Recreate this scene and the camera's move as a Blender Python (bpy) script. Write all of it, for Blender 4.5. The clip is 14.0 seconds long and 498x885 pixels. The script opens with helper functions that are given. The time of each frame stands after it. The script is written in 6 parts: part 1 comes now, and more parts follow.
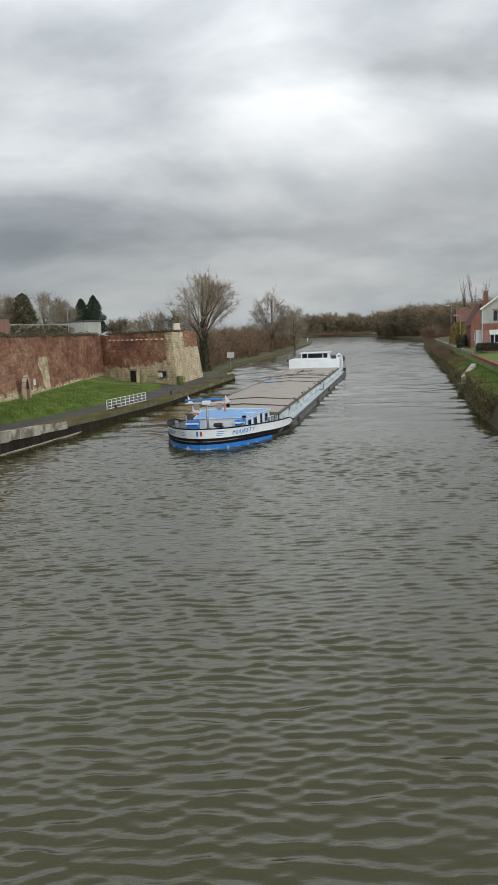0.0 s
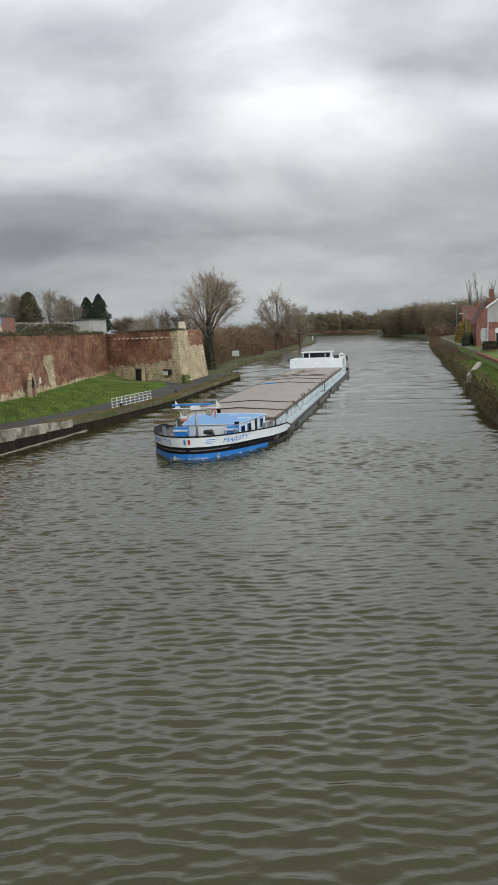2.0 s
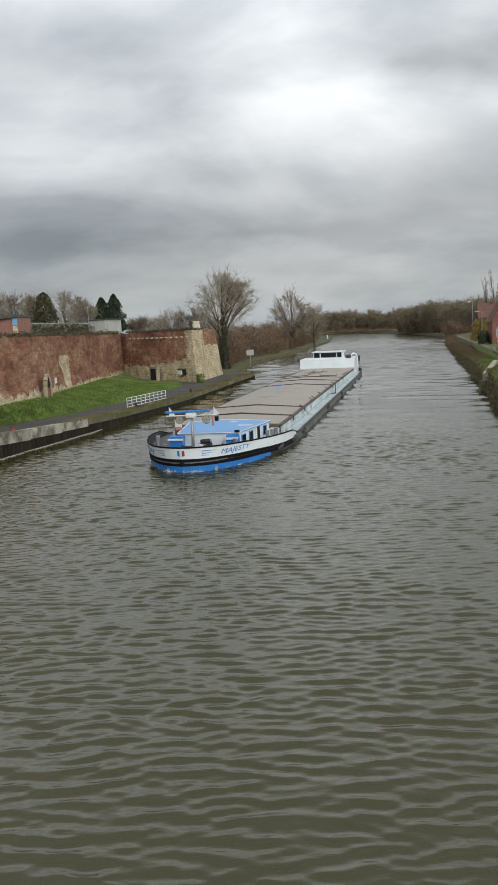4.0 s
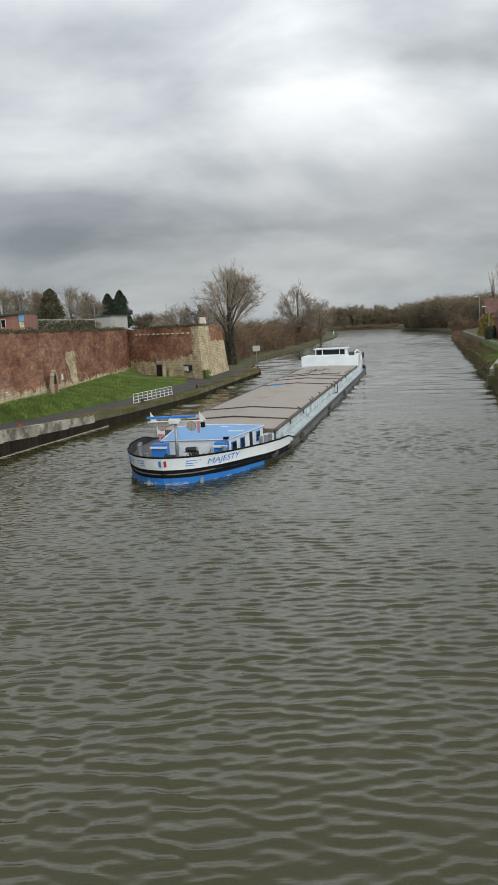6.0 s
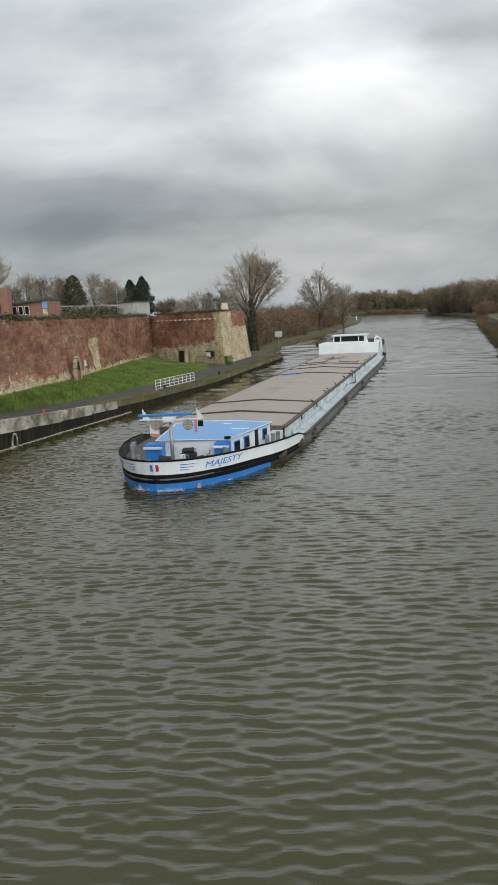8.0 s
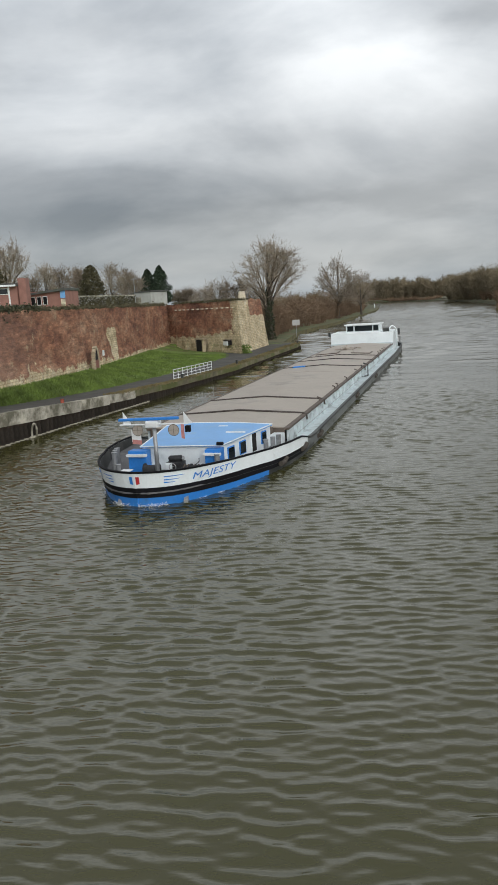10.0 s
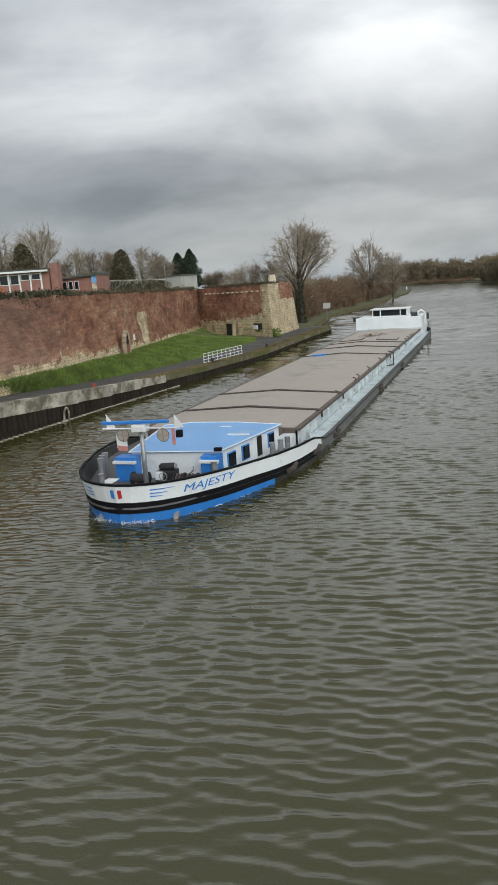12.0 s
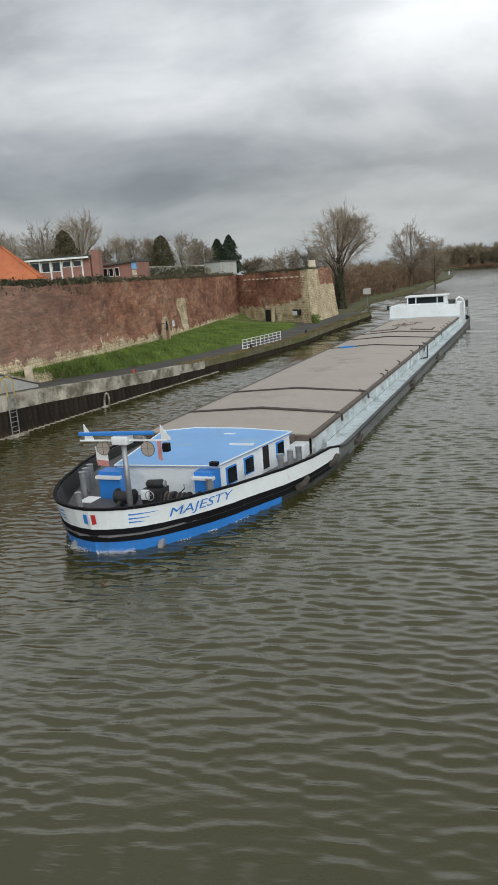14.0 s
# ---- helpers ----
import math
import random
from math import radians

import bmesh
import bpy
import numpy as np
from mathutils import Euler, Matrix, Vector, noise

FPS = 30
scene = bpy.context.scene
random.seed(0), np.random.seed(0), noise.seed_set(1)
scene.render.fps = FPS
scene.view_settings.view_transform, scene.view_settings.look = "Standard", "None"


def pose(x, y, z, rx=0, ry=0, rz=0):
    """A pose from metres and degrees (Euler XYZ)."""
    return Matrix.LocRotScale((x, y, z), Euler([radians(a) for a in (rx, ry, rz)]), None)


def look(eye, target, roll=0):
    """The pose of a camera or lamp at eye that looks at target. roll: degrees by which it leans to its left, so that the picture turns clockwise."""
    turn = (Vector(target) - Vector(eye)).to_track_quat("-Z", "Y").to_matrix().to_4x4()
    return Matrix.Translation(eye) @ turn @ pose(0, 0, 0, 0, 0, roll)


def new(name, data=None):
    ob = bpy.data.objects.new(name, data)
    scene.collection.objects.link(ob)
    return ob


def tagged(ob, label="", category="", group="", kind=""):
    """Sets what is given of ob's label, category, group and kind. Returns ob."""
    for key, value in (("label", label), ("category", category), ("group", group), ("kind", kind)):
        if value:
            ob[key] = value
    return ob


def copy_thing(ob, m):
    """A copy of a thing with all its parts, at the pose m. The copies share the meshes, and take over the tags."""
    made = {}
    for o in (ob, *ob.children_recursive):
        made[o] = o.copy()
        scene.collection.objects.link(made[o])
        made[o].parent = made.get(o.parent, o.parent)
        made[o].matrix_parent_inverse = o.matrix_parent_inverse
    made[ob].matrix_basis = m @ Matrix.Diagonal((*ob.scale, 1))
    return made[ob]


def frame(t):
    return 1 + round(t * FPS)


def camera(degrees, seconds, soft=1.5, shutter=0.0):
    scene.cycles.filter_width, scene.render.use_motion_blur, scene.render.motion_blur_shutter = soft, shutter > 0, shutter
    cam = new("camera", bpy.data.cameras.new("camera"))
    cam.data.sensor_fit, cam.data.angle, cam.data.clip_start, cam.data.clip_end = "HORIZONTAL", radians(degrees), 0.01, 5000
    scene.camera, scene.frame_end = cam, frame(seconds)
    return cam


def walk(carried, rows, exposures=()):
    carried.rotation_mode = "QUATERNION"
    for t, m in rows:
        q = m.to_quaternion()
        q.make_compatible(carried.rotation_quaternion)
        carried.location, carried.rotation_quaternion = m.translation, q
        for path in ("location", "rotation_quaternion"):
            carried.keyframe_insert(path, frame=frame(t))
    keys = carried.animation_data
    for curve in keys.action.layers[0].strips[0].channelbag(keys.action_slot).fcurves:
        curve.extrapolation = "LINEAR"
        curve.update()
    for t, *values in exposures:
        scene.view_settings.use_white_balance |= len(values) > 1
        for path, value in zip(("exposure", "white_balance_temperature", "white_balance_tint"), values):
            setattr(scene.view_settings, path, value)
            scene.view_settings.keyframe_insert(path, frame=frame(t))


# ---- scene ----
cam = camera(38.27, 14.0, soft=1.6)
EYE = (0.0, 0.0, 8.1)


def aim(yaw, pitch, roll):
    """The pose of the camera on the bridge: heading from +y to the right, tilt down, lean to the right, in degrees."""
    a, p = radians(yaw), radians(pitch)
    way = Vector((math.sin(a) * math.cos(p), math.cos(a) * math.cos(p), -math.sin(p)))
    return look(EYE, Vector(EYE) + way * 10, -roll)


TURNS = [
    (0.0, 0.000, 8.746, 2.196), (0.5, 0.008, 8.779, 2.211), (1.0, 0.054, 8.808, 2.177), (1.5, -0.153, 8.812, 2.184),
    (2.0, -0.413, 8.855, 2.213), (2.5, -0.651, 8.881, 2.317), (3.0, -1.020, 8.878, 2.391), (3.5, -1.388, 8.874, 2.460),
    (6.0, -2.120, 9.175, 2.655), (6.5, -2.615, 9.479, 2.703), (7.0, -3.254, 9.917, 2.796), (7.5, -3.627, 10.105, 2.860),
    (8.0, -3.957, 10.207, 2.936), (10.5, -6.005, 11.285, 3.467), (11.0, -6.666, 11.577, 3.547), (11.5, -7.303, 11.849, 3.662),
    (12.0, -7.970, 12.127, 3.800), (12.5, -8.886, 12.401, 3.854), (13.0, -9.741, 12.531, 3.893), (13.5, -10.507, 12.704, 3.972),
    (14.0, -11.154, 12.996, 4.072),
]
walk(cam, [(t, aim(a, p, r)) for t, a, p, r in TURNS])

# ---- sky and light: a heavy overcast, dim overhead, with an added bright belt ----
world = bpy.data.worlds.new("world")
scene.world = world
world.use_nodes = True
wn, wl = world.node_tree.nodes, world.node_tree.links
wn.clear()


def wnode(kind, **values):
    n = wn.new(kind)
    for k, v in values.items():
        n.inputs[k].default_value = v
    return n


w_out, w_bg = wn.new("ShaderNodeOutputWorld"), wn.new("ShaderNodeBackground")
w_geo = wn.new("ShaderNodeTexCoord")
w_sep = wn.new("ShaderNodeSeparateXYZ")
wl.new(w_geo.outputs["Generated"], w_sep.inputs[0])
# clouds are drawn out along the horizon: the direction is divided by its height above it
w_up = wn.new("ShaderNodeMath"); w_up.operation = "MAXIMUM"; w_up.inputs[1].default_value = 0.0
wl.new(w_sep.outputs["Z"], w_up.inputs[0])
w_den = wn.new("ShaderNodeMath"); w_den.operation = "ADD"; w_den.inputs[1].default_value = 0.40
wl.new(w_up.outputs[0], w_den.inputs[0])
w_flat = wn.new("ShaderNodeVectorMath"); w_flat.operation = "DIVIDE"
w_com = wn.new("ShaderNodeCombineXYZ")
for k in "XYZ":
    wl.new(w_den.outputs[0], w_com.inputs[k])
wl.new(w_geo.outputs["Generated"], w_flat.inputs[0])
wl.new(w_com.outputs[0], w_flat.inputs[1])
w_map = wn.new("ShaderNodeMapping")
w_map.inputs["Location"].default_value = (3.1, 1.9, 0.0)
w_map.inputs["Scale"].default_value = (0.8, 1.0, 1.0)
wl.new(w_flat.outputs[0], w_map.inputs[0])
w_big = wnode("ShaderNodeTexNoise", Scale=1.75, Detail=7.0, Roughness=0.52, Distortion=0.5)
w_small = wnode("ShaderNodeTexNoise", Scale=4.6, Detail=6.0, Roughness=0.55, Distortion=0.2)
wl.new(w_map.outputs[0], w_big.inputs["Vector"])
wl.new(w_map.outputs[0], w_small.inputs["Vector"])
w_mix = wn.new("ShaderNodeMath"); w_mix.operation = "MULTIPLY_ADD"; w_mix.inputs[1].default_value = 0.28
wl.new(w_small.outputs["Fac"], w_mix.inputs[0])
wl.new(w_big.outputs["Fac"], w_mix.inputs[2])
w_ramp = wn.new("ShaderNodeValToRGB")
w_ramp.color_ramp.elements[0].position, w_ramp.color_ramp.elements[0].color = 0.41, (0.370, 0.400, 0.430, 1)
w_ramp.color_ramp.elements[1].position, w_ramp.color_ramp.elements[1].color = 0.79, (0.75, 0.77, 0.78, 1)
wl.new(w_mix.outputs[0], w_ramp.inputs[0])
# overcast gradient with height, the same all round; the unseen belt near 0.44 is added for water glints
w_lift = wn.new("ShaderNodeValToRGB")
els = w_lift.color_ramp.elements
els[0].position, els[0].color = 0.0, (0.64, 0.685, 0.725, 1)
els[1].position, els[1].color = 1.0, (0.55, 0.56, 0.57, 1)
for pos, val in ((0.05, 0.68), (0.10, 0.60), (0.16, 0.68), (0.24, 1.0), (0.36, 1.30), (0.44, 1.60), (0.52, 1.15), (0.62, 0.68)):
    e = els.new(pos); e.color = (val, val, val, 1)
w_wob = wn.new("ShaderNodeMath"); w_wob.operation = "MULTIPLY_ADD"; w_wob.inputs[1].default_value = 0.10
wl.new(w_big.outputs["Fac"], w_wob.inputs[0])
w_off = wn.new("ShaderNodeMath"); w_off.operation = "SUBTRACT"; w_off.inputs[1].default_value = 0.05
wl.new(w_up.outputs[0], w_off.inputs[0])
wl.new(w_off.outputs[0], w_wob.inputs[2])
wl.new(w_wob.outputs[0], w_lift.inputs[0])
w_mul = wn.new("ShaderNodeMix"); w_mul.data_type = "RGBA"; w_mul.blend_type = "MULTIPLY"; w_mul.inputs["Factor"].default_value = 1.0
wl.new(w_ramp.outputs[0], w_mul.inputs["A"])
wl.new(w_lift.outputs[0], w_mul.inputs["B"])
def wmath(op, *args):
    n = wn.new("ShaderNodeMath"); n.operation = op
    for k, v in enumerate(args):
        if isinstance(v, (int, float)):
            n.inputs[k].default_value = v
        else:
            wl.new(v, n.inputs[k])
    return n.outputs[0]


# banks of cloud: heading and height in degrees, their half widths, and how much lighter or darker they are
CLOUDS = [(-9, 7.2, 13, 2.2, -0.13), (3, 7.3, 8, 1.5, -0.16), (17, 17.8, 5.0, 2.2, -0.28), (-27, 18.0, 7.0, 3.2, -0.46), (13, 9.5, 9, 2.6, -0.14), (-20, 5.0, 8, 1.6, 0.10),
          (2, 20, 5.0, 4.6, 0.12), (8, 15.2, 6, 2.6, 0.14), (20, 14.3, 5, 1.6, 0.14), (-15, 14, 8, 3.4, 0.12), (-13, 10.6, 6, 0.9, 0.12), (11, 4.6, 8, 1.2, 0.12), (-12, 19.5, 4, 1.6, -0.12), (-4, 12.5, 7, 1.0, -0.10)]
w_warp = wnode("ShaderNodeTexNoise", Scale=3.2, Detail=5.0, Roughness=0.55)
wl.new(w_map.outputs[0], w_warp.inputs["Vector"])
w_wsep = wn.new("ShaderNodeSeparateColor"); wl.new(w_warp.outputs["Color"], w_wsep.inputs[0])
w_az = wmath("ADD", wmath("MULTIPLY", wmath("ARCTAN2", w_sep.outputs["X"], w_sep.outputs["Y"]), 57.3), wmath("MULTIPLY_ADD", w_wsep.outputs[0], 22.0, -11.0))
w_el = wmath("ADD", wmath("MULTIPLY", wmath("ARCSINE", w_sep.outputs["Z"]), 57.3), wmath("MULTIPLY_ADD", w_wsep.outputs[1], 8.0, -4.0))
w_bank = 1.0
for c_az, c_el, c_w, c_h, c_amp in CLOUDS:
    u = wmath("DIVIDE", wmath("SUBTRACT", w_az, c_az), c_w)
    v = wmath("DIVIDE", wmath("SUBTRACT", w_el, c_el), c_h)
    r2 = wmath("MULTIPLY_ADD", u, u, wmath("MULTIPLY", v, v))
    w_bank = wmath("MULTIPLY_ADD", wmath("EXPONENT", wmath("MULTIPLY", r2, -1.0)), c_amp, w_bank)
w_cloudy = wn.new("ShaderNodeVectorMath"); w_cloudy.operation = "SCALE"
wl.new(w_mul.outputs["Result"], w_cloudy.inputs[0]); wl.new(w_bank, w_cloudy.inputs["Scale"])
w_sky = wn.new("ShaderNodeTexSky")
w_sky.sky_type, w_sky.sun_disc, w_sky.sun_elevation, w_sky.sun_rotation = "NISHITA", False, radians(33), radians(150)
w_add = wn.new("ShaderNodeMix"); w_add.data_type = "RGBA"; w_add.blend_type = "ADD"; w_add.inputs["Factor"].default_value = 0.008
wl.new(w_cloudy.outputs[0], w_add.inputs["A"])
wl.new(w_sky.outputs[0], w_add.inputs["B"])
# the veiled sun makes its side of the sky brighter
w_dot = wn.new("ShaderNodeVectorMath"); w_dot.operation = "DOT_PRODUCT"
wl.new(w_geo.outputs["Generated"], w_dot.inputs[0])
w_dot.inputs[1].default_value = Vector((0.42, -0.72, 0.55)).normalized()
w_glow = wn.new("ShaderNodeMapRange"); w_glow.interpolation_type = "SMOOTHSTEP"
w_glow.inputs["From Min"].default_value, w_glow.inputs["From Max"].default_value = 0.0, 1.0
w_glow.inputs["To Min"].default_value, w_glow.inputs["To Max"].default_value = 1.0, 1.7
wl.new(w_dot.outputs["Value"], w_glow.inputs["Value"])
w_fin = wn.new("ShaderNodeVectorMath"); w_fin.operation = "SCALE"
wl.new(w_add.outputs["Result"], w_fin.inputs[0]); wl.new(w_glow.outputs[0], w_fin.inputs["Scale"])
wl.new(w_fin.outputs[0], w_bg.inputs["Color"])
w_bg.inputs["Strength"].default_value = 1.0
wl.new(w_bg.outputs[0], w_out.inputs[0])

sun = new("sun", bpy.data.lights.new("sun", "SUN"))
sun.data.energy, sun.data.angle, sun.data.color = 1.35, radians(60), (1.0, 0.98, 0.95)
SUNWARD = Vector((0.42, -0.72, 0.55)).normalized()
sun.matrix_world = look(SUNWARD * 60, (0, 0, 0))


# ---- materials ----
def mat(name, base, rough=0.7, metal=0.0, vary=0.25, scale=1.5, fine=18.0, bump=0.15, dirt=None, dirt_amount=0.0, dirt_scale=0.6, stretch=(1, 1, 1), dist=0.02, spec=0.5, rand=0.0):
    """A surface with grain and stains at two scales, in object space."""
    m = bpy.data.materials.new(name)
    m.use_nodes = True
    n, l = m.node_tree.nodes, m.node_tree.links
    b = n["Principled BSDF"]
    b.inputs["Roughness"].default_value, b.inputs["Metallic"].default_value = rough, metal
    b.inputs["Specular IOR Level"].default_value = spec
    tc, mp = n.new("ShaderNodeTexCoord"), n.new("ShaderNodeMapping")
    mp.inputs["Scale"].default_value = stretch
    l.new(tc.outputs["Object"], mp.inputs[0])
    n1, n2 = n.new("ShaderNodeTexNoise"), n.new("ShaderNodeTexNoise")
    n1.inputs["Scale"].default_value, n1.inputs["Detail"].default_value = scale, 5
    n2.inputs["Scale"].default_value, n2.inputs["Detail"].default_value = fine, 4
    l.new(mp.outputs[0], n1.inputs["Vector"]); l.new(mp.outputs[0], n2.inputs["Vector"])
    add = n.new("ShaderNodeMath"); add.operation = "MULTIPLY_ADD"; add.inputs[1].default_value = 0.5
    l.new(n2.outputs["Fac"], add.inputs[0]); l.new(n1.outputs["Fac"], add.inputs[2])
    ramp = n.new("ShaderNodeValToRGB")
    lo, hi = [c * (1 - vary) for c in base], [min(1, c * (1 + vary)) for c in base]
    ramp.color_ramp.elements[0].position, ramp.color_ramp.elements[0].color = 0.52, (*lo, 1)
    ramp.color_ramp.elements[1].position, ramp.color_ramp.elements[1].color = 0.98, (*hi, 1)
    l.new(add.outputs[0], ramp.inputs[0])
    col = ramp.outputs[0]
    if dirt:
        n3 = n.new("ShaderNodeTexNoise")
        n3.inputs["Scale"].default_value, n3.inputs["Detail"].default_value, n3.inputs["Roughness"].default_value = dirt_scale, 8, 0.65
        l.new(mp.outputs[0], n3.inputs["Vector"])
        r3 = n.new("ShaderNodeValToRGB")
        r3.color_ramp.elements[0].position = 0.62 - 0.3 * dirt_amount
        r3.color_ramp.elements[1].position = 0.78 - 0.3 * dirt_amount
        l.new(n3.outputs["Fac"], r3.inputs[0])
        mx = n.new("ShaderNodeMix"); mx.data_type = "RGBA"
        l.new(r3.outputs[0], mx.inputs["Factor"]); l.new(col, mx.inputs["A"])
        mx.inputs["B"].default_value = (*dirt, 1)
        col = mx.outputs["Result"]
    if rand:
        oi = n.new("ShaderNodeObjectInfo")
        hsv = n.new("ShaderNodeHueSaturation")
        mr = n.new("ShaderNodeMapRange")
        mr.inputs["To Min"].default_value, mr.inputs["To Max"].default_value = 1 - rand, 1 + rand
        l.new(oi.outputs["Random"], mr.inputs["Value"]); l.new(mr.outputs[0], hsv.inputs["Value"]); l.new(col, hsv.inputs["Color"])
        col = hsv.outputs[0]
    l.new(col, b.inputs["Base Color"])
    if bump:
        bp = n.new("ShaderNodeBump")
        bp.inputs["Strength"].default_value, bp.inputs["Distance"].default_value = bump, dist
        l.new(add.outputs[0], bp.inputs["Height"]); l.new(bp.outputs[0], b.inputs["Normal"])
    return m


def water_material():
    m = bpy.data.materials.new("canal_water")
    m.use_nodes = True
    n, l = m.node_tree.nodes, m.node_tree.links
    b = n["Principled BSDF"]
    b.inputs["Base Color"].default_value = (0.044, 0.042, 0.012, 1)
    b.inputs["Roughness"].default_value, b.inputs["IOR"].default_value = 0.03, 1.80
    b.inputs["Specular Tint"].default_value = (1.0, 0.985, 0.90, 1)
    geo = n.new("ShaderNodeTexCoord")
    mp = n.new("ShaderNodeMapping"); mp.inputs["Scale"].default_value = (0.42, 1.0, 1.0); mp.inputs["Rotation"].default_value = (0, 0, radians(8))
    l.new(geo.outputs["Object"], mp.inputs[0])
    h = None
    for scale, detail, amount in ((3.4, 3.0, 0.6), (8.0, 3.0, 0.25), (1.5, 2.0, 0.3)):
        t = n.new("ShaderNodeTexNoise")
        t.inputs["Scale"].default_value, t.inputs["Detail"].default_value, t.inputs["Distortion"].default_value = scale, detail, 0.6
        l.new(mp.outputs[0], t.inputs["Vector"])
        a = n.new("ShaderNodeMath"); a.operation = "MULTIPLY_ADD"; a.inputs[1].default_value = amount
        l.new(t.outputs["Fac"], a.inputs[0])
        if h:
            l.new(h.outputs[0], a.inputs[2])
        else:
            a.inputs[2].default_value = 0.0
        h = a
    # gusts: patches of stronger and weaker ripple
    gust = n.new("ShaderNodeTexNoise"); gust.inputs["Scale"].default_value = 0.045; gust.inputs["Detail"].default_value = 3
    l.new(geo.outputs["Object"], gust.inputs["Vector"])
    gr = n.new("ShaderNodeMapRange"); gr.inputs["From Min"].default_value, gr.inputs["From Max"].default_value = 0.35, 0.65
    gr.inputs["To Min"].default_value, gr.inputs["To Max"].default_value = 0.45, 1.0
    l.new(gust.outputs["Fac"], gr.inputs["Value"])
    bp = n.new("ShaderNodeBump"); bp.inputs["Distance"].default_value = 0.028
    # sheltered reach further up the canal
    sp = n.new("ShaderNodeSeparateXYZ"); l.new(geo.outputs["Object"], sp.inputs[0])
    sh = n.new("ShaderNodeMapRange"); sh.inputs["From Min"].default_value, sh.inputs["From Max"].default_value = 25, 110
    sh.inputs["To Min"].default_value, sh.inputs["To Max"].default_value = 1.0, 0.3
    l.new(sp.outputs["Y"], sh.inputs["Value"])
    both = n.new("ShaderNodeMath"); both.operation = "MULTIPLY"
    l.new(gr.outputs[0], both.inputs[0]); l.new(sh.outputs[0], both.inputs[1])
    l.new(both.outputs[0], bp.inputs["Strength"])
    l.new(h.outputs[0], bp.inputs["Height"]); l.new(bp.outputs[0], b.inputs["Normal"])
    # ripples too fine to tell apart up the reach
    rr = n.new("ShaderNodeMapRange"); rr.inputs["From Min"].default_value, rr.inputs["From Max"].default_value = 45, 160
    rr.inputs["To Min"].default_value, rr.inputs["To Max"].default_value = 0.03, 0.16
    l.new(sp.outputs["Y"], rr.inputs["Value"]); l.new(rr.outputs[0], b.inputs["Roughness"])
    return m


M_WATER = water_material()
M_BANK = mat("bank_grass_far", (0.080, 0.090, 0.032), 0.9, vary=0.4, scale=0.3, fine=3, bump=0.4, dirt=(0.12, 0.095, 0.05), dirt_amount=0.5, dirt_scale=0.1, dist=0.1)
M_GRASS = mat("grass", (0.125, 0.185, 0.034), 0.9, vary=0.45, scale=0.9, fine=9, bump=0.6, dirt=(0.10, 0.095, 0.04), dirt_amount=0.35, dirt_scale=0.35, dist=0.1)
M_DRYGRASS = mat("rough_grass", (0.12, 0.11, 0.045), 0.95, vary=0.4, scale=0.8, fine=8, bump=0.6, dirt=(0.08, 0.06, 0.035), dirt_amount=0.5, dist=0.1)
M_ASPHALT = mat("asphalt", (0.062, 0.058, 0.052), 0.9, vary=0.3, scale=0.5, fine=14, bump=0.2, dirt=(0.10, 0.10, 0.085), dirt_amount=0.3)
M_CONCRETE = mat("concrete", (0.43, 0.40, 0.33), 0.85, vary=0.3, scale=0.7, fine=9, bump=0.3, dirt=(0.13, 0.12, 0.085), dirt_amount=0.58, dirt_scale=0.8, rand=0.15)
M_MOSSY = mat("mossy_concrete", (0.16, 0.14, 0.09), 0.95, vary=0.4, scale=0.8, fine=8, bump=0.5, dirt=(0.09, 0.10, 0.03), dirt_amount=0.7, dirt_scale=0.5, rand=0.12)
M_PILE = mat("pile_steel", (0.028, 0.023, 0.018), 0.85, spec=0.2, vary=0.4, scale=1.2, fine=10, bump=0.3, dirt=(0.10, 0.055, 0.03), dirt_amount=0.4, rand=0.25)
M_EARTH = mat("earth", (0.085, 0.070, 0.042), 0.95, vary=0.4, scale=0.4, fine=6, bump=0.5, dirt=(0.06, 0.085, 0.03), dirt_amount=0.5, dirt_scale=0.2)
M_STONE = mat("pale_stone", (0.66, 0.58, 0.44), 0.9, vary=0.3, scale=0.8, fine=6, bump=0.5, dirt=(0.22, 0.18, 0.12), dirt_amount=0.4)
M_JAMB = mat("worn_stone", (0.46, 0.38, 0.26), 0.9, vary=0.35, scale=1.2, fine=6, bump=0.5, dirt=(0.2, 0.16, 0.1), dirt_amount=0.5)
# M_DARK: near-black colour that paints the shade inside openings
M_DARK = mat("opening_shade", (0.012, 0.011, 0.010), 0.95, vary=0.1, bump=0)
M_WHITE = mat("white_paint", (0.74, 0.76, 0.76), 0.45, vary=0.08, scale=1.0, fine=12, bump=0.05, dirt=(0.42, 0.40, 0.35), dirt_amount=0.12)
M_BARK = mat("bark", (0.085, 0.070, 0.055), 0.95, vary=0.35, scale=2, fine=12, bump=0.4)
M_TWIG = mat("twigs", (0.17, 0.135, 0.10), 0.95, vary=0.3, scale=0.3, fine=2, bump=0, rand=0.2)


# ---- mesh helpers ----
def part(name, bm, material, parent=None, label="", smooth=False):
    me = bpy.data.meshes.new(name)
    bm.to_mesh(me); bm.free()
    return link_mesh(name, me, material, parent, label, smooth)


def link_mesh(name, me, material, parent=None, label="", smooth=False):
    me.materials.append(material)
    if smooth:
        for p in me.polygons:
            p.use_smooth = True
    ob = new(name, me)
    if parent is not None:
        ob.parent = parent
    if label:
        ob["label"] = label
    return ob


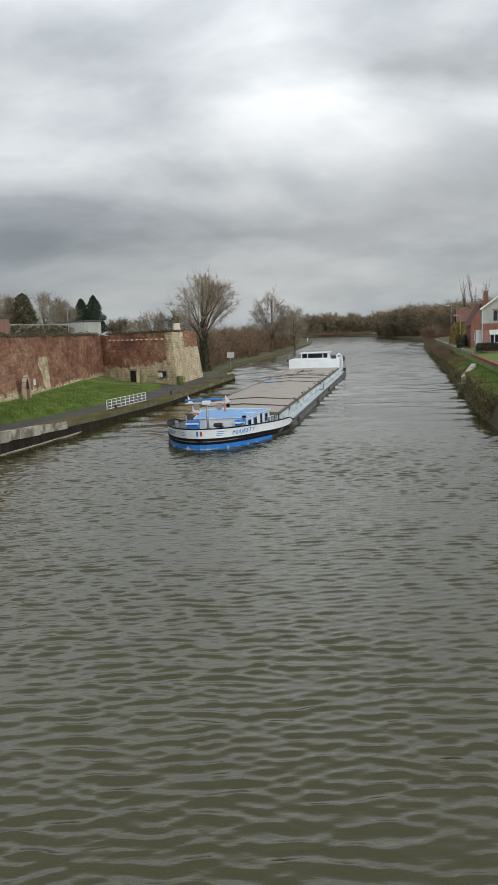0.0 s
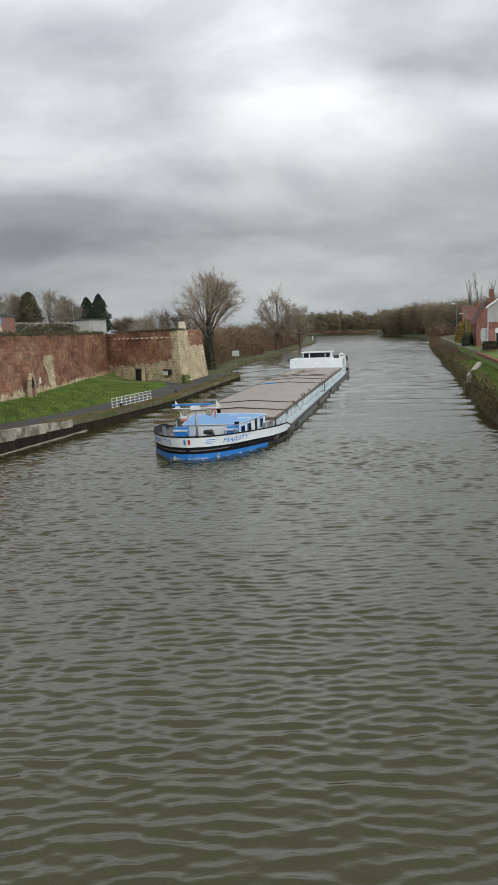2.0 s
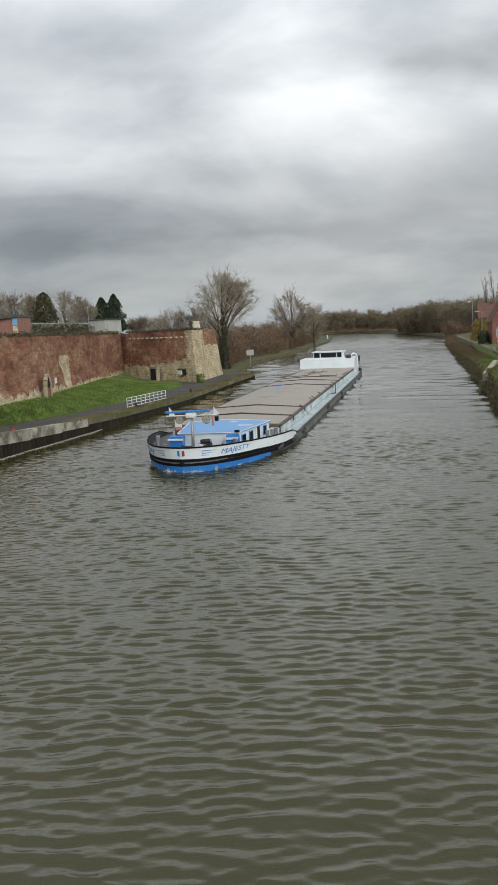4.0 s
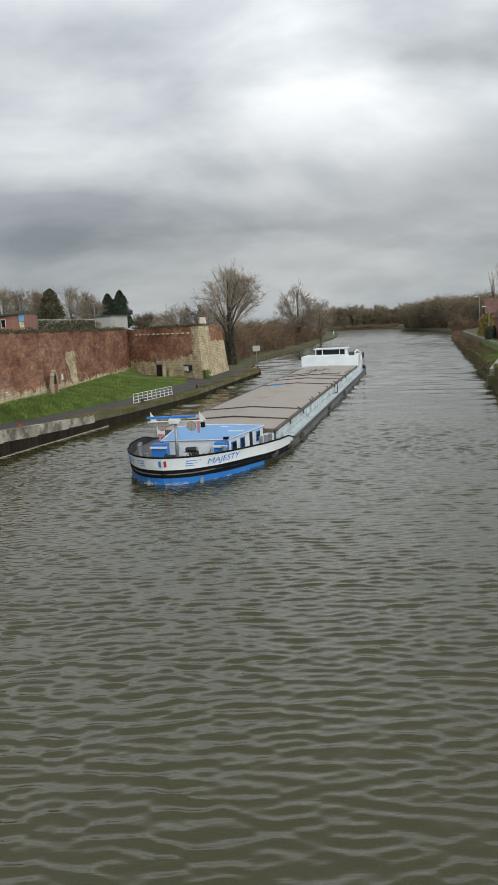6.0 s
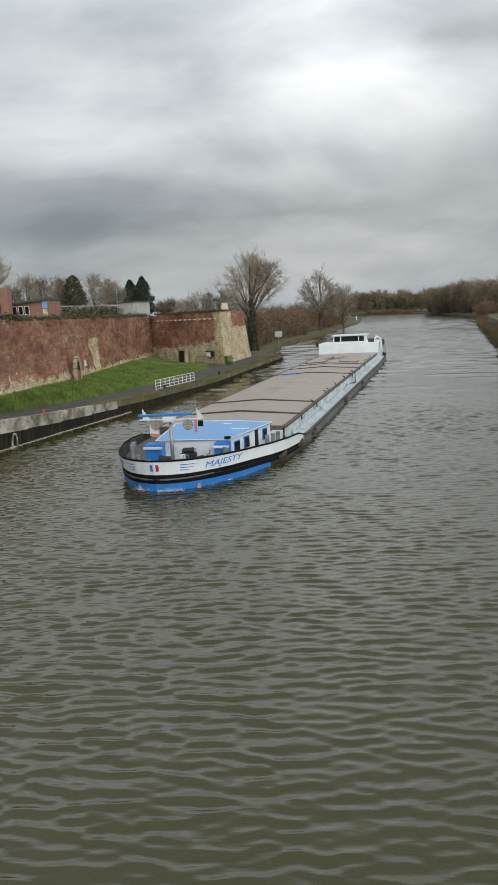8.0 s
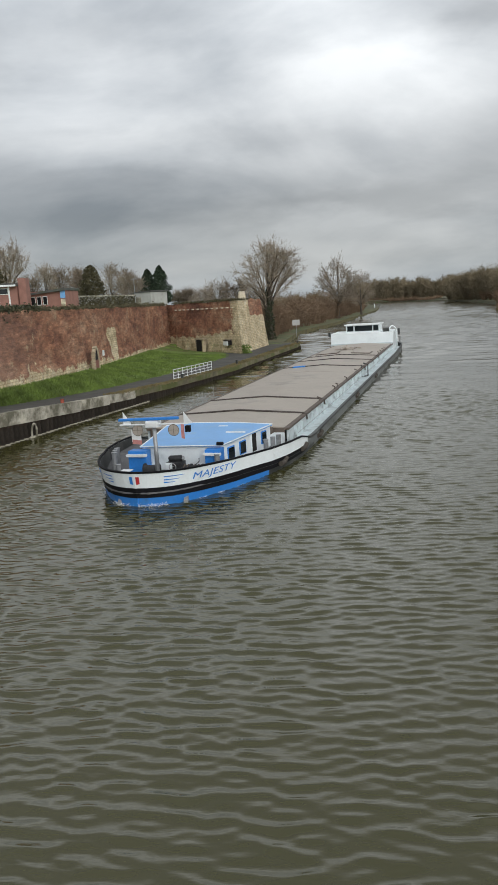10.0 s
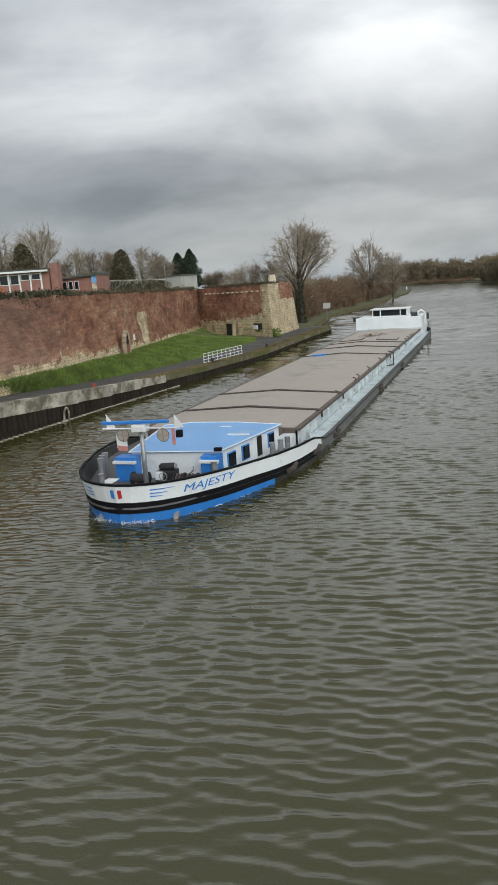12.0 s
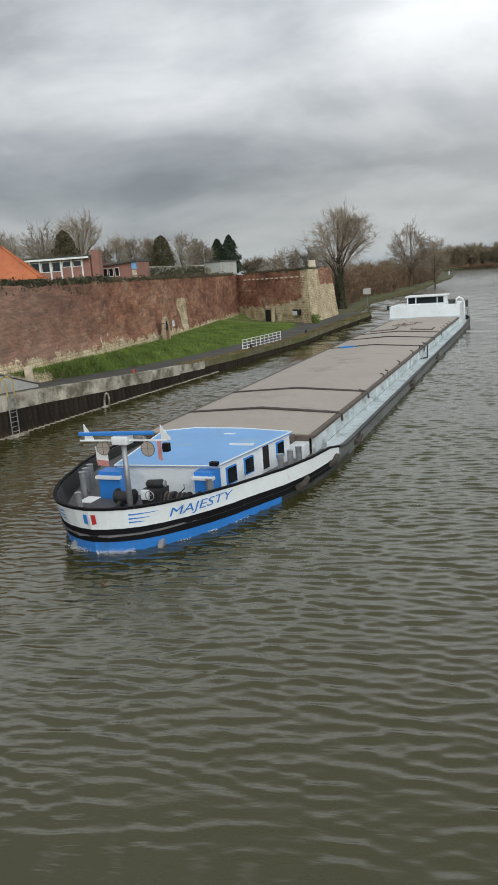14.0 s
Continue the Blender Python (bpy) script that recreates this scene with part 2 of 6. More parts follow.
def pydata(name, verts, faces, material, parent=None, label="", smooth=False):
    me = bpy.data.meshes.new(name)
    me.from_pydata([tuple(v) for v in verts], [], [tuple(f) for f in faces])
    me.update()
    return link_mesh(name, me, material, parent, label, smooth)


def empty(name, label, category, group="", kind=""):
    return tagged(new(name), label, category, group, kind)


def add_box(bm, x0, x1, y0, y1, z0, z1, bevel=0.0):
    vs = [bm.verts.new((x, y, z)) for z in (z0, z1) for x, y in ((x0, y0), (x1, y0), (x1, y1), (x0, y1))]
    fs = [(3, 2, 1, 0), (4, 5, 6, 7), (0, 1, 5, 4), (1, 2, 6, 5), (2, 3, 7, 6), (3, 0, 4, 7)]
    faces = [bm.faces.new([vs[i] for i in f]) for f in fs]
    if bevel:
        bmesh.ops.bevel(bm, geom=list({e for f in faces for e in f.edges}), offset=bevel, segments=2, affect="EDGES", profile=0.7)
    return vs


def box(x0, x1, y0, y1, z0, z1, bevel=0.0):
    bm = bmesh.new()
    add_box(bm, x0, x1, y0, y1, z0, z1, bevel)
    return bm


def prism(points, z0, z1, bevel=0.0):
    """An upright prism over a plan outline, which runs anticlockwise; z0 and z1 may be lists."""
    n = len(points)
    za = z0 if isinstance(z0, (list, tuple)) else [z0] * n
    zb = z1 if isinstance(z1, (list, tuple)) else [z1] * n
    bm = bmesh.new()
    lo = [bm.verts.new((x, y, z)) for (x, y), z in zip(points, za)]
    hi = [bm.verts.new((x, y, z)) for (x, y), z in zip(points, zb)]
    faces = [bm.faces.new(hi), bm.faces.new(lo[::-1])]
    for i in range(n):
        j = (i + 1) % n
        faces.append(bm.faces.new((lo[i], lo[j], hi[j], hi[i])))
    bmesh.ops.recalc_face_normals(bm, faces=faces)
    if bevel:
        bmesh.ops.bevel(bm, geom=list(bm.edges), offset=bevel, segments=2, affect="EDGES", profile=0.7)
    return bm


def add_tube(bm, points, radius, sides=8, cap=True):
    """A round bar along a line of points; radius may be a list."""
    pts = [Vector(p) for p in points]
    rad = radius if isinstance(radius, (list, tuple)) else [radius] * len(pts)
    rings = []
    for i, p in enumerate(pts):
        way = (pts[min(i + 1, len(pts) - 1)] - pts[max(i - 1, 0)]).normalized()
        side = way.cross(Vector((0, 0, 1)) if abs(way.z) < 0.9 else Vector((1, 0, 0))).normalized()
        up = side.cross(way)
        rings.append([bm.verts.new(p + (side * math.cos(a) + up * math.sin(a)) * rad[i]) for a in (2 * math.pi * k / sides for k in range(sides))])
    for a, b in zip(rings, rings[1:]):
        for k in range(sides):
            bm.faces.new((a[k], a[(k + 1) % sides], b[(k + 1) % sides], b[k]))
    if cap:
        bm.faces.new(rings[0][::-1]); bm.faces.new(rings[-1])
    bmesh.ops.recalc_face_normals(bm, faces=bm.faces)


def tube(points, radius, sides=8):
    bm = bmesh.new()
    add_tube(bm, points, radius, sides)
    return bm


def along(table, y):
    """A value read from rows of (y, value)."""
    return float(np.interp(y, [r[0] for r in table], [r[1] for r in table]))


# ---- plan of the canal: x of the two banks and height of the ground at them, along y ----
LEFT = [(-60, -46), (0, -31.0), (20, -25.8), (37.4, -21.3), (50.5, -17.9), (61, -14.9), (83, -9.3), (116, -3.3), (123, -1.7), (124.5, -2.2), (127, -4.6), (150, -3.5), (172, -2.1),
        (218, 7.6), (300, 21), (379, 34), (480, 45), (560, 50), (640, 50), (700, 47), (780, 44)]
RIGHT = [(-60, 4), (20, 14.0), (54, 19.0), (65, 20.9), (77, 23.8), (107, 30.5), (163, 42.7), (252, 62.6), (332, 82.4), (383, 94), (450, 103), (560, 109), (648, 108), (700, 98), (768, 74), (780, 44.5)]
QUAY_Z = [(-60, 3.2), (20, 2.9), (37.4, 2.43), (41, 2.25), (51, 1.65), (58, 1.35), (66, 1.1), (83, 0.88), (123, 0.92), (172, 0.9), (380, 0.7), (780, 0.8)]
WALL = [(-60, -34), (5, -26.5), (40, -24.0), (57, -23.0), (70, -22.8), (82, -23.4), (124, -24.2)]
WALL_Z = [(-60, 3.4), (40, 3.1), (57, 2.7), (70, 2.4), (82, 2.2), (124, 2.0)]
PATH = [(0, 5.0), (80, 5.0), (98, 5.6), (108, 8.0), (116, 16.0)]
TOP = 8.5
RIGHT_Z = [(0, 2.8), (60, 2.3), (110, 2.1), (160, 1.9), (300, 1.5), (780, 1.2)]


def ground():
    """One sheet from horizon to horizon, with the canal's bed let into it."""
    ys = [-2500, -600, -60, 0] + list(np.arange(10, 130, 3.0)) + list(np.arange(135, 400, 12.0)) + list(np.arange(420, 780, 24.0)) + [779, 781, 900, 1300, 2600, 4500]
    verts, rows = [], []
    for y in ys:
        yy = min(max(y, -60), 780)
        xl, xr, zq = along(LEFT, yy), along(RIGHT, yy), along(QUAY_Z, yy)
        bed = -2.2 if y < 780 else 0.6
        xw = along(WALL, min(yy, 124)) if y < 124 else xl - 22
        zb = along(WALL_Z, min(yy, 124)) if y < 124 else 1.8
        path = along(PATH, y) if y < 124 else 2.2
        mid = (xw + xl - path) / 2
        zr = along(RIGHT_Z, yy)
        row = [(-4500, 6), (-900, 3), (-160, 2.4), (xw - 40, zb), (xw - 8, zb), (xw - 0.5, zb + 0.05), (mid, zq + (zb - zq) * along([(80, 0.62), (108, 0.15)], yy)), (xl - path, zq + 0.02), (xl - path + 1, zq), (xl - 0.45, zq),
               (xl - 0.42, bed), (xl + 0.6, bed), (xr - 0.3, bed), (xr - 0.1, -0.3), (xr + 0.3, 0.5 * zr), (xr + 0.7, 0.9 * zr), (xr + 1.1, zr), (xr + 3.4, zr + 0.25), (xr + 3.9, zr + 1.15), (xr + 10, zr + 1.75), (xr + 40, zr + 1.9), (xr + 300, 3), (900, 3), (4500, 6)]
        rows.append(len(verts))
        for k, (x, z) in enumerate(row):
            w = 0.0
            if k in (5, 6) or 13 <= k <= 17:
                w = 0.18 * noise.noise((x * 0.35, y * 0.35, 3.0))
            verts.append((x + (w if 13 <= k <= 15 else 0), y, z + w))
    count = len(verts) // len(rows)
    faces, kinds = [], []
    for a, b in zip(rows, rows[1:]):
        for k in range(count - 1):
            faces.append((a + k, a + k + 1, b + k + 1, b + k))
            y = verts[a][1]
            if 5 <= k <= 6:
                kinds.append(1 if y < 124 else 4 if k == 6 and y < 420 else 0)
            elif k in (7, 8):
                kinds.append(2 if y < 124 else 4 if y < 420 else 0)
            elif k >= 13:
                kinds.append(0 if k in (13, 14) or y > 420 else 1 if 16 <= k <= 19 and y < 150 else 3)
            elif k < 5 and y < 124:
                kinds.append(1)
            else:
                kinds.append(3)
    ob = pydata("ground", verts, faces, M_EARTH)
    for m in (M_GRASS, M_ASPHALT, M_DRYGRASS, M_BANK):
        ob.data.materials.append(m)
    for p, k in zip(ob.data.polygons, kinds):
        p.material_index = k
    tagged(ob, "grass banks and a dark asphalt towpath along the canal", "ground", kind="structure")


def water():
    """The canal's surface: a sheet of wind waves, finest near the bridge."""
    ys = [-70.0, -40.0, -20.0, -8.0, -3.0, 0.0, 2.0]
    while ys[-1] < 32:
        ys.append(ys[-1] + 0.066)
    while ys[-1] < 780:
        ys.append(ys[-1] + max(0.07, min(ys[-1] ** 2 / 30000, 8.0)))
    ys.append(830.0)
    ys = np.array(ys)[:, None]
    us = np.linspace(-1, 1, 480)[None, :]
    half = np.where(ys < 0, 46.0, np.maximum(14.0, 9 + 0.50 * ys))
    X = us * half + np.clip(-0.07 * ys, -9, 0) + np.clip((ys - 200) * 0.13, 0, 70)
    Y = ys + 0 * us
    rs = np.random.RandomState(8)
    Z = np.zeros_like(X)
    DX, DY = np.zeros_like(X), np.zeros_like(X)
    step = np.maximum(np.maximum(0.066, Y ** 2 / 30000), half / 480)
    # short-crested wind waves about a metre long, ripples riding on them, longer swell further up the reach
    sets = [(76, 0.34, 0.24, 0.205, 0.26, 0.08, 0), (24, 0.25, 0.15, 0.03, 0.4, 0.10, 0), (14, 1.1, 0.30, 0.025, 0.45, -0.15, 0), (22, 5.0, 0.28, 0.10, 0.5, 0.1, 90), (18, 11.0, 0.25, 0.12, 0.5, 0.1, 260)]
    for count, centre, spread, slope, fan, head, begin in sets:
        for k in range(count):
            wave = centre * math.exp(rs.normal(0, spread))
            a = rs.normal(head, fan)
            amp = slope * math.sqrt(2.0 / count) * wave / 6.283 * rs.uniform(0.6, 1.4)
            bend = 0.5 * np.sin(X * rs.uniform(0.1, 0.5) + Y * rs.uniform(0.1, 0.4) + rs.rand() * 6) if not begin else 0.0
            ph = 6.283 / wave * (math.sin(a) * X + math.cos(a) * Y) + rs.rand() * 6.283 + bend
            part_amp = amp * np.clip(wave / (2.6 * step) - 0.5, 0, 1)
            if begin:
                part_amp = part_amp * np.clip((Y - begin + 40) / 80, 0, 1)
            Z += part_amp * np.sin(ph)
            DX += part_amp * math.sin(a) * np.cos(ph)
            DY += part_amp * math.cos(a) * np.cos(ph)
    gust = 0.86 + 0.26 * np.sin(X * 0.16 + 0.7 * np.sin(Y * 0.10) + 1.0) * np.sin(Y * 0.13 + 0.6 * np.sin(X * 0.21)) + 0.12 * np.sin(X * 0.43 + Y * 0.31 + 1.4 * np.sin(Y * 0.2))
    gust *= np.clip(0.70 + Y / 75, 0.75, 1.12)
    Z *= gust
    X = X + 0.9 * DX * gust
    Y = Y + 0.9 * DY * gust
    verts = np.stack([X, Y, Z], -1).reshape(-1, 3)
    r, c = X.shape
    idx = np.arange(r * c).reshape(r, c)
    quads = np.stack([idx[:-1, :-1], idx[:-1, 1:], idx[1:, 1:], idx[1:, :-1]], -1).reshape(-1, 4)
    me = bpy.data.meshes.new("water")
    me.vertices.add(len(verts)); me.vertices.foreach_set("co", verts.ravel())
    me.loops.add(quads.size); me.loops.foreach_set("vertex_index", quads.ravel())
    me.polygons.add(len(quads)); me.polygons.foreach_set("loop_start", np.arange(0, quads.size, 4)); me.polygons.foreach_set("loop_total", np.full(len(quads), 4))
    me.polygons.foreach_set("use_smooth", np.ones(len(quads), bool))
    me.update(); me.validate()
    ob = link_mesh("water", me, M_WATER)
    return tagged(ob, "rippled grey-green canal water under a cloudy sky", "water", kind="structure")


ground()
WATER = water()


# ---- the old rampart ----
def rampart_material():
    """Weathered red brick that gives way to pale stone low down and round the salient corner."""
    m = bpy.data.materials.new("rampart_masonry")
    m.use_nodes = True
    n, l = m.node_tree.nodes, m.node_tree.links
    b = n["Principled BSDF"]
    b.inputs["Roughness"].default_value = 0.93
    uv = n.new("ShaderNodeUVMap"); uv.uv_map = "wall"
    geo = n.new("ShaderNodeNewGeometry")

    def noise_at(scale, detail=6.0, rough=0.6, source=geo.outputs["Position"], distort=0.0):
        t = n.new("ShaderNodeTexNoise")
        t.inputs["Scale"].default_value, t.inputs["Detail"].default_value = scale, detail
        t.inputs["Roughness"].default_value, t.inputs["Distortion"].default_value = rough, distort
        l.new(source, t.inputs["Vector"])
        return t.outputs["Fac"]

    def ramp(fac, stops):
        r = n.new("ShaderNodeValToRGB")
        while len(r.color_ramp.elements) < len(stops):
            r.color_ramp.elements.new(0.5)
        for e, (pos, c) in zip(r.color_ramp.elements, stops):
            e.position, e.color = pos, (*c, 1)
        l.new(fac, r.inputs[0])
        return r.outputs[0]

    def mix(fac, a, c, mode="MIX"):
        x = n.new("ShaderNodeMix"); x.data_type = "RGBA"; x.blend_type = mode
        if isinstance(fac, float):
            x.inputs["Factor"].default_value = fac
        else:
            l.new(fac, x.inputs["Factor"])
        for key, v in (("A", a), ("B", c)):
            if isinstance(v, tuple):
                x.inputs[key].default_value = (*v, 1)
            else:
                l.new(v, x.inputs[key])
        return x.outputs["Result"]

    def math_node(op, a, c=0.0):
        x = n.new("ShaderNodeMath"); x.operation = op
        for i, v in enumerate((a, c)):
            if isinstance(v, float):
                x.inputs[i].default_value = v
            else:
                l.new(v, x.inputs[i])
        return x.outputs[0]

    brick = n.new("ShaderNodeTexBrick")
    brick.inputs["Scale"].default_value = 1.0
    brick.inputs["Brick Width"].default_value, brick.inputs["Row Height"].default_value, brick.inputs["Mortar Size"].default_value = 0.26, 0.085, 0.012
    brick.inputs["Color1"].default_value, brick.inputs["Color2"].default_value = (0.9, 0.9, 0.9, 1), (1.15, 1.1, 1.05, 1)
    brick.inputs["Mortar"].default_value = (1.1, 1.2, 1.2, 1)
    l.new(uv.outputs[0], brick.inputs["Vector"])
    # patches of repair run along the wall
    mw = n.new("ShaderNodeMapping"); mw.inputs["Scale"].default_value = (0.8, 0.42, 1.0)
    l.new(geo.outputs["Position"], mw.inputs[0])
    red = ramp(noise_at(0.30, 10, 0.68, mw.outputs[0], 0.3), [(0.34, (0.15, 0.068, 0.046)), (0.44, (0.25, 0.112, 0.070)), (0.52, (0.33, 0.160, 0.098)), (0.60, (0.38, 0.215, 0.14)), (0.70, (0.46, 0.33, 0.235))])
    red = mix(1.0, red, ramp(noise_at(1.7, 12, 0.82, mw.outputs[0]), [(0.32, (0.22, 0.20, 0.19)), (0.43, (0.72, 0.70, 0.69)), (0.54, (1.12, 1.10, 1.06)), (0.66, (1.9, 1.85, 1.72))]), "MULTIPLY")
    red = mix(1.0, red, brick.outputs["Color"], "MULTIPLY")
    # an older, greyer stretch of masonry towards the bridge
    sy = n.new("ShaderNodeSeparateXYZ"); l.new(geo.outputs["Position"], sy.inputs[0])
    mr = n.new("ShaderNodeMapRange"); mr.inputs["From Min"].default_value, mr.inputs["From Max"].default_value = 46, 62
    mr.inputs["To Min"].default_value, mr.inputs["To Max"].default_value = 0.55, 0.0
    l.new(sy.outputs["Y"], mr.inputs["Value"])
    red = mix(mr.outputs[0], red, ramp(noise_at(0.6, 9, 0.75), [(0.35, (0.26, 0.165, 0.125)), (0.65, (0.46, 0.33, 0.26))]))
    # the lie of the courses
    mc = n.new("ShaderNodeMapping"); mc.inputs["Scale"].default_value = (0.5, 0.5, 4.5)
    l.new(geo.outputs["Position"], mc.inputs[0])
    red = mix(1.0, red, ramp(noise_at(1.0, 6, 0.7, mc.outputs[0]), [(0.35, (0.78, 0.77, 0.77)), (0.65, (1.2, 1.19, 1.17))]), "MULTIPLY")
    # streaks and holes
    mp = n.new("ShaderNodeMapping"); mp.inputs["Scale"].default_value = (1.3, 1.3, 0.16)
    l.new(geo.outputs["Position"], mp.inputs[0])
    red = mix(ramp(noise_at(1.0, 6, 0.6, mp.outputs[0]), [(0.55, (0, 0, 0)), (0.75, (0.16, 0.16, 0.16))]), red, (0.13, 0.075, 0.055))
    red = mix(ramp(noise_at(0.5, 9, 0.75), [(0.60, (0, 0, 0)), (0.66, (0.8, 0.8, 0.8))]), red, (0.48, 0.36, 0.22))
    block = n.new("ShaderNodeTexBrick")
    block.inputs["Scale"].default_value = 1.0
    block.inputs["Brick Width"].default_value, block.inputs["Row Height"].default_value, block.inputs["Mortar Size"].default_value = 0.46, 0.24, 0.028
    block.inputs["Color1"].default_value, block.inputs["Color2"].default_value = (0.82, 0.82, 0.8, 1), (1.12, 1.1, 1.05, 1)
    block.inputs["Mortar"].default_value = (0.70, 0.64, 0.55, 1)
    l.new(uv.outputs[0], block.inputs["Vector"])
    pale = ramp(noise_at(0.5, 8, 0.65), [(0.35, (0.50, 0.41, 0.26)), (0.5, (0.74, 0.63, 0.43)), (0.68, (0.82, 0.74, 0.56))])
    pale = mix(1.0, pale, block.outputs["Color"], "MULTIPLY")
    pale = mix(1.0, pale, ramp(noise_at(1.7, 8, 0.75), [(0.34, (0.68, 0.64, 0.58)), (0.48, (1.0, 1.0, 1.0)), (0.68, (1.18, 1.17, 1.15))]), "MULTIPLY")
    col = n.new("ShaderNodeVertexColor"); col.layer_name = "stone"
    sep = n.new("ShaderNodeSeparateColor"); l.new(col.outputs[0], sep.inputs[0])
    edge = math_node("ADD", sep.outputs[0], math_node("MULTIPLY", math_node("SUBTRACT", noise_at(0.75, 9, 0.72), 0.5), 1.3))
    mask = ramp(edge, [(0.47, (0, 0, 0)), (0.53, (1, 1, 1))])
    out = mix(mask, red, pale)
    l.new(out, b.inputs["Base Color"])
    bp = n.new("ShaderNodeBump"); bp.inputs["Strength"].default_value, bp.inputs["Distance"].default_value = 0.9, 0.26
    l.new(math_node("ADD", noise_at(2.4, 9, 0.76, mw.outputs[0]), math_node("MULTIPLY", brick.outputs["Fac"], -0.15)), bp.inputs["Height"])
    l.new(bp.outputs[0], b.inputs["Normal"])
    return m


M_RAMPART = rampart_material()
FACES = [(-26.5, 5.0, 3.3), (-24.0, 40.0, 3.1), (-23.0, 57.0, 2.7), (-22.8, 70.0, 2.4), (-23.4, 82.0, 2.2), (-24.2, 123.0, 2.0), (-10.2, 104.6, 1.3), (-7.3, 121.5, 1.2), (-26.0, 150.0, 1.5)]


def rampart():
    """The battered wall, built face by face as a fine uneven grid."""
    root = empty("wall_rampart", "old battered rampart wall of weathered red brick and pale stone", "wall", kind="structure")
    verts, faces, uvs, stone = [], [], [], []
    pts = [Vector(p) for p in FACES]
    run = 0.0
    normals = []
    for a, b in zip(pts, pts[1:]):
        d = (b - a).to_2d().normalized()
        normals.append(Vector((d.y, -d.x)))
    for i, (a, b) in enumerate(zip(pts, pts[1:])):
        length = (b - a).to_2d().length
        # mitred normals at the two ends of the face
        ends = []
        for k, other in ((i, i - 1), (i, i + 1)):
            nn = normals[k] + (normals[other] if 0 <= other < len(normals) else normals[k])
            nn = nn.normalized()
            ends.append(nn / max(0.35, nn.dot(normals[k])))
        cols, rws = max(2, int(length / 0.7)), 16
        base = len(verts)
        for c in range(cols + 1):
            s = c / cols
            p = a.lerp(b, s)
            out = ends[0].lerp(ends[1], s)
            for r in range(rws + 1):
                h = r / rws
                z0 = p.z - 1.6
                top = TOP + 0.28 * noise.noise((p.x * 0.3, p.y * 0.3, 5.0)) + 0.12 * noise.noise((p.x * 1.3, p.y * 1.3, 9.0))
                if i >= 5:
                    top += 0.05
                z = z0 + (top - z0) * h
                batter = 0.13 * (TOP - z) if i >= 5 else 0.09 * (TOP - z)
                batter -= 0.13 * (TOP - p.z) if i >= 5 else 0.09 * (TOP - p.z)
                rough = 0.16 * noise.noise((p.x * 0.5, p.y * 0.5, z * 0.5)) + 0.10 * noise.noise((p.x * 1.9, p.y * 1.9, z * 1.9))
                # a ledge where the brick skin has fallen
                if i < 5 and z - p.z < 1.0 + 0.9 * noise.noise((p.y * 0.16, 2.0, 0)):
                    rough += 0.16
                q = p.to_2d() + out * (batter + rough * (0.2 if c in (0, cols) else 1.0))
                verts.append((q.x, q.y, z))
                uvs.append((run + s * length, z))
                low = z - p.z
                if i < 4:
                    v = 0.74 - 0.40 * max(0.0, low) / (1.0 + 1.3 * max(0.0, noise.noise((p.y * 0.11, 4.0, 1.0))))
                    # a tall pale scar in the brickwork
                    v = max(v, 0.72 - max(0.0, abs(p.y - 84.8) - 0.5 - 0.28 * low) * 0.4 - max(0.0, low - 3.7) * 0.8)
                elif i == 4:
                    v = 0.7 - 0.5 * max(0.0, low) / 0.9
                    v = max(v, 0.72 - max(0.0, abs(p.y - 84.8) - 0.5 - 0.28 * low) * 0.4 - max(0.0, low - 3.7) * 0.8)
                elif i == 5:
                    to_corner = (1 - s) * length
                    v = 0.75 - 0.4 * max(0.0, low - 0.6 - 2.2 * s ** 2) / 0.9
                    v = max(v, 0.95 - 0.24 * to_corner)
                else:
                    v = 1.0 if (low < 4.9 or s < 0.42) else 0.0
                stone.append(min(1.0, max(0.0, v)))
        for c in range(cols):
            for r in range(rws):
                k = base + c * (rws + 1) + r
                faces.append((k, k + rws + 1, k + rws + 2, k + 1))
        run += length
    me = bpy.data.meshes.new("masonry")
    me.from_pydata(verts, [], faces)
    me.update()
    layer = me.uv_layers.new(name="wall")
    for loop in me.loops:
        layer.data[loop.index].uv = uvs[loop.vertex_index]
    att = me.color_attributes.new("stone", "FLOAT_COLOR", "POINT")
    for k, v in enumerate(stone):
        att.data[k].color = (v, v, v, 1)
    link_mesh("masonry", me, M_RAMPART, root)
    # a row of pale putlog stones under the head of the salient face
    a, b = pts[5], pts[6]
    d = (b - a).to_2d().normalized()
    for k in range(13):
        p = a.to_2d().lerp(b.to_2d(), (k + 1) / 15) - Vector((d.y, -d.x)) * 0.62
        st = part("putlog_stone", box(-0.22, 0.22, -0.22, 0.3, -0.09, 0.09, 0.02), M_STONE, root)
        st.matrix_basis = pose(p.x, p.y, 7.55, 0, 0, math.degrees(math.atan2(d.y, d.x)))
    # earth on top, behind the wall head
    inner = []
    for i, p in enumerate(pts):
        nn = normals[min(i, len(normals) - 1)] + normals[max(i - 1, 0)]
        nn.normalize()
        inset = ((0.13 if i >= 5 else 0.09) * (TOP - p.z) + 0.55) / max(0.35, nn.dot(normals[min(i, len(normals) - 1)]))
        inner.append((p.x - nn.x * inset, p.y - nn.y * inset))
    outline = inner + [(-30, 205), (-170, 205), (-170, 0)]
    bm = prism(outline, 2.0, TOP - 0.12)
    top = part("rampart_earth", bm, M_GRASS)
    tagged(top, "grassy earth fill on top of the rampart", "ground", kind="structure")
    return root


rampart()


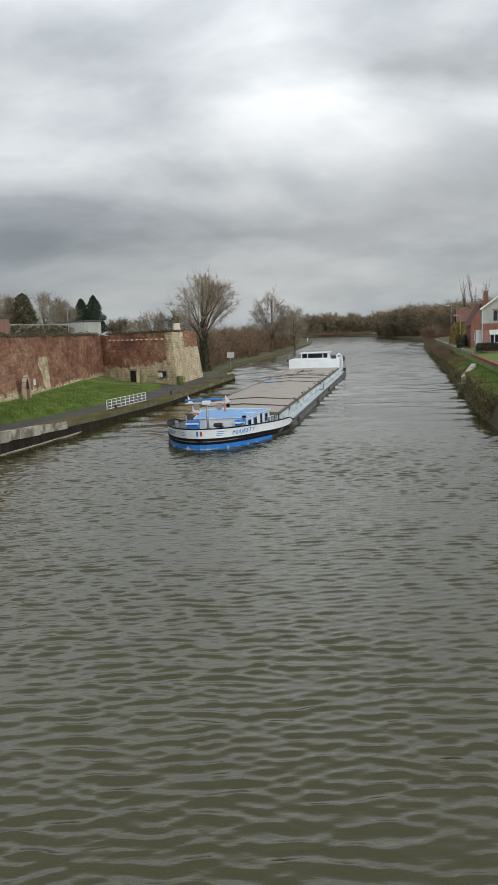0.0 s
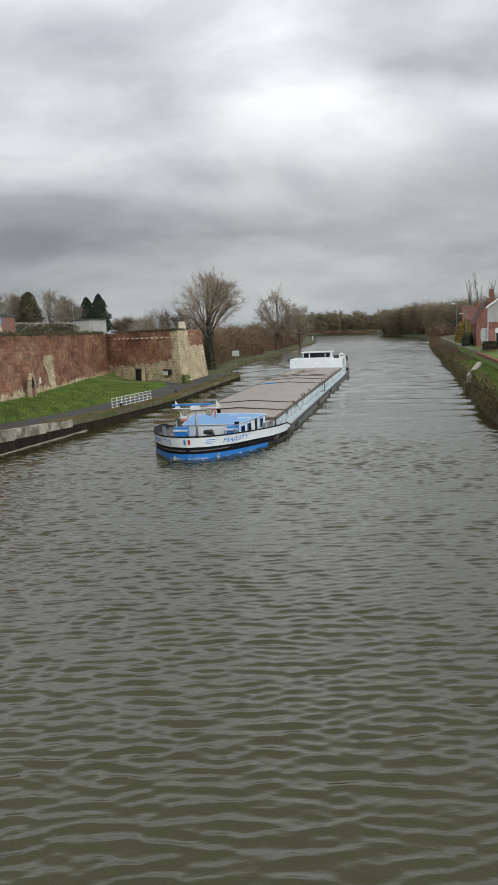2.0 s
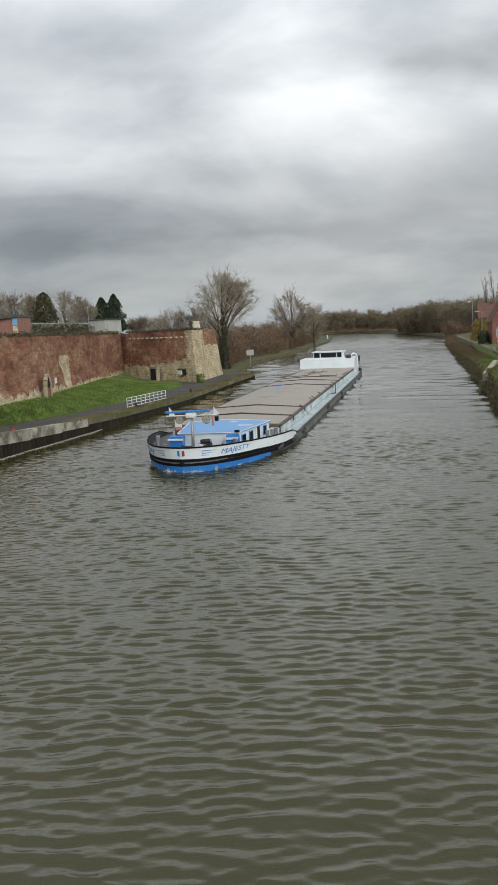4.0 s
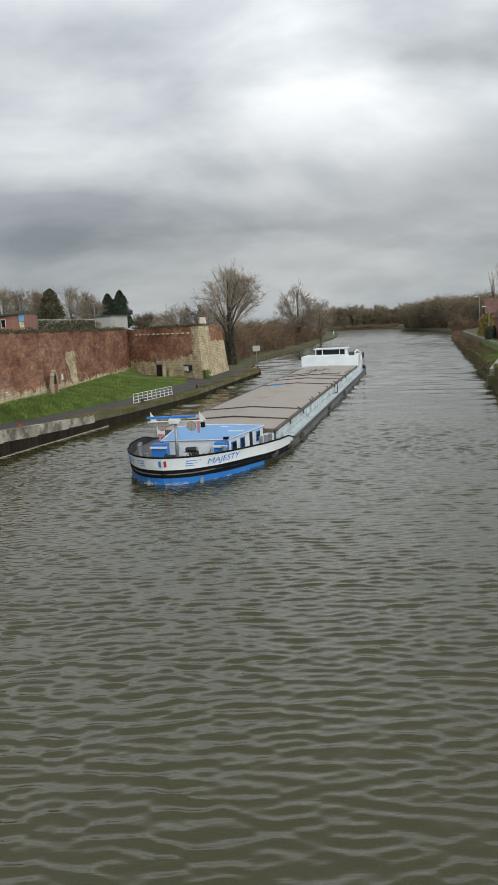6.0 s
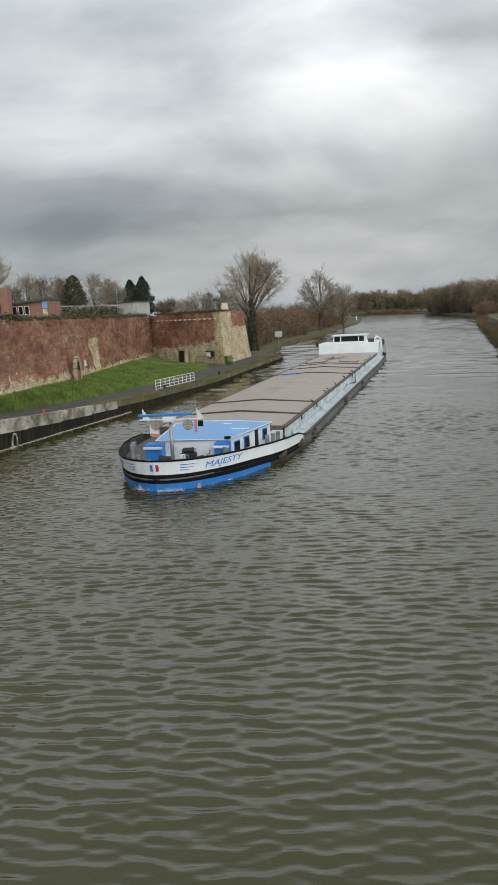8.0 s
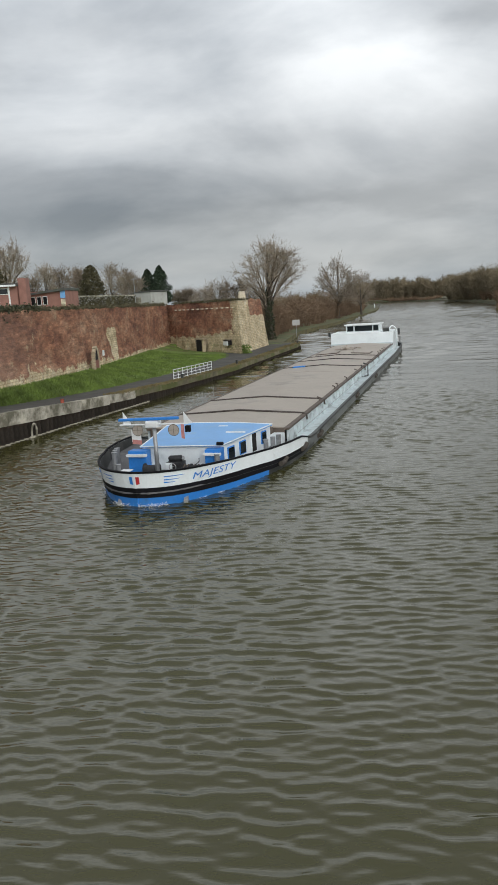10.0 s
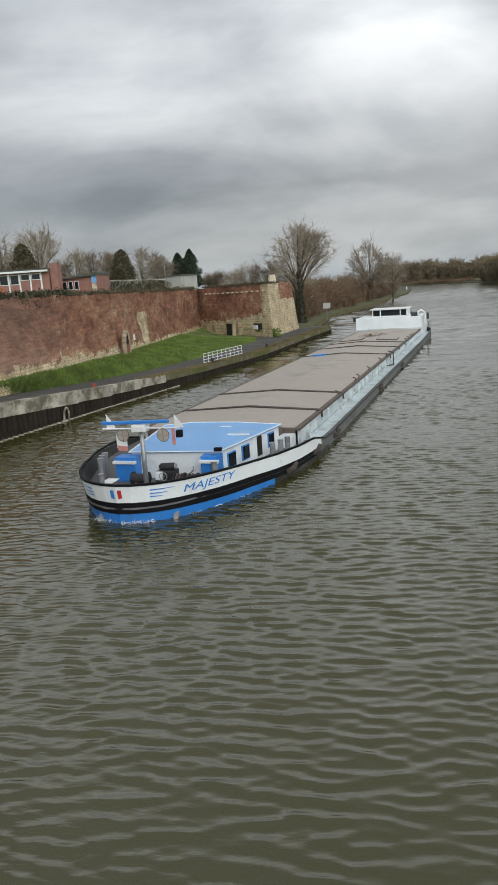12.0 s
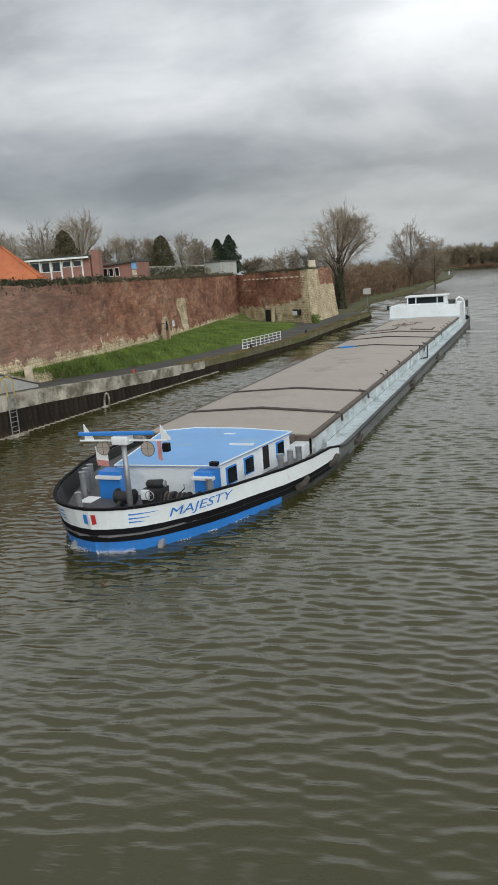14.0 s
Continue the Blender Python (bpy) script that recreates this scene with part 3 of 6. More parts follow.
# ---- quay: concrete capping on steel sheet piles ----
def quay():
    root = empty("quay_wall", "canal quay of stained concrete capping on steel sheet piles", "quay", kind="structure")
    y = -20.0
    while y < 124:
        step = 4.0 if y < 58 else 6.0
        y1 = min(y + step - 0.03, 124)
        x0, x1, z0, z1 = along(LEFT, y), along(LEFT, y1), along(QUAY_Z, y), along(QUAY_Z, y1)
        deep = along([(0, 0.95), (45, 0.85), (57, 0.62), (60, 0.5), (124, 0.55)], y)
        width = 0.62 if y < 58 else 0.5
        pts = [(x0, y), (x1, y1), (x1 - width, y1), (x0 - width, y)]
        bm = prism(pts, [z0 - deep, z1 - deep, z1 - deep, z0 - deep], [z0 + 0.03, z1 + 0.03, z1 + 0.03, z0 + 0.03], 0.03)
        part("capping", bm, M_CONCRETE if y < 58 else M_MOSSY, root, "" if y < 58 else "mossy low concrete edge")
        y += step
    # sheet piles, each a bent trough
    prof = [(0.0, 0.0), (0.10, -0.16), (0.28, -0.16), (0.38, 0.0), (0.46, 0.0)]
    back = [(u, v - 0.02) for u, v in prof[::-1]]
    verts = [(v, u, z) for z in (-2.0, 1.0) for u, v in prof + back]
    k = len(prof) * 2
    faces = [tuple(range(k))[::-1], tuple(range(k, 2 * k))] + [(i, (i + 1) % k, k + (i + 1) % k, k + i) for i in range(k)]
    me = bpy.data.meshes.new("sheet_pile")
    me.from_pydata(verts, [], faces)
    me.materials.append(M_PILE)
    mark = bpy.data.meshes.new("tide_mark")
    mark.from_pydata([(v, u, 0.045 * (z > 0) - 0.1 * (z < 0)) for v, u, z in verts], [], faces)
    mark.materials.append(M_CONCRETE)
    y = 18.0
    while y < 122:
        x, xa = along(LEFT, y), along(LEFT, y + 0.46)
        ob = new("sheet_pile", me)
        ob.parent = root
        top = along(QUAY_Z, y) - along([(0, 0.95), (45, 0.85), (57, 0.62), (60, 0.5), (124, 0.55)], y) + 0.06
        ob.location = (x - 0.05, y, top - 1.0)
        ob.rotation_euler = (0, 0, -math.atan2(xa - x, 0.46))
        if y < 62:
            band = new("tide_mark", mark)
            band.parent = root
            band.location = (x - 0.03, y, 0.02)
            band.rotation_euler = ob.rotation_euler
        y += 0.472
    return root


quay()


# ---- the barge: its own space has x across, y from the bow aft, z up from the waterline ----
M_HULLWHITE = mat("hull_white", (0.80, 0.85, 0.86), 0.42, vary=0.07, scale=0.6, fine=9, bump=0.04, dirt=(0.50, 0.52, 0.50), dirt_amount=0.05, dirt_scale=0.9)
M_BLUE = mat("blue_paint", (0.030, 0.21, 0.62), 0.4, vary=0.12, scale=0.6, fine=8, bump=0.04, dirt=(0.06, 0.16, 0.34), dirt_amount=0.2)
M_ROOFBLUE = mat("light_blue_paint", (0.17, 0.39, 0.72), 0.45, vary=0.08, scale=0.7, fine=7, bump=0.04, dirt=(0.26, 0.42, 0.62), dirt_amount=0.25)
M_BLACK = mat("black_paint", (0.010, 0.010, 0.012), 0.65, spec=0.12, vary=0.2, scale=1, fine=10, bump=0.05)
M_TAR = mat("tarred_hull", (0.030, 0.033, 0.032), 0.5, vary=0.35, scale=0.7, fine=8, bump=0.1, dirt=(0.075, 0.075, 0.07), dirt_amount=0.45)
M_HULLGREY = mat("hull_grey", (0.155, 0.165, 0.165), 0.55, vary=0.2, scale=0.5, fine=8, bump=0.08, dirt=(0.07, 0.07, 0.066), dirt_amount=0.4, dirt_scale=0.7, stretch=(1, 0.6, 2))
M_COAMING = mat("coaming_paint", (0.56, 0.63, 0.645), 0.5, vary=0.14, scale=0.6, fine=7, bump=0.06, dirt=(0.24, 0.27, 0.27), dirt_amount=0.35, dirt_scale=1.0)
M_DECK = mat("deck_grey", (0.115, 0.115, 0.12), 0.7, vary=0.25, scale=0.8, fine=9, bump=0.12, dirt=(0.2, 0.19, 0.18), dirt_amount=0.25)
M_TARP = mat("hatch_tarpaulin", (0.38, 0.335, 0.285), 0.55, vary=0.1, scale=0.35, fine=5, bump=0.15, dirt=(0.28, 0.25, 0.215), dirt_amount=0.3, dirt_scale=0.35)
M_RIM = mat("hatch_rim", (0.105, 0.082, 0.066), 0.7, vary=0.3, scale=1.5, fine=9, bump=0.15)
M_BEAM = mat("hatch_bar", (0.060, 0.048, 0.042), 0.65, vary=0.3, scale=2, fine=12, bump=0.1)
M_STEEL = mat("galvanised", (0.36, 0.37, 0.38), 0.45, 0.6, vary=0.2, scale=2, fine=15, bump=0.08, dirt=(0.18, 0.17, 0.16), dirt_amount=0.3)
M_MACHINE = mat("greasy_iron", (0.03, 0.03, 0.032), 0.5, 0.3, vary=0.35, scale=3, fine=15, bump=0.2)
M_CREAM = mat("cabin_white", (0.72, 0.77, 0.79), 0.45, vary=0.06, scale=0.8, fine=10, bump=0.03, dirt=(0.50, 0.54, 0.55), dirt_amount=0.2)
M_RED = mat("red_paint", (0.42, 0.025, 0.03), 0.5, vary=0.15)
M_PINK = mat("faded_red_cloth", (0.55, 0.24, 0.22), 0.85, vary=0.2, bump=0.1)
M_FENDER = mat("wooden_fender", (0.060, 0.050, 0.040), 0.9, vary=0.35, scale=3, fine=14, bump=0.3)
M_RUBBER = mat("rubber", (0.018, 0.018, 0.018), 0.8, vary=0.3, bump=0.1)


def glass_dark():
    m = bpy.data.materials.new("window_glass")
    m.use_nodes = True
    b = m.node_tree.nodes["Principled BSDF"]
    b.inputs["Base Color"].default_value = (0.012, 0.016, 0.018, 1)
    b.inputs["Roughness"].default_value = 0.05
    return m


M_GLASS = glass_dark()
HALF = [(-1.1, 0.0), (-1.0, 0.55), (-0.8, 1.05), (-0.5, 1.5), (0.0, 2.0), (0.7, 2.5), (1.5, 2.95), (2.5, 3.4), (3.5, 3.75), (5.0, 4.3), (7.0, 4.75), (9.0, 4.95), (11.0, 4.97), (79.0, 4.97), (81.5, 4.8), (83.2, 4.3), (84.3, 3.2), (84.9, 1.6), (85.0, 0.0)]
SHEER = [(-1.1, 1.50), (1.0, 1.42), (4.0, 1.28), (7.0, 1.15), (9.0, 1.05), (11.0, 0.64), (12.0, 0.56), (70.0, 0.56), (80.0, 0.85), (85.0, 1.1)]


def hull_strip(z_low, z_high, out_low, out_high, y0, y1, thick=0.05, both=True):
    """A band of plating round the hull between two heights, given as functions of y; closed on itself with a thickness."""
    ys = [v[0] for v in HALF]
    ys = sorted(set([y for y in ys if y0 <= y <= y1] + [y0, y1] + [y0 + (y1 - y0) * k / 60 for k in range(61)] + [-1.07, -0.92, -0.65, -0.25, 0.35, 1.1, 2.0]))
    ys = [y for y in ys if y0 <= y <= y1]
    line = [(-1, y) for y in ys[::-1]] + [(1, y) for y in ys]
    if y0 <= -1.1:
        line = [(-1, y) for y in ys[::-1] if y > -1.1] + [(0, -1.1)] + [(1, y) for y in ys if y > -1.1]
    verts = []
    for s, y in line:
        w = along(HALF, y)
        lo, hi = z_low(y), z_high(y)
        # the bow leans out upwards
        rake = along([(-1.1, 1.0), (4, 0.7), (9, 0.15), (12, 0.0), (85, 0.0)], y)
        for z, o in ((lo, out_low), (hi, out_high)):
            flare = rake * 0.17 * (z - 1.3)
            for t in (0.0, -thick):
                ww = max(0.0, w + o + t + flare * 0.8)
                yy = y - (flare + o + t) * (1.0 if y < 0.5 else max(0.0, (4 - y) / 3.5) if y < 4 else 0.0)
                verts.append((s * ww, yy, z))
    faces = []
    n = len(line)
    for i in range(n - 1):
        a, b = 4 * i, 4 * (i + 1)
        if not both and line[i][0] != line[i + 1][0]:
            continue
        if y0 > -1.1 and line[i][0] != line[i + 1][0]:
            continue
        faces += [(a, b, b + 2, a + 2), (a + 2, b + 2, b + 3, a + 3), (a + 3, b + 3, b + 1, a + 1), (a + 1, b + 1, b, a)]
    return verts, faces


def barge():
    root = empty("barge", "long cargo barge, white and blue bow, beige covered hatches", "barge")
    sheer = lambda y: along(SHEER, y)
    # plating: blue foot, black belt, white bulwark, dark capping rail
    belt_low = lambda y: along([(-1.1, 0.38), (3, 0.28), (6, 0.20), (10, 0.16)], y)
    belt_high = lambda y: along([(-1.1, 0.82), (3, 0.72), (6, 0.58), (10, 0.46)], y)

    def band(name, low, high, material, y0, y1, o_low=0.0, o_high=0.0, label="", thick=0.05):
        v, f = hull_strip(low, high, o_low, o_high, y0, y1, thick)
        if y0 <= -1.1:
            return pydata(name, v, f, material, root, label)
        n = len(v) // 2
        pydata(name, v[:n], [q for q in f if max(q) < n], material, root, label)
        return pydata(name, v[n:], [tuple(i - n for i in q) for q in f if min(q) >= n], material, root, label)

    band("bow_foot", lambda y: -1.0, belt_low, M_BLUE, -1.1, 4.9, label="bright blue painted bow foot")
    band("belt", belt_low, lambda y: (belt_low(y) + belt_high(y)) / 2 - 0.008, M_BLACK, -1.1, 9.6, 0.014, 0.014, "black rubbing belt", 0.07)
    band("belt", lambda y: (belt_low(y) + belt_high(y)) / 2 + 0.008, belt_high, M_BLACK, -1.1, 9.6, 0.014, 0.014, "black rubbing belt", 0.07)
    band("belt_seam", lambda y: (belt_low(y) + belt_high(y)) / 2 - 0.008, lambda y: (belt_low(y) + belt_high(y)) / 2 + 0.008, M_TAR, -1.1, 9.0, 0.02, 0.02, thick=0.07)
    band("bulwark", belt_high, lambda y: sheer(y) - 0.02, M_HULLWHITE, -1.1, 10.4, label="white bow bulwark")
    band("bulwark_lining", lambda y: 0.6, lambda y: sheer(y) - 0.035, M_TAR, -1.1, 10.4, -0.06, -0.06, "dark inside of the bulwark", 0.02)
    band("capping_rail", lambda y: sheer(y) - 0.03, lambda y: sheer(y) + 0.05, M_BLACK, -1.1, 10.4, 0.025, 0.025, "black capping rail", 0.085)
    band("side_plating", lambda y: -1.0, lambda y: min(belt_low(y), 0.3), M_TAR, 4.9, 12.0)
    band("side_plating", lambda y: -1.0, lambda y: sheer(y) - 0.02 if y > 10.4 else belt_high(y), M_HULLGREY, 9.6, 78.0, label="scuffed grey hull side")
    band("gunwale", lambda y: sheer(y) - 0.06, lambda y: sheer(y) + 0.05, M_TAR, 10.4, 85.0, 0.05, 0.05, "black gunwale", 0.2)
    band("stern_plating", lambda y: -1.0, lambda y: sheer(y) - 0.02, M_TAR, 78.0, 85.0)
    # decks
    def deck(y0, y1, z, material, name="deck", inset=0.04):
        ys = [y0 + (y1 - y0) * k / 24 for k in range(25)]
        pts = [(max(0.01, along(HALF, y) - inset), y) for y in ys] + [(-max(0.01, along(HALF, y) - inset), y) for y in ys[::-1]]
        return part(name, prism(pts, z - 0.06, z), material, root)

    deck(-0.95, 10.5, 0.62, M_DECK, "foredeck", 0.12)
    deck(10.5, 84.8, 0.52, M_COAMING, "side_deck")
    # cabin on the foredeck
    lo = [(-1.45, 3.05), (2.35, 3.4), (3.35, 8.6), (-2.3, 8.4)]
    walls = part("cabin", prism(lo, 0.6, [1.70, 1.70, 1.74, 1.74], 0.03), M_CREAM, root, "low white foredeck cabin")
    roof = [(-1.52, 2.97), (2.42, 3.32), (3.45, 8.66), (1.2, 8.85), (-1.0, 8.82), (-2.4, 8.46)]
    part("cabin_roof", prism(roof, 1.70, [1.75, 1.75, 1.79, 1.86, 1.86, 1.79], 0.015), M_ROOFBLUE, root, "light blue cabin roof")
    rim = bmesh.new()
    for a, b in zip(roof, roof[1:] + roof[:1]):
        za, zb = (1.75 if p[1] < 4 else 1.79 if abs(p[0]) > 2 else 1.86 for p in (a, b))
        add_tube(rim, [(a[0], a[1], za), (b[0], b[1], zb)], 0.03, 6)
    part("roof_rim", rim, M_CREAM, root, "white roof rim")
    for x0, x1, y0, y1 in ((-1.95, -1.05, 2.5, 3.1), (1.72, 2.45, 2.85, 3.5)):
        bx = part("companion", box(x0, x1, y0, y1, 0.6, 1.64, 0.03), M_BLUE, root, "blue companionway box")
        part("companion_cap", box(x0 - 0.05, x1 + 0.05, y0 - 0.14, y0 + 0.08, 1.38, 1.50, 0.03), M_WHITE, bx, "white cap")
    part("roof_lamp", box(2.2, 2.5, 3.15, 3.35, 1.78, 1.92, 0.02), M_BLACK, root, "black deck lamp")
    for x, y, l in ((2.2, 6.2, 0.5), (1.0, 7.9, 0.25)):
        part("roof_strip", box(x - l, x + l, y - 0.07, y + 0.07, 1.79, 1.86, 0.02), M_CREAM, root, "white handrail strip")
    # cabin windows down the flank, set in rounded frames
    a, b = Vector((2.35, 3.4)), Vector((3.35, 8.6))
    d = (b - a).normalized(); out = Vector((d.y, -d.x))
    for s0, s1, z0, z1, open_dark in ((0.55, 1.22, 0.90, 1.46, 0), (1.75, 2.40, 0.94, 1.50, 0), (3.0, 3.55, 0.78, 1.68, 1), (4.15, 4.75, 0.98, 1.54, 0)):
        bm = bmesh.new()
        p0, p1 = a + d * s0, a + d * s1
        q = [p0 + out * 0.05, p1 + out * 0.05, p1 - out * 0.04, p0 - out * 0.04]
        bm.free()
        win = part("cabin_door" if open_dark else "cabin_window", prism([tuple(v) for v in q], z0 - 0.05, z1 + 0.05, 0.035), M_BLUE if not open_dark else M_CREAM, root, "open cabin doorway" if open_dark else "blue framed cabin window")
        q = [a + d * (s0 + 0.05) + out * 0.06, a + d * (s1 - 0.05) + out * 0.06, a + d * (s1 - 0.05) - out * 0.02, a + d * (s0 + 0.05) - out * 0.02]
        # glass in the windows; in the doorway a near-black slab paints the shade within
        part("pane", prism([tuple(v) for v in q], z0, z1, 0.006), M_DARK if open_dark else M_GLASS, win, "dark pane")
    part("step_box", box(2.9, 3.9, 8.75, 9.6, 0.6, 1.18, 0.04), M_CREAM, root, "white vent box")
    part("step_box", box(2.2, 3.3, 8.9, 9.5, 0.6, 1.50, 0.05), M_RIM, root, "brown hatch end box")
    # mast with radar bar, cross arm and range discs
    mast = part("mast", tube([(0.05, 1.25, 0.6), (0.05, 1.25, 3.05)], [0.105, 0.085], 12), M_STEEL, root, "grey steel mast", smooth=True)
    part("mast_foot", box(-0.15, 0.45, 1.05, 1.5, 0.6, 0.72, 0.03), M_STEEL, mast)
    part("cross_arm", tube([(-1.5, 1.05, 3.130), (1.62, 1.35, 3.130)], 0.035, 8), M_WHITE, mast, "white cross arm")
    part("scanner_base", box(-0.28, 0.32, 1.02, 1.48, 3.000, 3.290, 0.08), M_WHITE, mast, "white radar housing")
    part("scanner_bar", box(-1.45, 1.35, 1.1, 1.26, 3.310, 3.440, 0.05), M_BLUE, mast, "blue radar scanner bar").rotation_euler = (0, radians(-1.2), radians(2))
    for x in (-0.72, 0.98):
        disc = part("range_disc", tube([(x, 1.185, 2.870), (x, 1.20, 2.870)], 0.25, 24), M_TARP, mast, "round pale mesh board with a cross")
        part("disc_rim", tube([(x + 0.25 * math.cos(k * math.pi / 10), 1.185, 2.870 + 0.25 * math.sin(k * math.pi / 10)) for k in range(21)], 0.012, 5), M_RIM, disc)
        part("cross_bar", box(x - 0.24, x + 0.24, 1.175, 1.184, 2.864, 2.876), M_RIM, disc)
        part("cross_bar", box(x - 0.006, x + 0.006, 1.170, 1.180, 2.630, 3.110), M_RIM, disc)
    for x, y, h in ((-1.3, 1.1, 0.55), (1.45, 1.35, 0.5)):
        bm = prism([(x - 0.03, y - 0.012), (x + 0.32, y - 0.012), (x + 0.32, y + 0.012), (x - 0.03, y + 0.012)], 3.150, [3.150 + h, 3.210, 3.210, 3.150 + h])
        part("pennant", bm, M_WHITE, mast, "torn white pennant")
    part("arm_lamp", box(1.5, 1.72, 1.2, 1.4, 2.770, 3.050, 0.03), M_BLACK, mast, "black mast lamp")
    part("pennant_tail", prism([(-1.05, 1.22), (-0.6, 1.22), (-0.6, 1.25), (-1.05, 1.25)], [2.350, 2.300, 2.300, 2.350], [2.900, 2.650, 2.650, 2.900]), M_WHITE, mast, "hanging white pennant")
    part("pennant_tail", prism([(-1.02, 1.2), (-0.58, 1.2), (-0.58, 1.215), (-1.02, 1.215)], [2.250, 2.230, 2.230, 2.250], [2.450, 2.410, 2.410, 2.450]), M_PINK, mast, "faded red cloth")
    part("pennant_tail", prism([(1.28, 1.3), (1.42, 1.3), (1.42, 1.32), (1.28, 1.32)], [2.500, 2.450, 2.450, 2.500], 3.100), M_PINK, mast, "faded red cloth")
    # windlass and winches before the cabin
    wind = empty("windlass", "", ""); wind.parent = root
    part("drum", tube([(-0.85, 1.85, 0.92), (-0.25, 1.9, 0.92)], 0.22, 14), M_MACHINE, wind)
    part("drum", tube([(0.95, 2.05, 0.92), (1.9, 2.15, 0.92)], 0.18, 14), M_MACHINE, wind)
    for x in (-0.9, -0.25, 0.95, 1.35, 1.9):
        part("flange", tube([(x - 0.03, 2.0, 0.92), (x + 0.03, 2.0, 0.92)], 0.27, 16), M_MACHINE, wind)
    part("gear_case", box(0.2, 0.95, 1.75, 2.45, 0.62, 1.28, 0.10), M_MACHINE, wind, "black windlass gear case")
    part("cover", box(0.25, 0.55, 1.62, 1.8, 0.95, 1.28, 0.06), M_CREAM, wind, "white cover")
    part("motor", tube([(0.28, 2.1, 1.36), (0.34, 2.1, 1.38), (0.86, 2.16, 1.40), (0.90, 2.16, 1.40)], [0.10, 0.15, 0.15, 0.10], 14), M_MACHINE, wind, "black windlass motor")
    part("motor_cap", tube([(0.90, 2.16, 1.40), (0.97, 2.17, 1.40)], 0.11, 12), M_STEEL, wind)
    for k in range(5):
        x = 1.0 + 0.16 * k
        part("rope_turn", tube([(x + 0.03 * math.sin(a), 2.08 + 0.205 * math.cos(a), 0.92 + 0.205 * math.sin(a)) for a in (2 * math.pi * i / 12 for i in range(13))], 0.028, 5), M_RIM, wind)
    part("chain_pipe", tube([(-0.5, 1.7, 0.62), (-0.5, 1.45, 0.86), (-0.5, 1.1, 0.70)], 0.07, 8), M_MACHINE, wind, "bent chain pipe")
    part("hand_wheel", tube([(0.62 + 0.16 * math.cos(a), 1.6, 1.12 + 0.16 * math.sin(a)) for a in (2 * math.pi * i / 16 for i in range(17))], 0.018, 6), M_STEEL, wind, "small hand wheel")
    part("wheel_stem", tube([(0.62, 1.6, 1.12), (0.62, 1.9, 1.10)], 0.02, 6), M_STEEL, wind)
    part("lever", tube([(1.3, 2.1, 0.9), (1.75, 2.0, 1.30), (1.75, 2.0, 1.45)], 0.02, 6), M_MACHINE, wind)
    part("brake_wheel", tube([(2.0, 2.55, 0.85), (2.03, 2.55, 0.85)], 0.2, 16), M_MACHINE, wind)
    for k in ("label", "category"):
        if k in wind:
            del wind[k]
    # bollards
    for x, y, z, r, h in ((-1.5, 0.55, 0.62, 0.11, 0.85), (-0.75, 0.1, 0.62, 0.11, 0.42), (-2.75, 2.7, 0.62, 0.13, 0.92), (-2.95, 3.2, 0.62, 0.13, 0.92), (-3.1, 3.7, 0.62, 0.13, 0.92), (2.35, 2.75, 0.62, 0.13, 0.85),
                          (3.65, 6.5, 0.62, 0.125, 0.78), (3.85, 7.1, 0.62, 0.125, 0.78), (4.0, 7.7, 0.62, 0.125, 0.78)):
        bm = bmesh.new()
        add_tube(bm, [(x, y, z), (x, y, z + h * 0.92), (x, y, z + h)], [r, r, r * 1.12], 12)
        part("bollard", bm, M_STEEL, root, "worn steel bollard", smooth=False)
    part("mat", box(-1.75, -1.25, 0.85, 1.5, 1.0, 1.03, 0.01), M_WHITE, root, "white board leaning inside the bulwark")
    # bow fenders: steel fins and hung timbers
    for side, y in ((1, -0.1), (-1, -0.75)):
        p = hull_point(side, y, 0.3, 0.0)
        part("bow_fin", prism([(p.x - 0.06, p.y - 0.16), (p.x + 0.10, p.y - 0.10), (p.x + 0.06, p.y + 0.35), (p.x - 0.10, p.y + 0.3)], -0.5, [0.10, 0.10, 0.42, 0.42], 0.02), M_STEEL, root, "grey steel bow fin")
    for x, y, z in ((4.45, 6.2, 0.42), (4.85, 9.3, 0.5), (4.9, 13.6, 0.38), (4.9, 30.0, 0.38), (4.9, 44.0, 0.38)):
        part("fender", tube([(x + 0.12, y - 0.5, z - 0.08), (x + 0.16, y, z - 0.12), (x + 0.16, y + 0.5, z)], 0.13, 8), M_FENDER, root, "worn timber fender")
    # side coaming, hatch covers with pitched tops, holding bars
    for s in (-1, 1):
        part("coaming", box(min(s * 3.98, s * 4.10), max(s * 3.98, s * 4.10), 9.6, 74.0, 0.45, 1.30, 0.02), M_COAMING, root, "dirty pale blue coaming side")
        part("hatch_rim", box(min(s * 3.84, s * 4.14), max(s * 3.84, s * 4.14), 9.5, 74.2, 1.30, 1.43, 0.03), M_RIM, root, "brown hatch rim")
        for k in range(38):
            y = 11.0 + k * 1.66
            part("stay", prism([(s * 4.10, y), (s * 4.10 + s * 0.14, y), (s * 4.10 + s * 0.14, y + 0.06), (s * 4.10, y + 0.06)][::s], 0.56, [1.25, 1.2, 1.2, 1.25]), M_COAMING, root)
        bm = bmesh.new()
        add_tube(bm, [(s * 4.45, 10.5, 0.98), (s * 4.40, 20, 0.92), (s * 4.40, 73, 0.92)], 0.02, 6)
        part("hand_line", bm, M_STEEL, root)
    part("hatch_front", box(-3.9, 3.9, 9.5, 9.64, 0.6, 1.42, 0.02), M_RIM, root)
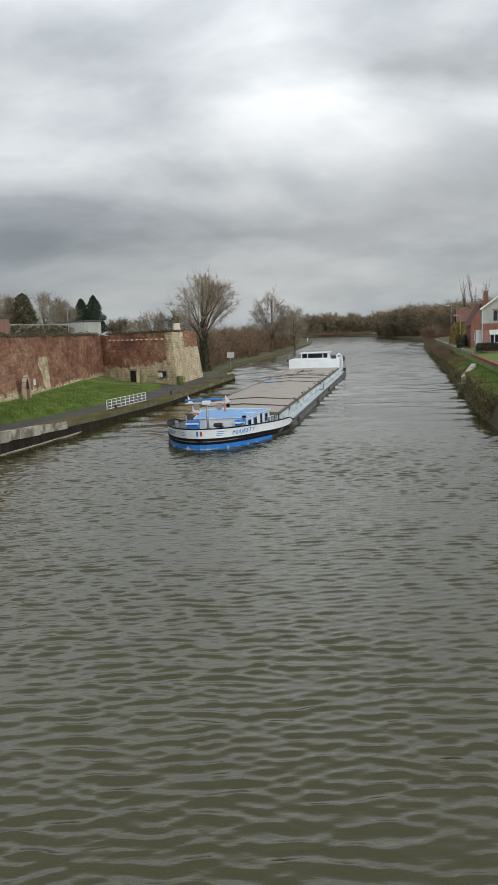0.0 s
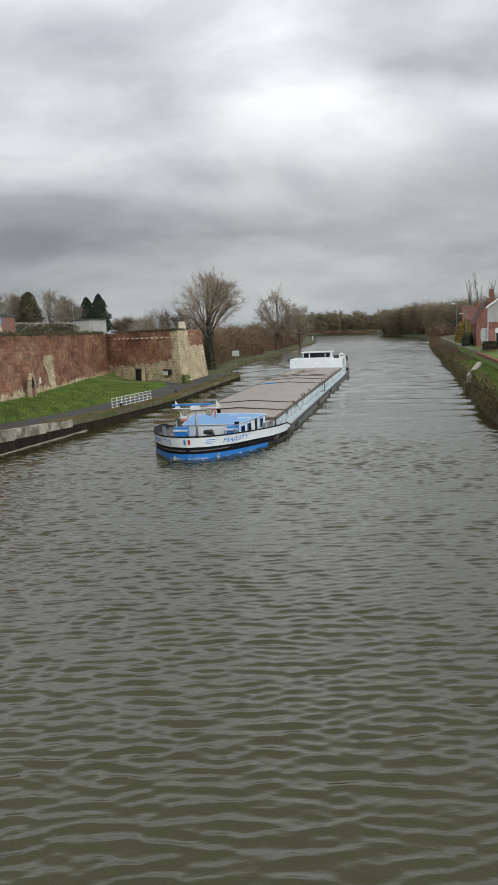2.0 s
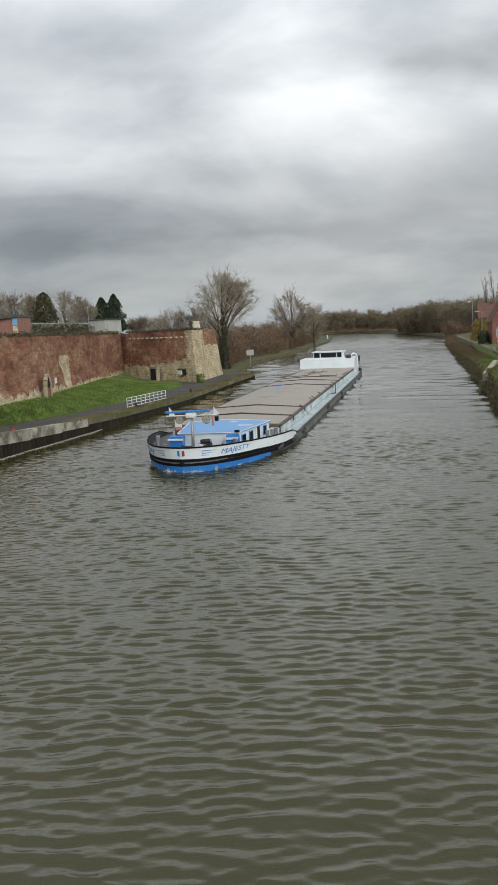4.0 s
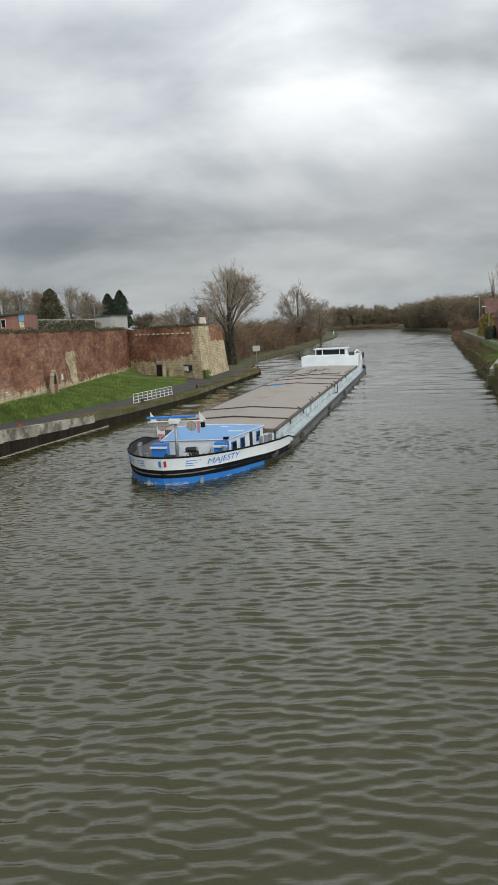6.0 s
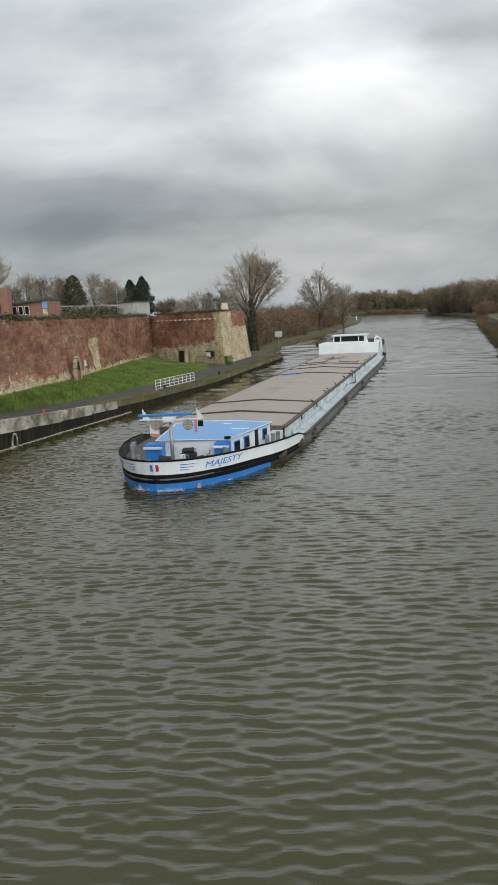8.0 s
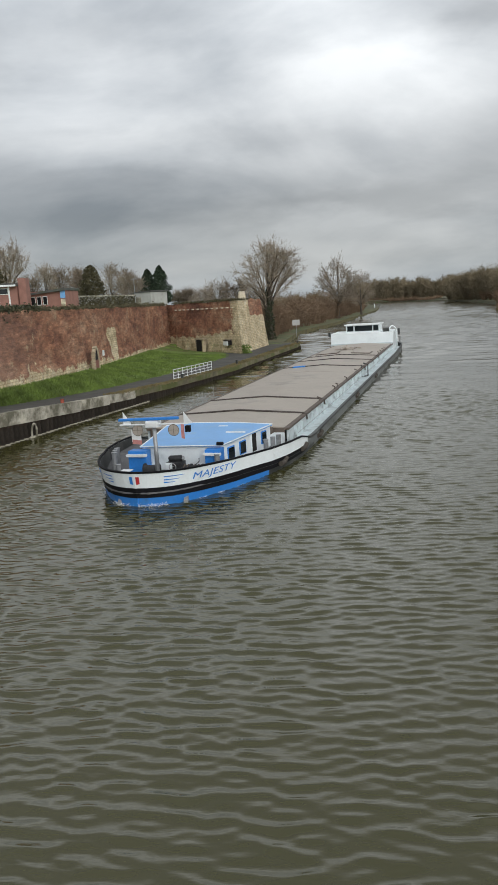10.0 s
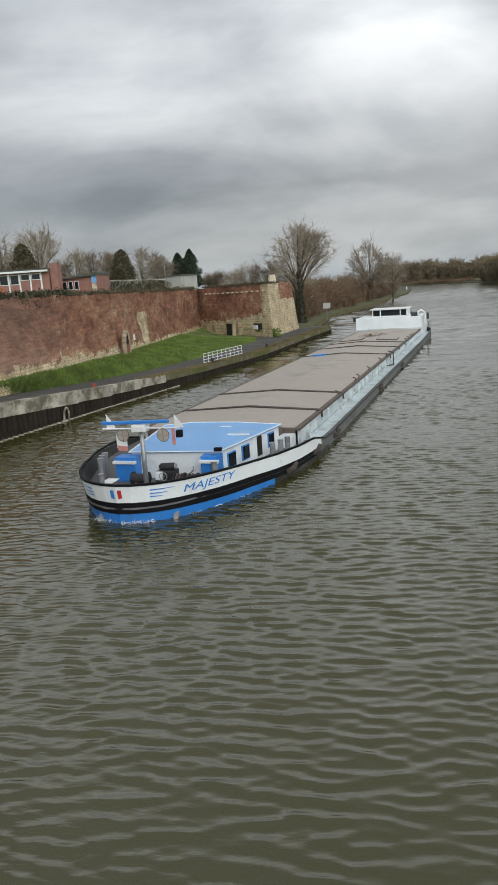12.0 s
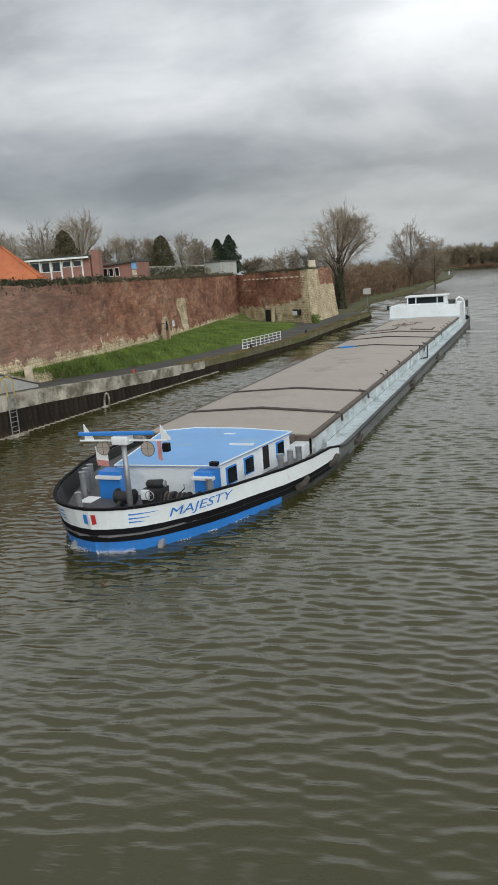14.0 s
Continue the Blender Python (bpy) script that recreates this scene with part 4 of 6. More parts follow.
    joints = [9.6, 14.2, 20.2, 26.0, 31.6, 37.0, 42.5, 49.5, 54.7, 60.5, 67.0, 74.0]
    for y0, y1 in zip(joints, joints[1:]):
        sag = 0.012 * math.sin(y0 * 3.1)
        pts = [(-3.9, 1.40), (-3.86, 1.45), (0.0, 1.66 + sag), (3.86, 1.45), (3.9, 1.40)]
        verts = [(x, y, z) for y in (y0 + 0.01, y1 - 0.01) for x, z in pts]
        faces = [(0, 1, 2, 3, 4)[::-1], (5, 6, 7, 8, 9), (0, 5, 6, 1)[::-1], (1, 6, 7, 2)[::-1], (2, 7, 8, 3)[::-1], (3, 8, 9, 4)[::-1], (0, 4, 9, 5)[::-1]]
        pydata("hatch_cover", verts, faces, M_TARP, root, "beige tarpaulin hatch cover")
    for y in (14.2, 20.2, 42.5, 49.5, 54.7):
        bm = bmesh.new()
        add_tube(bm, [(-3.95, y, 1.47), (0, y, 1.71), (3.95, y, 1.47), (4.16, y, 1.40), (4.18, y, 1.08)], 0.055, 6)
        part("hatch_bar", bm, M_BEAM, root, "dark hatch holding bar")
        bm = bmesh.new()
        add_tube(bm, [(-3.95, y + 0.3, 1.46), (0, y + 0.3, 1.69), (3.95, y + 0.3, 1.46)], 0.03, 6)
        part("hatch_bar", bm, M_BEAM, root, "dark hatch holding bar")
    part("cloth", prism([(-2.9, 42.1), (-1.7, 42.1), (-1.7, 42.7), (-2.9, 42.7)], [1.50, 1.57, 1.57, 1.50], [1.64, 1.70, 1.68, 1.62], 0.03), M_BLUE, root, "crumpled blue cloth")
    for x, y, w, l in ((1.9, 58.2, 1.1, 1.3), (-2.2, 58.6, 1.3, 1.2)):
        part("hatch_lid", prism([(x - w, y - l), (x + w, y - l), (x + w, y + l), (x - w, y + l)], [1.66 - 0.054 * abs(x - w) - 0.02, 1.66 - 0.054 * abs(x + w) - 0.02] + [1.66 - 0.054 * abs(x + w) - 0.02, 1.66 - 0.054 * abs(x - w) - 0.02], [1.66 - 0.054 * abs(x - w) + 0.09, 1.66 - 0.054 * abs(x + w) + 0.09] + [1.66 - 0.054 * abs(x + w) + 0.09, 1.66 - 0.054 * abs(x - w) + 0.09], 0.02), M_RIM, root, "brown hatch lid")
        part("lid_top", prism([(x - w + 0.1, y - l + 0.15), (x + w - 0.1, y - l + 0.15), (x + w - 0.1, y + l - 0.15), (x - w + 0.1, y + l - 0.15)], 1.55, [1.66 - 0.054 * abs(x - w) + 0.11, 1.66 - 0.054 * abs(x + w) + 0.11] + [1.66 - 0.054 * abs(x + w) + 0.11, 1.66 - 0.054 * abs(x - w) + 0.11]), M_TARP, root)
    rng = random.Random(4)
    heap = bmesh.new()
    for k in range(14):
        c = Vector((-0.6 + rng.uniform(-0.9, 0.9), 63.0 + rng.uniform(-1.5, 1.5), 1.72))
        add_tube(heap, [c, c + Vector((rng.uniform(-0.5, 0.5), rng.uniform(-0.5, 0.5), rng.uniform(0.05, 0.35))), c + Vector((rng.uniform(-0.8, 0.8), rng.uniform(-0.8, 0.8), 0.0))], 0.09, 6)
    part("rope_heap", heap, M_TARP, root, "heap of pale rope on the hatch")
    # hatch crane gantry posts on the side deck, and small clips on the rim
    post = bmesh.new()
    add_tube(post, [(4.05, 40.8, 0.9), (4.05, 40.8, 1.75)], 0.05, 6)
    add_tube(post, [(4.55, 41.6, 0.6), (4.55, 41.6, 1.7), (4.05, 42.4, 1.75)], 0.06, 6)
    add_tube(post, [(4.55, 41.6, 0.62), (4.1, 40.8, 0.62)], 0.06, 6)
    part("stanchion_frame", post, M_TAR, root, "dark steel stanchion frame")
    for y in (19.5, 25.5, 27.0, 31.5, 37.5, 57.0, 59.5, 62.0, 64.5):
        part("rim_clip", tube([(3.95, y, 1.4), (4.0, y + 0.05, 1.62), (3.8, y + 0.2, 1.66)], 0.045, 6), M_RIM, root)
    # after house and wheelhouse
    part("after_house", box(-4.7, 4.05, 75.6, 82.5, 0.5, 3.0, 0.06), M_HULLWHITE, root, "white after house")
    part("house_skirt", box(-4.74, 4.09, 75.5, 75.62, 1.35, 1.55, 0.02), M_COAMING, root)
    wheel = part("wheelhouse", box(-2.75, 2.0, 77.6, 81.0, 2.95, 3.98, 0.05), M_HULLWHITE, root, "white wheelhouse with dark windows")
    part("wheelhouse_roof", box(-3.0, 2.25, 77.3, 81.3, 3.98, 4.12, 0.05), M_WHITE, wheel, "white wheelhouse roof")
    for x0, x1 in ((-2.6, -1.7), (-1.55, 1.0), (1.12, 1.85)):
        part("wheelhouse_window", box(x0, x1, 77.54, 77.7, 3.16, 3.92, 0.03), M_GLASS, wheel, "dark wheelhouse window")
    bm = bmesh.new()
    add_tube(bm, [(3.5, 76.0, 2.9), (3.6, 76.0, 3.55), (3.9, 76.2, 3.8), (4.3, 76.6, 3.5), (4.45, 77.0, 2.8), (4.5, 77.0, 0.9)], 0.12, 8)
    part("davit", bm, M_HULLWHITE, root, "white curved boat davit", smooth=True)
    part("locker", box(2.6, 3.5, 76.2, 77.4, 3.0, 3.55, 0.05), M_TAR, root, "dark deck locker")
    part("lamp_box", box(-5.1, -4.75, 75.8, 76.2, 2.6, 3.2, 0.05), M_TAR, root, "dark side lamp box")
    part("lamp_box", box(4.5, 4.8, 78.0, 78.6, 2.4, 3.3, 0.05), M_TAR, root, "dark side lamp box")
    bm = bmesh.new()
    for y in (79.5, 81.0, 82.5, 84.0):
        w = along(HALF, y) - 0.1
        add_tube(bm, [(w, y, 0.9), (w, y, 1.9)], 0.03, 6)
    add_tube(bm, [(along(HALF, y) - 0.1, y, 1.9) for y in (79.5, 81.0, 82.5, 84.0)], 0.03, 6)
    part("stern_rail", bm, M_TAR, root, "dark stern rail")
    foam_rng = random.Random(9)
    verts, faces = [], []
    for k in range(1500):
        side = 1 if foam_rng.random() < 0.6 else -1
        y = -1.08 + (0.7 * foam_rng.random() ** 1.5 if foam_rng.random() < 0.55 else foam_rng.gauss(2.6, 0.7))
        if noise.noise((y * 2.3, side * 4.0, 0.5)) < -0.05:
            continue
        c = hull_point(side, y, 0.0, 0.03 + abs(foam_rng.gauss(0, 0.10 if y < 0 else 0.05)))
        c.z = 0.015 + abs(foam_rng.gauss(0, 0.05 if y < 0 else 0.02))
        s = foam_rng.uniform(0.005, 0.012)
        o = len(verts)
        verts += [c + Vector((s, 0, 0)), c + Vector((-s * 0.6, s * 2.4, 0)), c + Vector((-s * 0.6, -s * 2.4, 0)), c + Vector((0, 0, s))]
        faces += [(o, o + 1, o + 3), (o + 1, o + 2, o + 3), (o + 2, o, o + 3), (o, o + 2, o + 1)]
    tagged(pydata("bow_foam", verts, faces, M_WHITE, root, "white foam at the stem"), kind="stuff")
    name_on_bow(root)
    return root


def hull_point(side, y, z, proud=0.012):
    """A point on the bulwark's outside."""
    w = along(HALF, y)
    rake = along([(-1.1, 1.0), (4, 0.7), (9, 0.15), (12, 0.0)], y)
    flare = rake * 0.17 * (z - 1.3)
    ww = w + proud + flare * 0.8
    yy = y - (flare + proud) * (1.0 if y < 0.5 else max(0.0, (4 - y) / 3.5) if y < 4 else 0.0)
    return Vector((side * ww, yy, z))


def on_hull(bm, side, y_start, z_mid):
    """Bend a flat drawing (x along, y up) on to the bow plating, x running aft from y_start."""
    ys = np.linspace(-1.05, 9, 300)
    base = [hull_point(side, y, z_mid, 0) for y in ys]
    arc = np.concatenate([[0], np.cumsum([(b - a).length for a, b in zip(base, base[1:])])])
    s0 = float(np.interp(y_start, ys, arc))
    for v in bm.verts:
        y = float(np.interp(s0 + v.co.x, arc, ys))
        v.co = hull_point(side, y, z_mid + v.co.y, 0.004 + 0.012 + v.co.z)


def name_on_bow(root):
    for side in (1, -1):
        curve = bpy.data.curves.new("lettering", "FONT")
        curve.body, curve.size, curve.extrude, curve.shear = "MAJESTY", 0.42, 0.002, 0.25
        curve.resolution_u = 3
        ob = bpy.data.objects.new("lettering", curve)
        scene.collection.objects.link(ob)
        deps = bpy.context.evaluated_depsgraph_get()
        me = bpy.data.meshes.new_from_object(ob.evaluated_get(deps))
        bpy.data.objects.remove(ob)
        bm = bmesh.new(); bm.from_mesh(me)
        bmesh.ops.subdivide_edges(bm, edges=[e for e in bm.edges if e.calc_length() > 0.12], cuts=2)
        wide = max(v.co.x for v in bm.verts)
        k = 2.6 / wide
        for v in bm.verts:
            x = v.co.x * k
            v.co.x = x if side > 0 else 2.6 - x
            v.co.y = v.co.y * 1.0 - 0.16
        on_hull(bm, side, 0.12, 1.10)
        part("name_lettering", bm, M_BLUE, root, "blue ship's name lettering")
        for row, (z, s1) in enumerate(((1.24, 0.95), (1.10, 0.72), (0.98, 0.5))):
            bm = bmesh.new()
            n = 8
            lo = [bm.verts.new((s1 * i / n, z - 1.1 + (0.0 if i < n else 0.015) , 0)) for i in range(n + 1)]
            hi = [bm.verts.new((s1 * i / n, z - 1.1 + 0.035 * (1 - i / n) + 0.016, 0)) for i in range(n + 1)]
            for i in range(n):
                bm.faces.new((lo[i], lo[i + 1], hi[i + 1], hi[i]))
            on_hull(bm, side, -0.72, 1.1)
            part("bow_stripe", bm, M_BLUE, root, "blue painted stripe")
    for x0, x1, mtl in ((-0.22, -0.075, M_BLUE), (0.075, 0.22, M_RED)):
        bm = bmesh.new()
        n = 4
        for i in range(n):
            u0, u1 = x0 + (x1 - x0) * i / n, x0 + (x1 - x0) * (i + 1) / n
            quad = []
            for u, z in ((u0, 0.96 + 0.3 * abs(u0)), (u1, 0.96 + 0.3 * abs(u1)), (u1, 1.33), (u0, 1.33)):
                y = float(np.interp(abs(u), [0, 0.55], [-1.1, -1.0]))
                p = hull_point(1 if u > 0 else -1, y, z, 0.03)
                p.x = u
                quad.append(bm.verts.new(p))
            bm.faces.new(quad)
        part("bow_emblem", bm, mtl, root, "painted bow emblem stripe")


BARGE = barge()


# ---- trees ----
M_TWIGPALE = mat("pale_twigs", (0.27, 0.225, 0.17), 0.95, vary=0.25, scale=0.3, fine=2, bump=0, rand=0.15)
M_TWIGRED = mat("reddish_twigs", (0.17, 0.115, 0.072), 0.95, vary=0.35, scale=0.12, fine=1.5, bump=0, rand=0.25)
M_TWIGOLIVE = mat("olive_twigs", (0.19, 0.155, 0.098), 0.95, vary=0.45, scale=0.06, fine=0.8, bump=0)
M_IVY = mat("ivy_leaves", (0.035, 0.042, 0.018), 0.7, vary=0.45, scale=1.0, fine=6, bump=0)
M_FIR = mat("fir_needles", (0.026, 0.043, 0.022), 0.85, vary=0.4, scale=0.8, fine=5, bump=0)
M_OLIVEFIR = mat("olive_needles", (0.082, 0.072, 0.036), 0.85, vary=0.4, scale=0.8, fine=5, bump=0)
M_LEAFYELLOW = mat("yellow_leaves", (0.22, 0.17, 0.03), 0.8, vary=0.4, scale=1.5, fine=6, bump=0)
M_HEDGE = mat("hedge_leaves", (0.030, 0.036, 0.018), 0.85, vary=0.4, scale=1.5, fine=6, bump=0)
M_DEADGRASS = mat("dead_grass_blades", (0.165, 0.135, 0.062), 0.95, vary=0.4, scale=0.5, fine=4, bump=0)
M_GREENBLADE = mat("grass_blades", (0.13, 0.19, 0.036), 0.9, vary=0.45, scale=0.5, fine=4, bump=0)


def bars(segments, sides=3):
    """Vertices and faces of tapered bars; a segment is (start, end, start radius, end radius)."""
    a = np.array([s[0] for s in segments], float); b = np.array([s[1] for s in segments], float)
    ra = np.array([s[2] for s in segments])[:, None]; rb = np.array([s[3] for s in segments])[:, None]
    d = b - a
    d /= np.maximum(np.linalg.norm(d, axis=1, keepdims=True), 1e-6)
    ref = np.where(np.abs(d[:, 2:3]) < 0.9, np.array([[0, 0, 1.0]]), np.array([[1.0, 0, 0]]))
    u = np.cross(d, ref); u /= np.linalg.norm(u, axis=1, keepdims=True)
    v = np.cross(d, u)
    rings = []
    for p, r in ((a, ra), (b, rb)):
        for k in range(sides):
            t = 2 * math.pi * k / sides
            rings.append(p + r * (u * math.cos(t) + v * math.sin(t)))
    verts = np.stack(rings, 1).reshape(-1, 3)
    faces = []
    for i in range(len(segments)):
        o = i * 2 * sides
        for k in range(sides):
            j = (k + 1) % sides
            faces.append((o + k, o + j, o + sides + j, o + sides + k))
    return verts, faces


def grow(rng, start, way, length, radius, level, depth, out, opts):
    """Branch on branch: a bent limb in three pieces, then its children."""
    p, w = Vector(start), Vector(way).normalized()
    pieces = 3 if level < depth else 2
    spots = []
    for k in range(pieces):
        w = (w + Vector((rng.gauss(0, 1), rng.gauss(0, 1), rng.gauss(0, 0.6))) * opts["wander"] + Vector((0, 0, opts["lift"])) * (0.1 + 0.05 * level)).normalized()
        q = p + w * length / pieces
        r0, r1 = radius * (1 - 0.28 * k / pieces * 1.6), radius * (1 - 0.28 * (k + 1) / pieces * 1.6)
        out[min(level, 9)].append((p, q, max(r0, opts["thin"]), max(r1, opts["thin"])))
        spots.append((q, w, r1))
        p = q
    if level >= depth:
        return
    for k in range(opts["kids"][level]):
        q, w0, r1 = spots[min(len(spots) - 1, int(rng.random() * len(spots) + (0.6 if level == 0 else 0.25)))]
        side = Vector((rng.gauss(0, 1), rng.gauss(0, 1), rng.gauss(0, 0.5)))
        side = (side - side.project(w0)).normalized()
        a = rng.uniform(*opts["angle"])
        grow(rng, q, w0 * math.cos(a) + side * math.sin(a), length * rng.uniform(*opts["shrink"]), max(r1 * rng.uniform(0.5, 0.7), opts["thin"]), level + 1, depth, out, opts)


def tree_data(seed, height, trunk, radius, kids=(6, 5, 5, 5), angle=(0.35, 0.85), shrink=(0.55, 0.8), lift=0.5, wander=0.13, thin=0.016, lean=(0, 0), cut=2):
    rng = random.Random(seed)
    out = {k: [] for k in range(10)}
    opts = dict(kids=kids, angle=angle, shrink=shrink, lift=lift, wander=wander, thin=thin)
    grow(rng, (0, 0, -0.3), (lean[0], lean[1], 1), trunk, radius, 0, len(kids), out, opts)
    wood = [s for k in range(0, cut) for s in out[k]]
    twigs = [s for k in range(cut, 10) for s in out[k]]
    tall = max(max(s[1].z for s in twigs), 0.1)
    f = height / tall
    fit = lambda segs: [(s[0] * f, s[1] * f, max(s[2] * f, thin), max(s[3] * f, thin * 0.8)) for s in segs]
    return fit(wood), fit(twigs)


def bare_tree(name, at, label, seed, height, material=M_TWIG, group="", turn=0.0, wide=1.0, **kw):
    wood, twigs = tree_data(seed, height, kw.pop("trunk", height * 0.34), kw.pop("radius", height * 0.022), **kw)
    root = empty(name, label, "tree", group)
    v, f = bars(wood, 6); v[:, :2] *= wide
    pydata("trunk", v, f, M_BARK, root, smooth=True)
    v, f = bars(twigs, 3); v[:, :2] *= wide
    pydata("crown", v, f, material, root, "bare leafless twigs")
    root.matrix_basis = pose(*at, 0, 0, turn)
    return root


def curve_points(a, b, bulge, count):
    """A limb bent through a control point."""
    return [a * (1 - t) ** 2 + bulge * 2 * t * (1 - t) + b * t * t for t in (k / count for k in range(count + 1))]


def crowned_tree(name, at, label, seed, height, width, fork, material=M_TWIG, group="", limbs=9, boughs=20, sprays=12, radius=0.4, thin=0.02, centre=0.62, upright=0.5, spray=1.3, ragged=0.22, turn=0.0):
    """A bare tree whose boughs fan out from a fork to fill a rounded, lobed crown."""
    rng = random.Random(seed)
    half = Vector((width / 2, width / 2, height * (1 - centre)))
    mid = Vector((0, 0, height * centre))
    low = height * centre - fork * 0.9

    def shell(d, fill):
        lobes = 1 + ragged * 1.6 * noise.noise((d.x * 2.1 + seed, d.y * 2.1, d.z * 2.1)) + rng.uniform(-ragged, ragged) * 0.15
        up = half.z if d.z > 0 else low
        return mid + Vector((d.x * half.x, d.y * half.y, d.z * up)) * lobes * fill

    def way():
        while True:
            d = Vector((rng.gauss(0, 1), rng.gauss(0, 1), rng.gauss(0.35, 0.8))).normalized()
            if d.z > -0.75:
                return d

    wood, twigs = [], []

    def limb(points, r0, r1, store):
        n = len(points) - 1
        for k in range(n):
            store.append((points[k], points[k + 1], max(thin, r0 + (r1 - r0) * k / n), max(thin, r0 + (r1 - r0) * (k + 1) / n)))

    base = Vector((0, 0, -0.4))
    head = Vector((rng.gauss(0, 0.15), rng.gauss(0, 0.15), fork))
    limb(curve_points(base, head, Vector((rng.gauss(0, 0.2), 0, fork * 0.5)), 5), radius * 1.25, radius * 0.85, wood)
    for i in range(limbs):
        d = way() if i else Vector((0.05, 0, 1)).normalized()
        a = head + Vector((0, 0, rng.uniform(-0.3, 0.25) * fork))
        b = shell(d, 0.72)
        knee = a.lerp(b, 0.45) + Vector((-d.x * 0.3, -d.y * 0.3, upright)) * height * 0.12 + Vector((rng.gauss(0, 0.2), rng.gauss(0, 0.2), 0))
        line = curve_points(a, b, knee, 7)
        limb(line, radius * rng.uniform(0.45, 0.65), radius * 0.12, wood)
        for j in range(boughs):
            k = min(7, 1 + int(6.4 * rng.random() ** 0.8))
            d2 = (d + Vector((rng.gauss(0, 0.45), rng.gauss(0, 0.45), rng.gauss(0.08, 0.45)))).normalized()
            e = shell(d2, rng.uniform(0.60, 0.93))
            if (e - line[k]).length > 0.55 * height:
                e = line[k].lerp(e, 0.6)
            bend = line[k].lerp(e, 0.5) + Vector((rng.gauss(0, 0.07), rng.gauss(0, 0.07), rng.uniform(0.02, 0.12))) * height * 0.6
            bough = curve_points(line[k], e, bend, 5)
            limb(bough, radius * 0.11, thin * 1.2, twigs)
            for q in range(sprays):
                m = min(5, 2 + int(4 * rng.random() ** 0.6))
                p = bough[m]
                out = (p - mid).normalized() * 0.3 + Vector((rng.gauss(0, 0.55), rng.gauss(0, 0.55), rng.gauss(0.15, 0.5))) + (bough[m] - bough[m - 1]).normalized() * 0.35
                tip = p + out * spray * rng.uniform(0.35, 1.0)
                twigs.append((p, tip, thin, thin * 0.75))
                if q % 2:
                    mid_twig = p.lerp(tip, 0.55)
                    twigs.append((mid_twig, mid_twig + (out + Vector((rng.gauss(0, 0.6), rng.gauss(0, 0.6), 0.2))) * spray * 0.4, thin * 0.8, thin * 0.5))
    root = empty(name, label, "tree", group)
    pydata("trunk", *bars(wood, 7), M_BARK, root, smooth=True)
    pydata("crown", *bars(twigs, 3), material, root, "bare leafless twigs")
    root.matrix_basis = pose(*at, 0, 0, turn)
    return root


def leaves(count, size, shape, seed):
    """Loose small leaf blades filling a shape(rng) -> point."""
    rng = random.Random(seed)
    verts, faces = [], []
    for k in range(count):
        p = Vector(shape(rng))
        u = Vector((rng.gauss(0, 1), rng.gauss(0, 1), rng.gauss(0, 1))).normalized()
        w = u.cross(Vector((rng.gauss(0, 1), rng.gauss(0, 1), rng.gauss(0, 1)))).normalized()
        s = size * rng.uniform(0.6, 1.3)
        o = len(verts)
        verts += [p - u * s, p + w * s * 0.5, p + u * s, p - w * s * 0.5]
        faces += [(o, o + 1, o + 2), (o, o + 2, o + 3)]
    return verts, faces


def conifer(name, at, label, seed, height, half, material=M_FIR, count=5200, fat=0.75):
    rng = random.Random(seed)

    def inside(r):
        z = r.random() ** 1.25
        a, q = r.uniform(0, 2 * math.pi), r.random() ** 0.35
        lumps = 0.82 + 0.55 * noise.noise((z * 9, 1.6 * math.cos(a) + at[0], 1.6 * math.sin(a))) + 0.15 * r.random()
        w = half * lumps * (1 - z) ** fat * (0.55 + 0.45 * min(1, z * 6))
        return (w * q * math.cos(a), w * q * math.sin(a), 0.15 * height + z * height * 0.85 - 0.25 * q * w)

    root = empty(name, label, "tree")
    pydata("trunk", *bars([(Vector((0, 0, -0.3)), Vector((0, 0, height * 0.9)), height * 0.02, 0.02)], 7), M_BARK, root)
    v, f = leaves(count, 0.22, inside, seed)
    pydata("crown", v, f, material, root, "dense dark evergreen needles")
    root.matrix_basis = pose(*at)
    return root


def polar(az, d, z):
    return (d * math.sin(radians(az)), d * math.cos(radians(az)), z)


# the tall willow beyond the bastion, its lower trunk wrapped in ivy
willow = crowned_tree("willow_tree", polar(-3.25, 138, 0.9), "tall bare willow with ivy on its trunk beside the towpath", 11, 18.6, 12.8, 6.0, M_TWIGPALE,
                      limbs=14, boughs=18, sprays=24, radius=0.48, thin=0.015, centre=0.66, upright=0.7, spray=1.2, ragged=0.2)
v, f = leaves(2400, 0.2, lambda r: (lambda z, a, q: ((0.30 + 0.40 * (1 - z / 11.5) + 0.35 * noise.noise((z * 0.8, a, 0))) * q * math.cos(a) * (1.5 if z < 9 else 1.0), (0.30 + 0.40 * (1 - z / 11.5)) * q * math.sin(a) * 1.5, z))(r.uniform(0, 9.5), r.uniform(0, 6.28), r.random() ** 0.4), 5)
pydata("ivy", v, f, M_IVY, willow, "dark ivy round the trunk")
crowned_tree("lone_tree", polar(2.1, 258, 0.8), "bare spreading tree among the canal side shrubs", 23, 21.0, 17.0, 4.5, M_TWIGPALE, limbs=13, boughs=16, sprays=19, radius=0.5, thin=0.028, centre=0.52, upright=0.9, spray=1.8)
crowned_tree("lone_tree", polar(3.9, 300, 0.8), "bare slender tree among the canal side shrubs", 29, 16.0, 12.0, 4.0, M_TWIGPALE, limbs=9, boughs=12, sprays=16, radius=0.4, thin=0.032, centre=0.5, upright=1.0, spray=1.8, ragged=0.35)
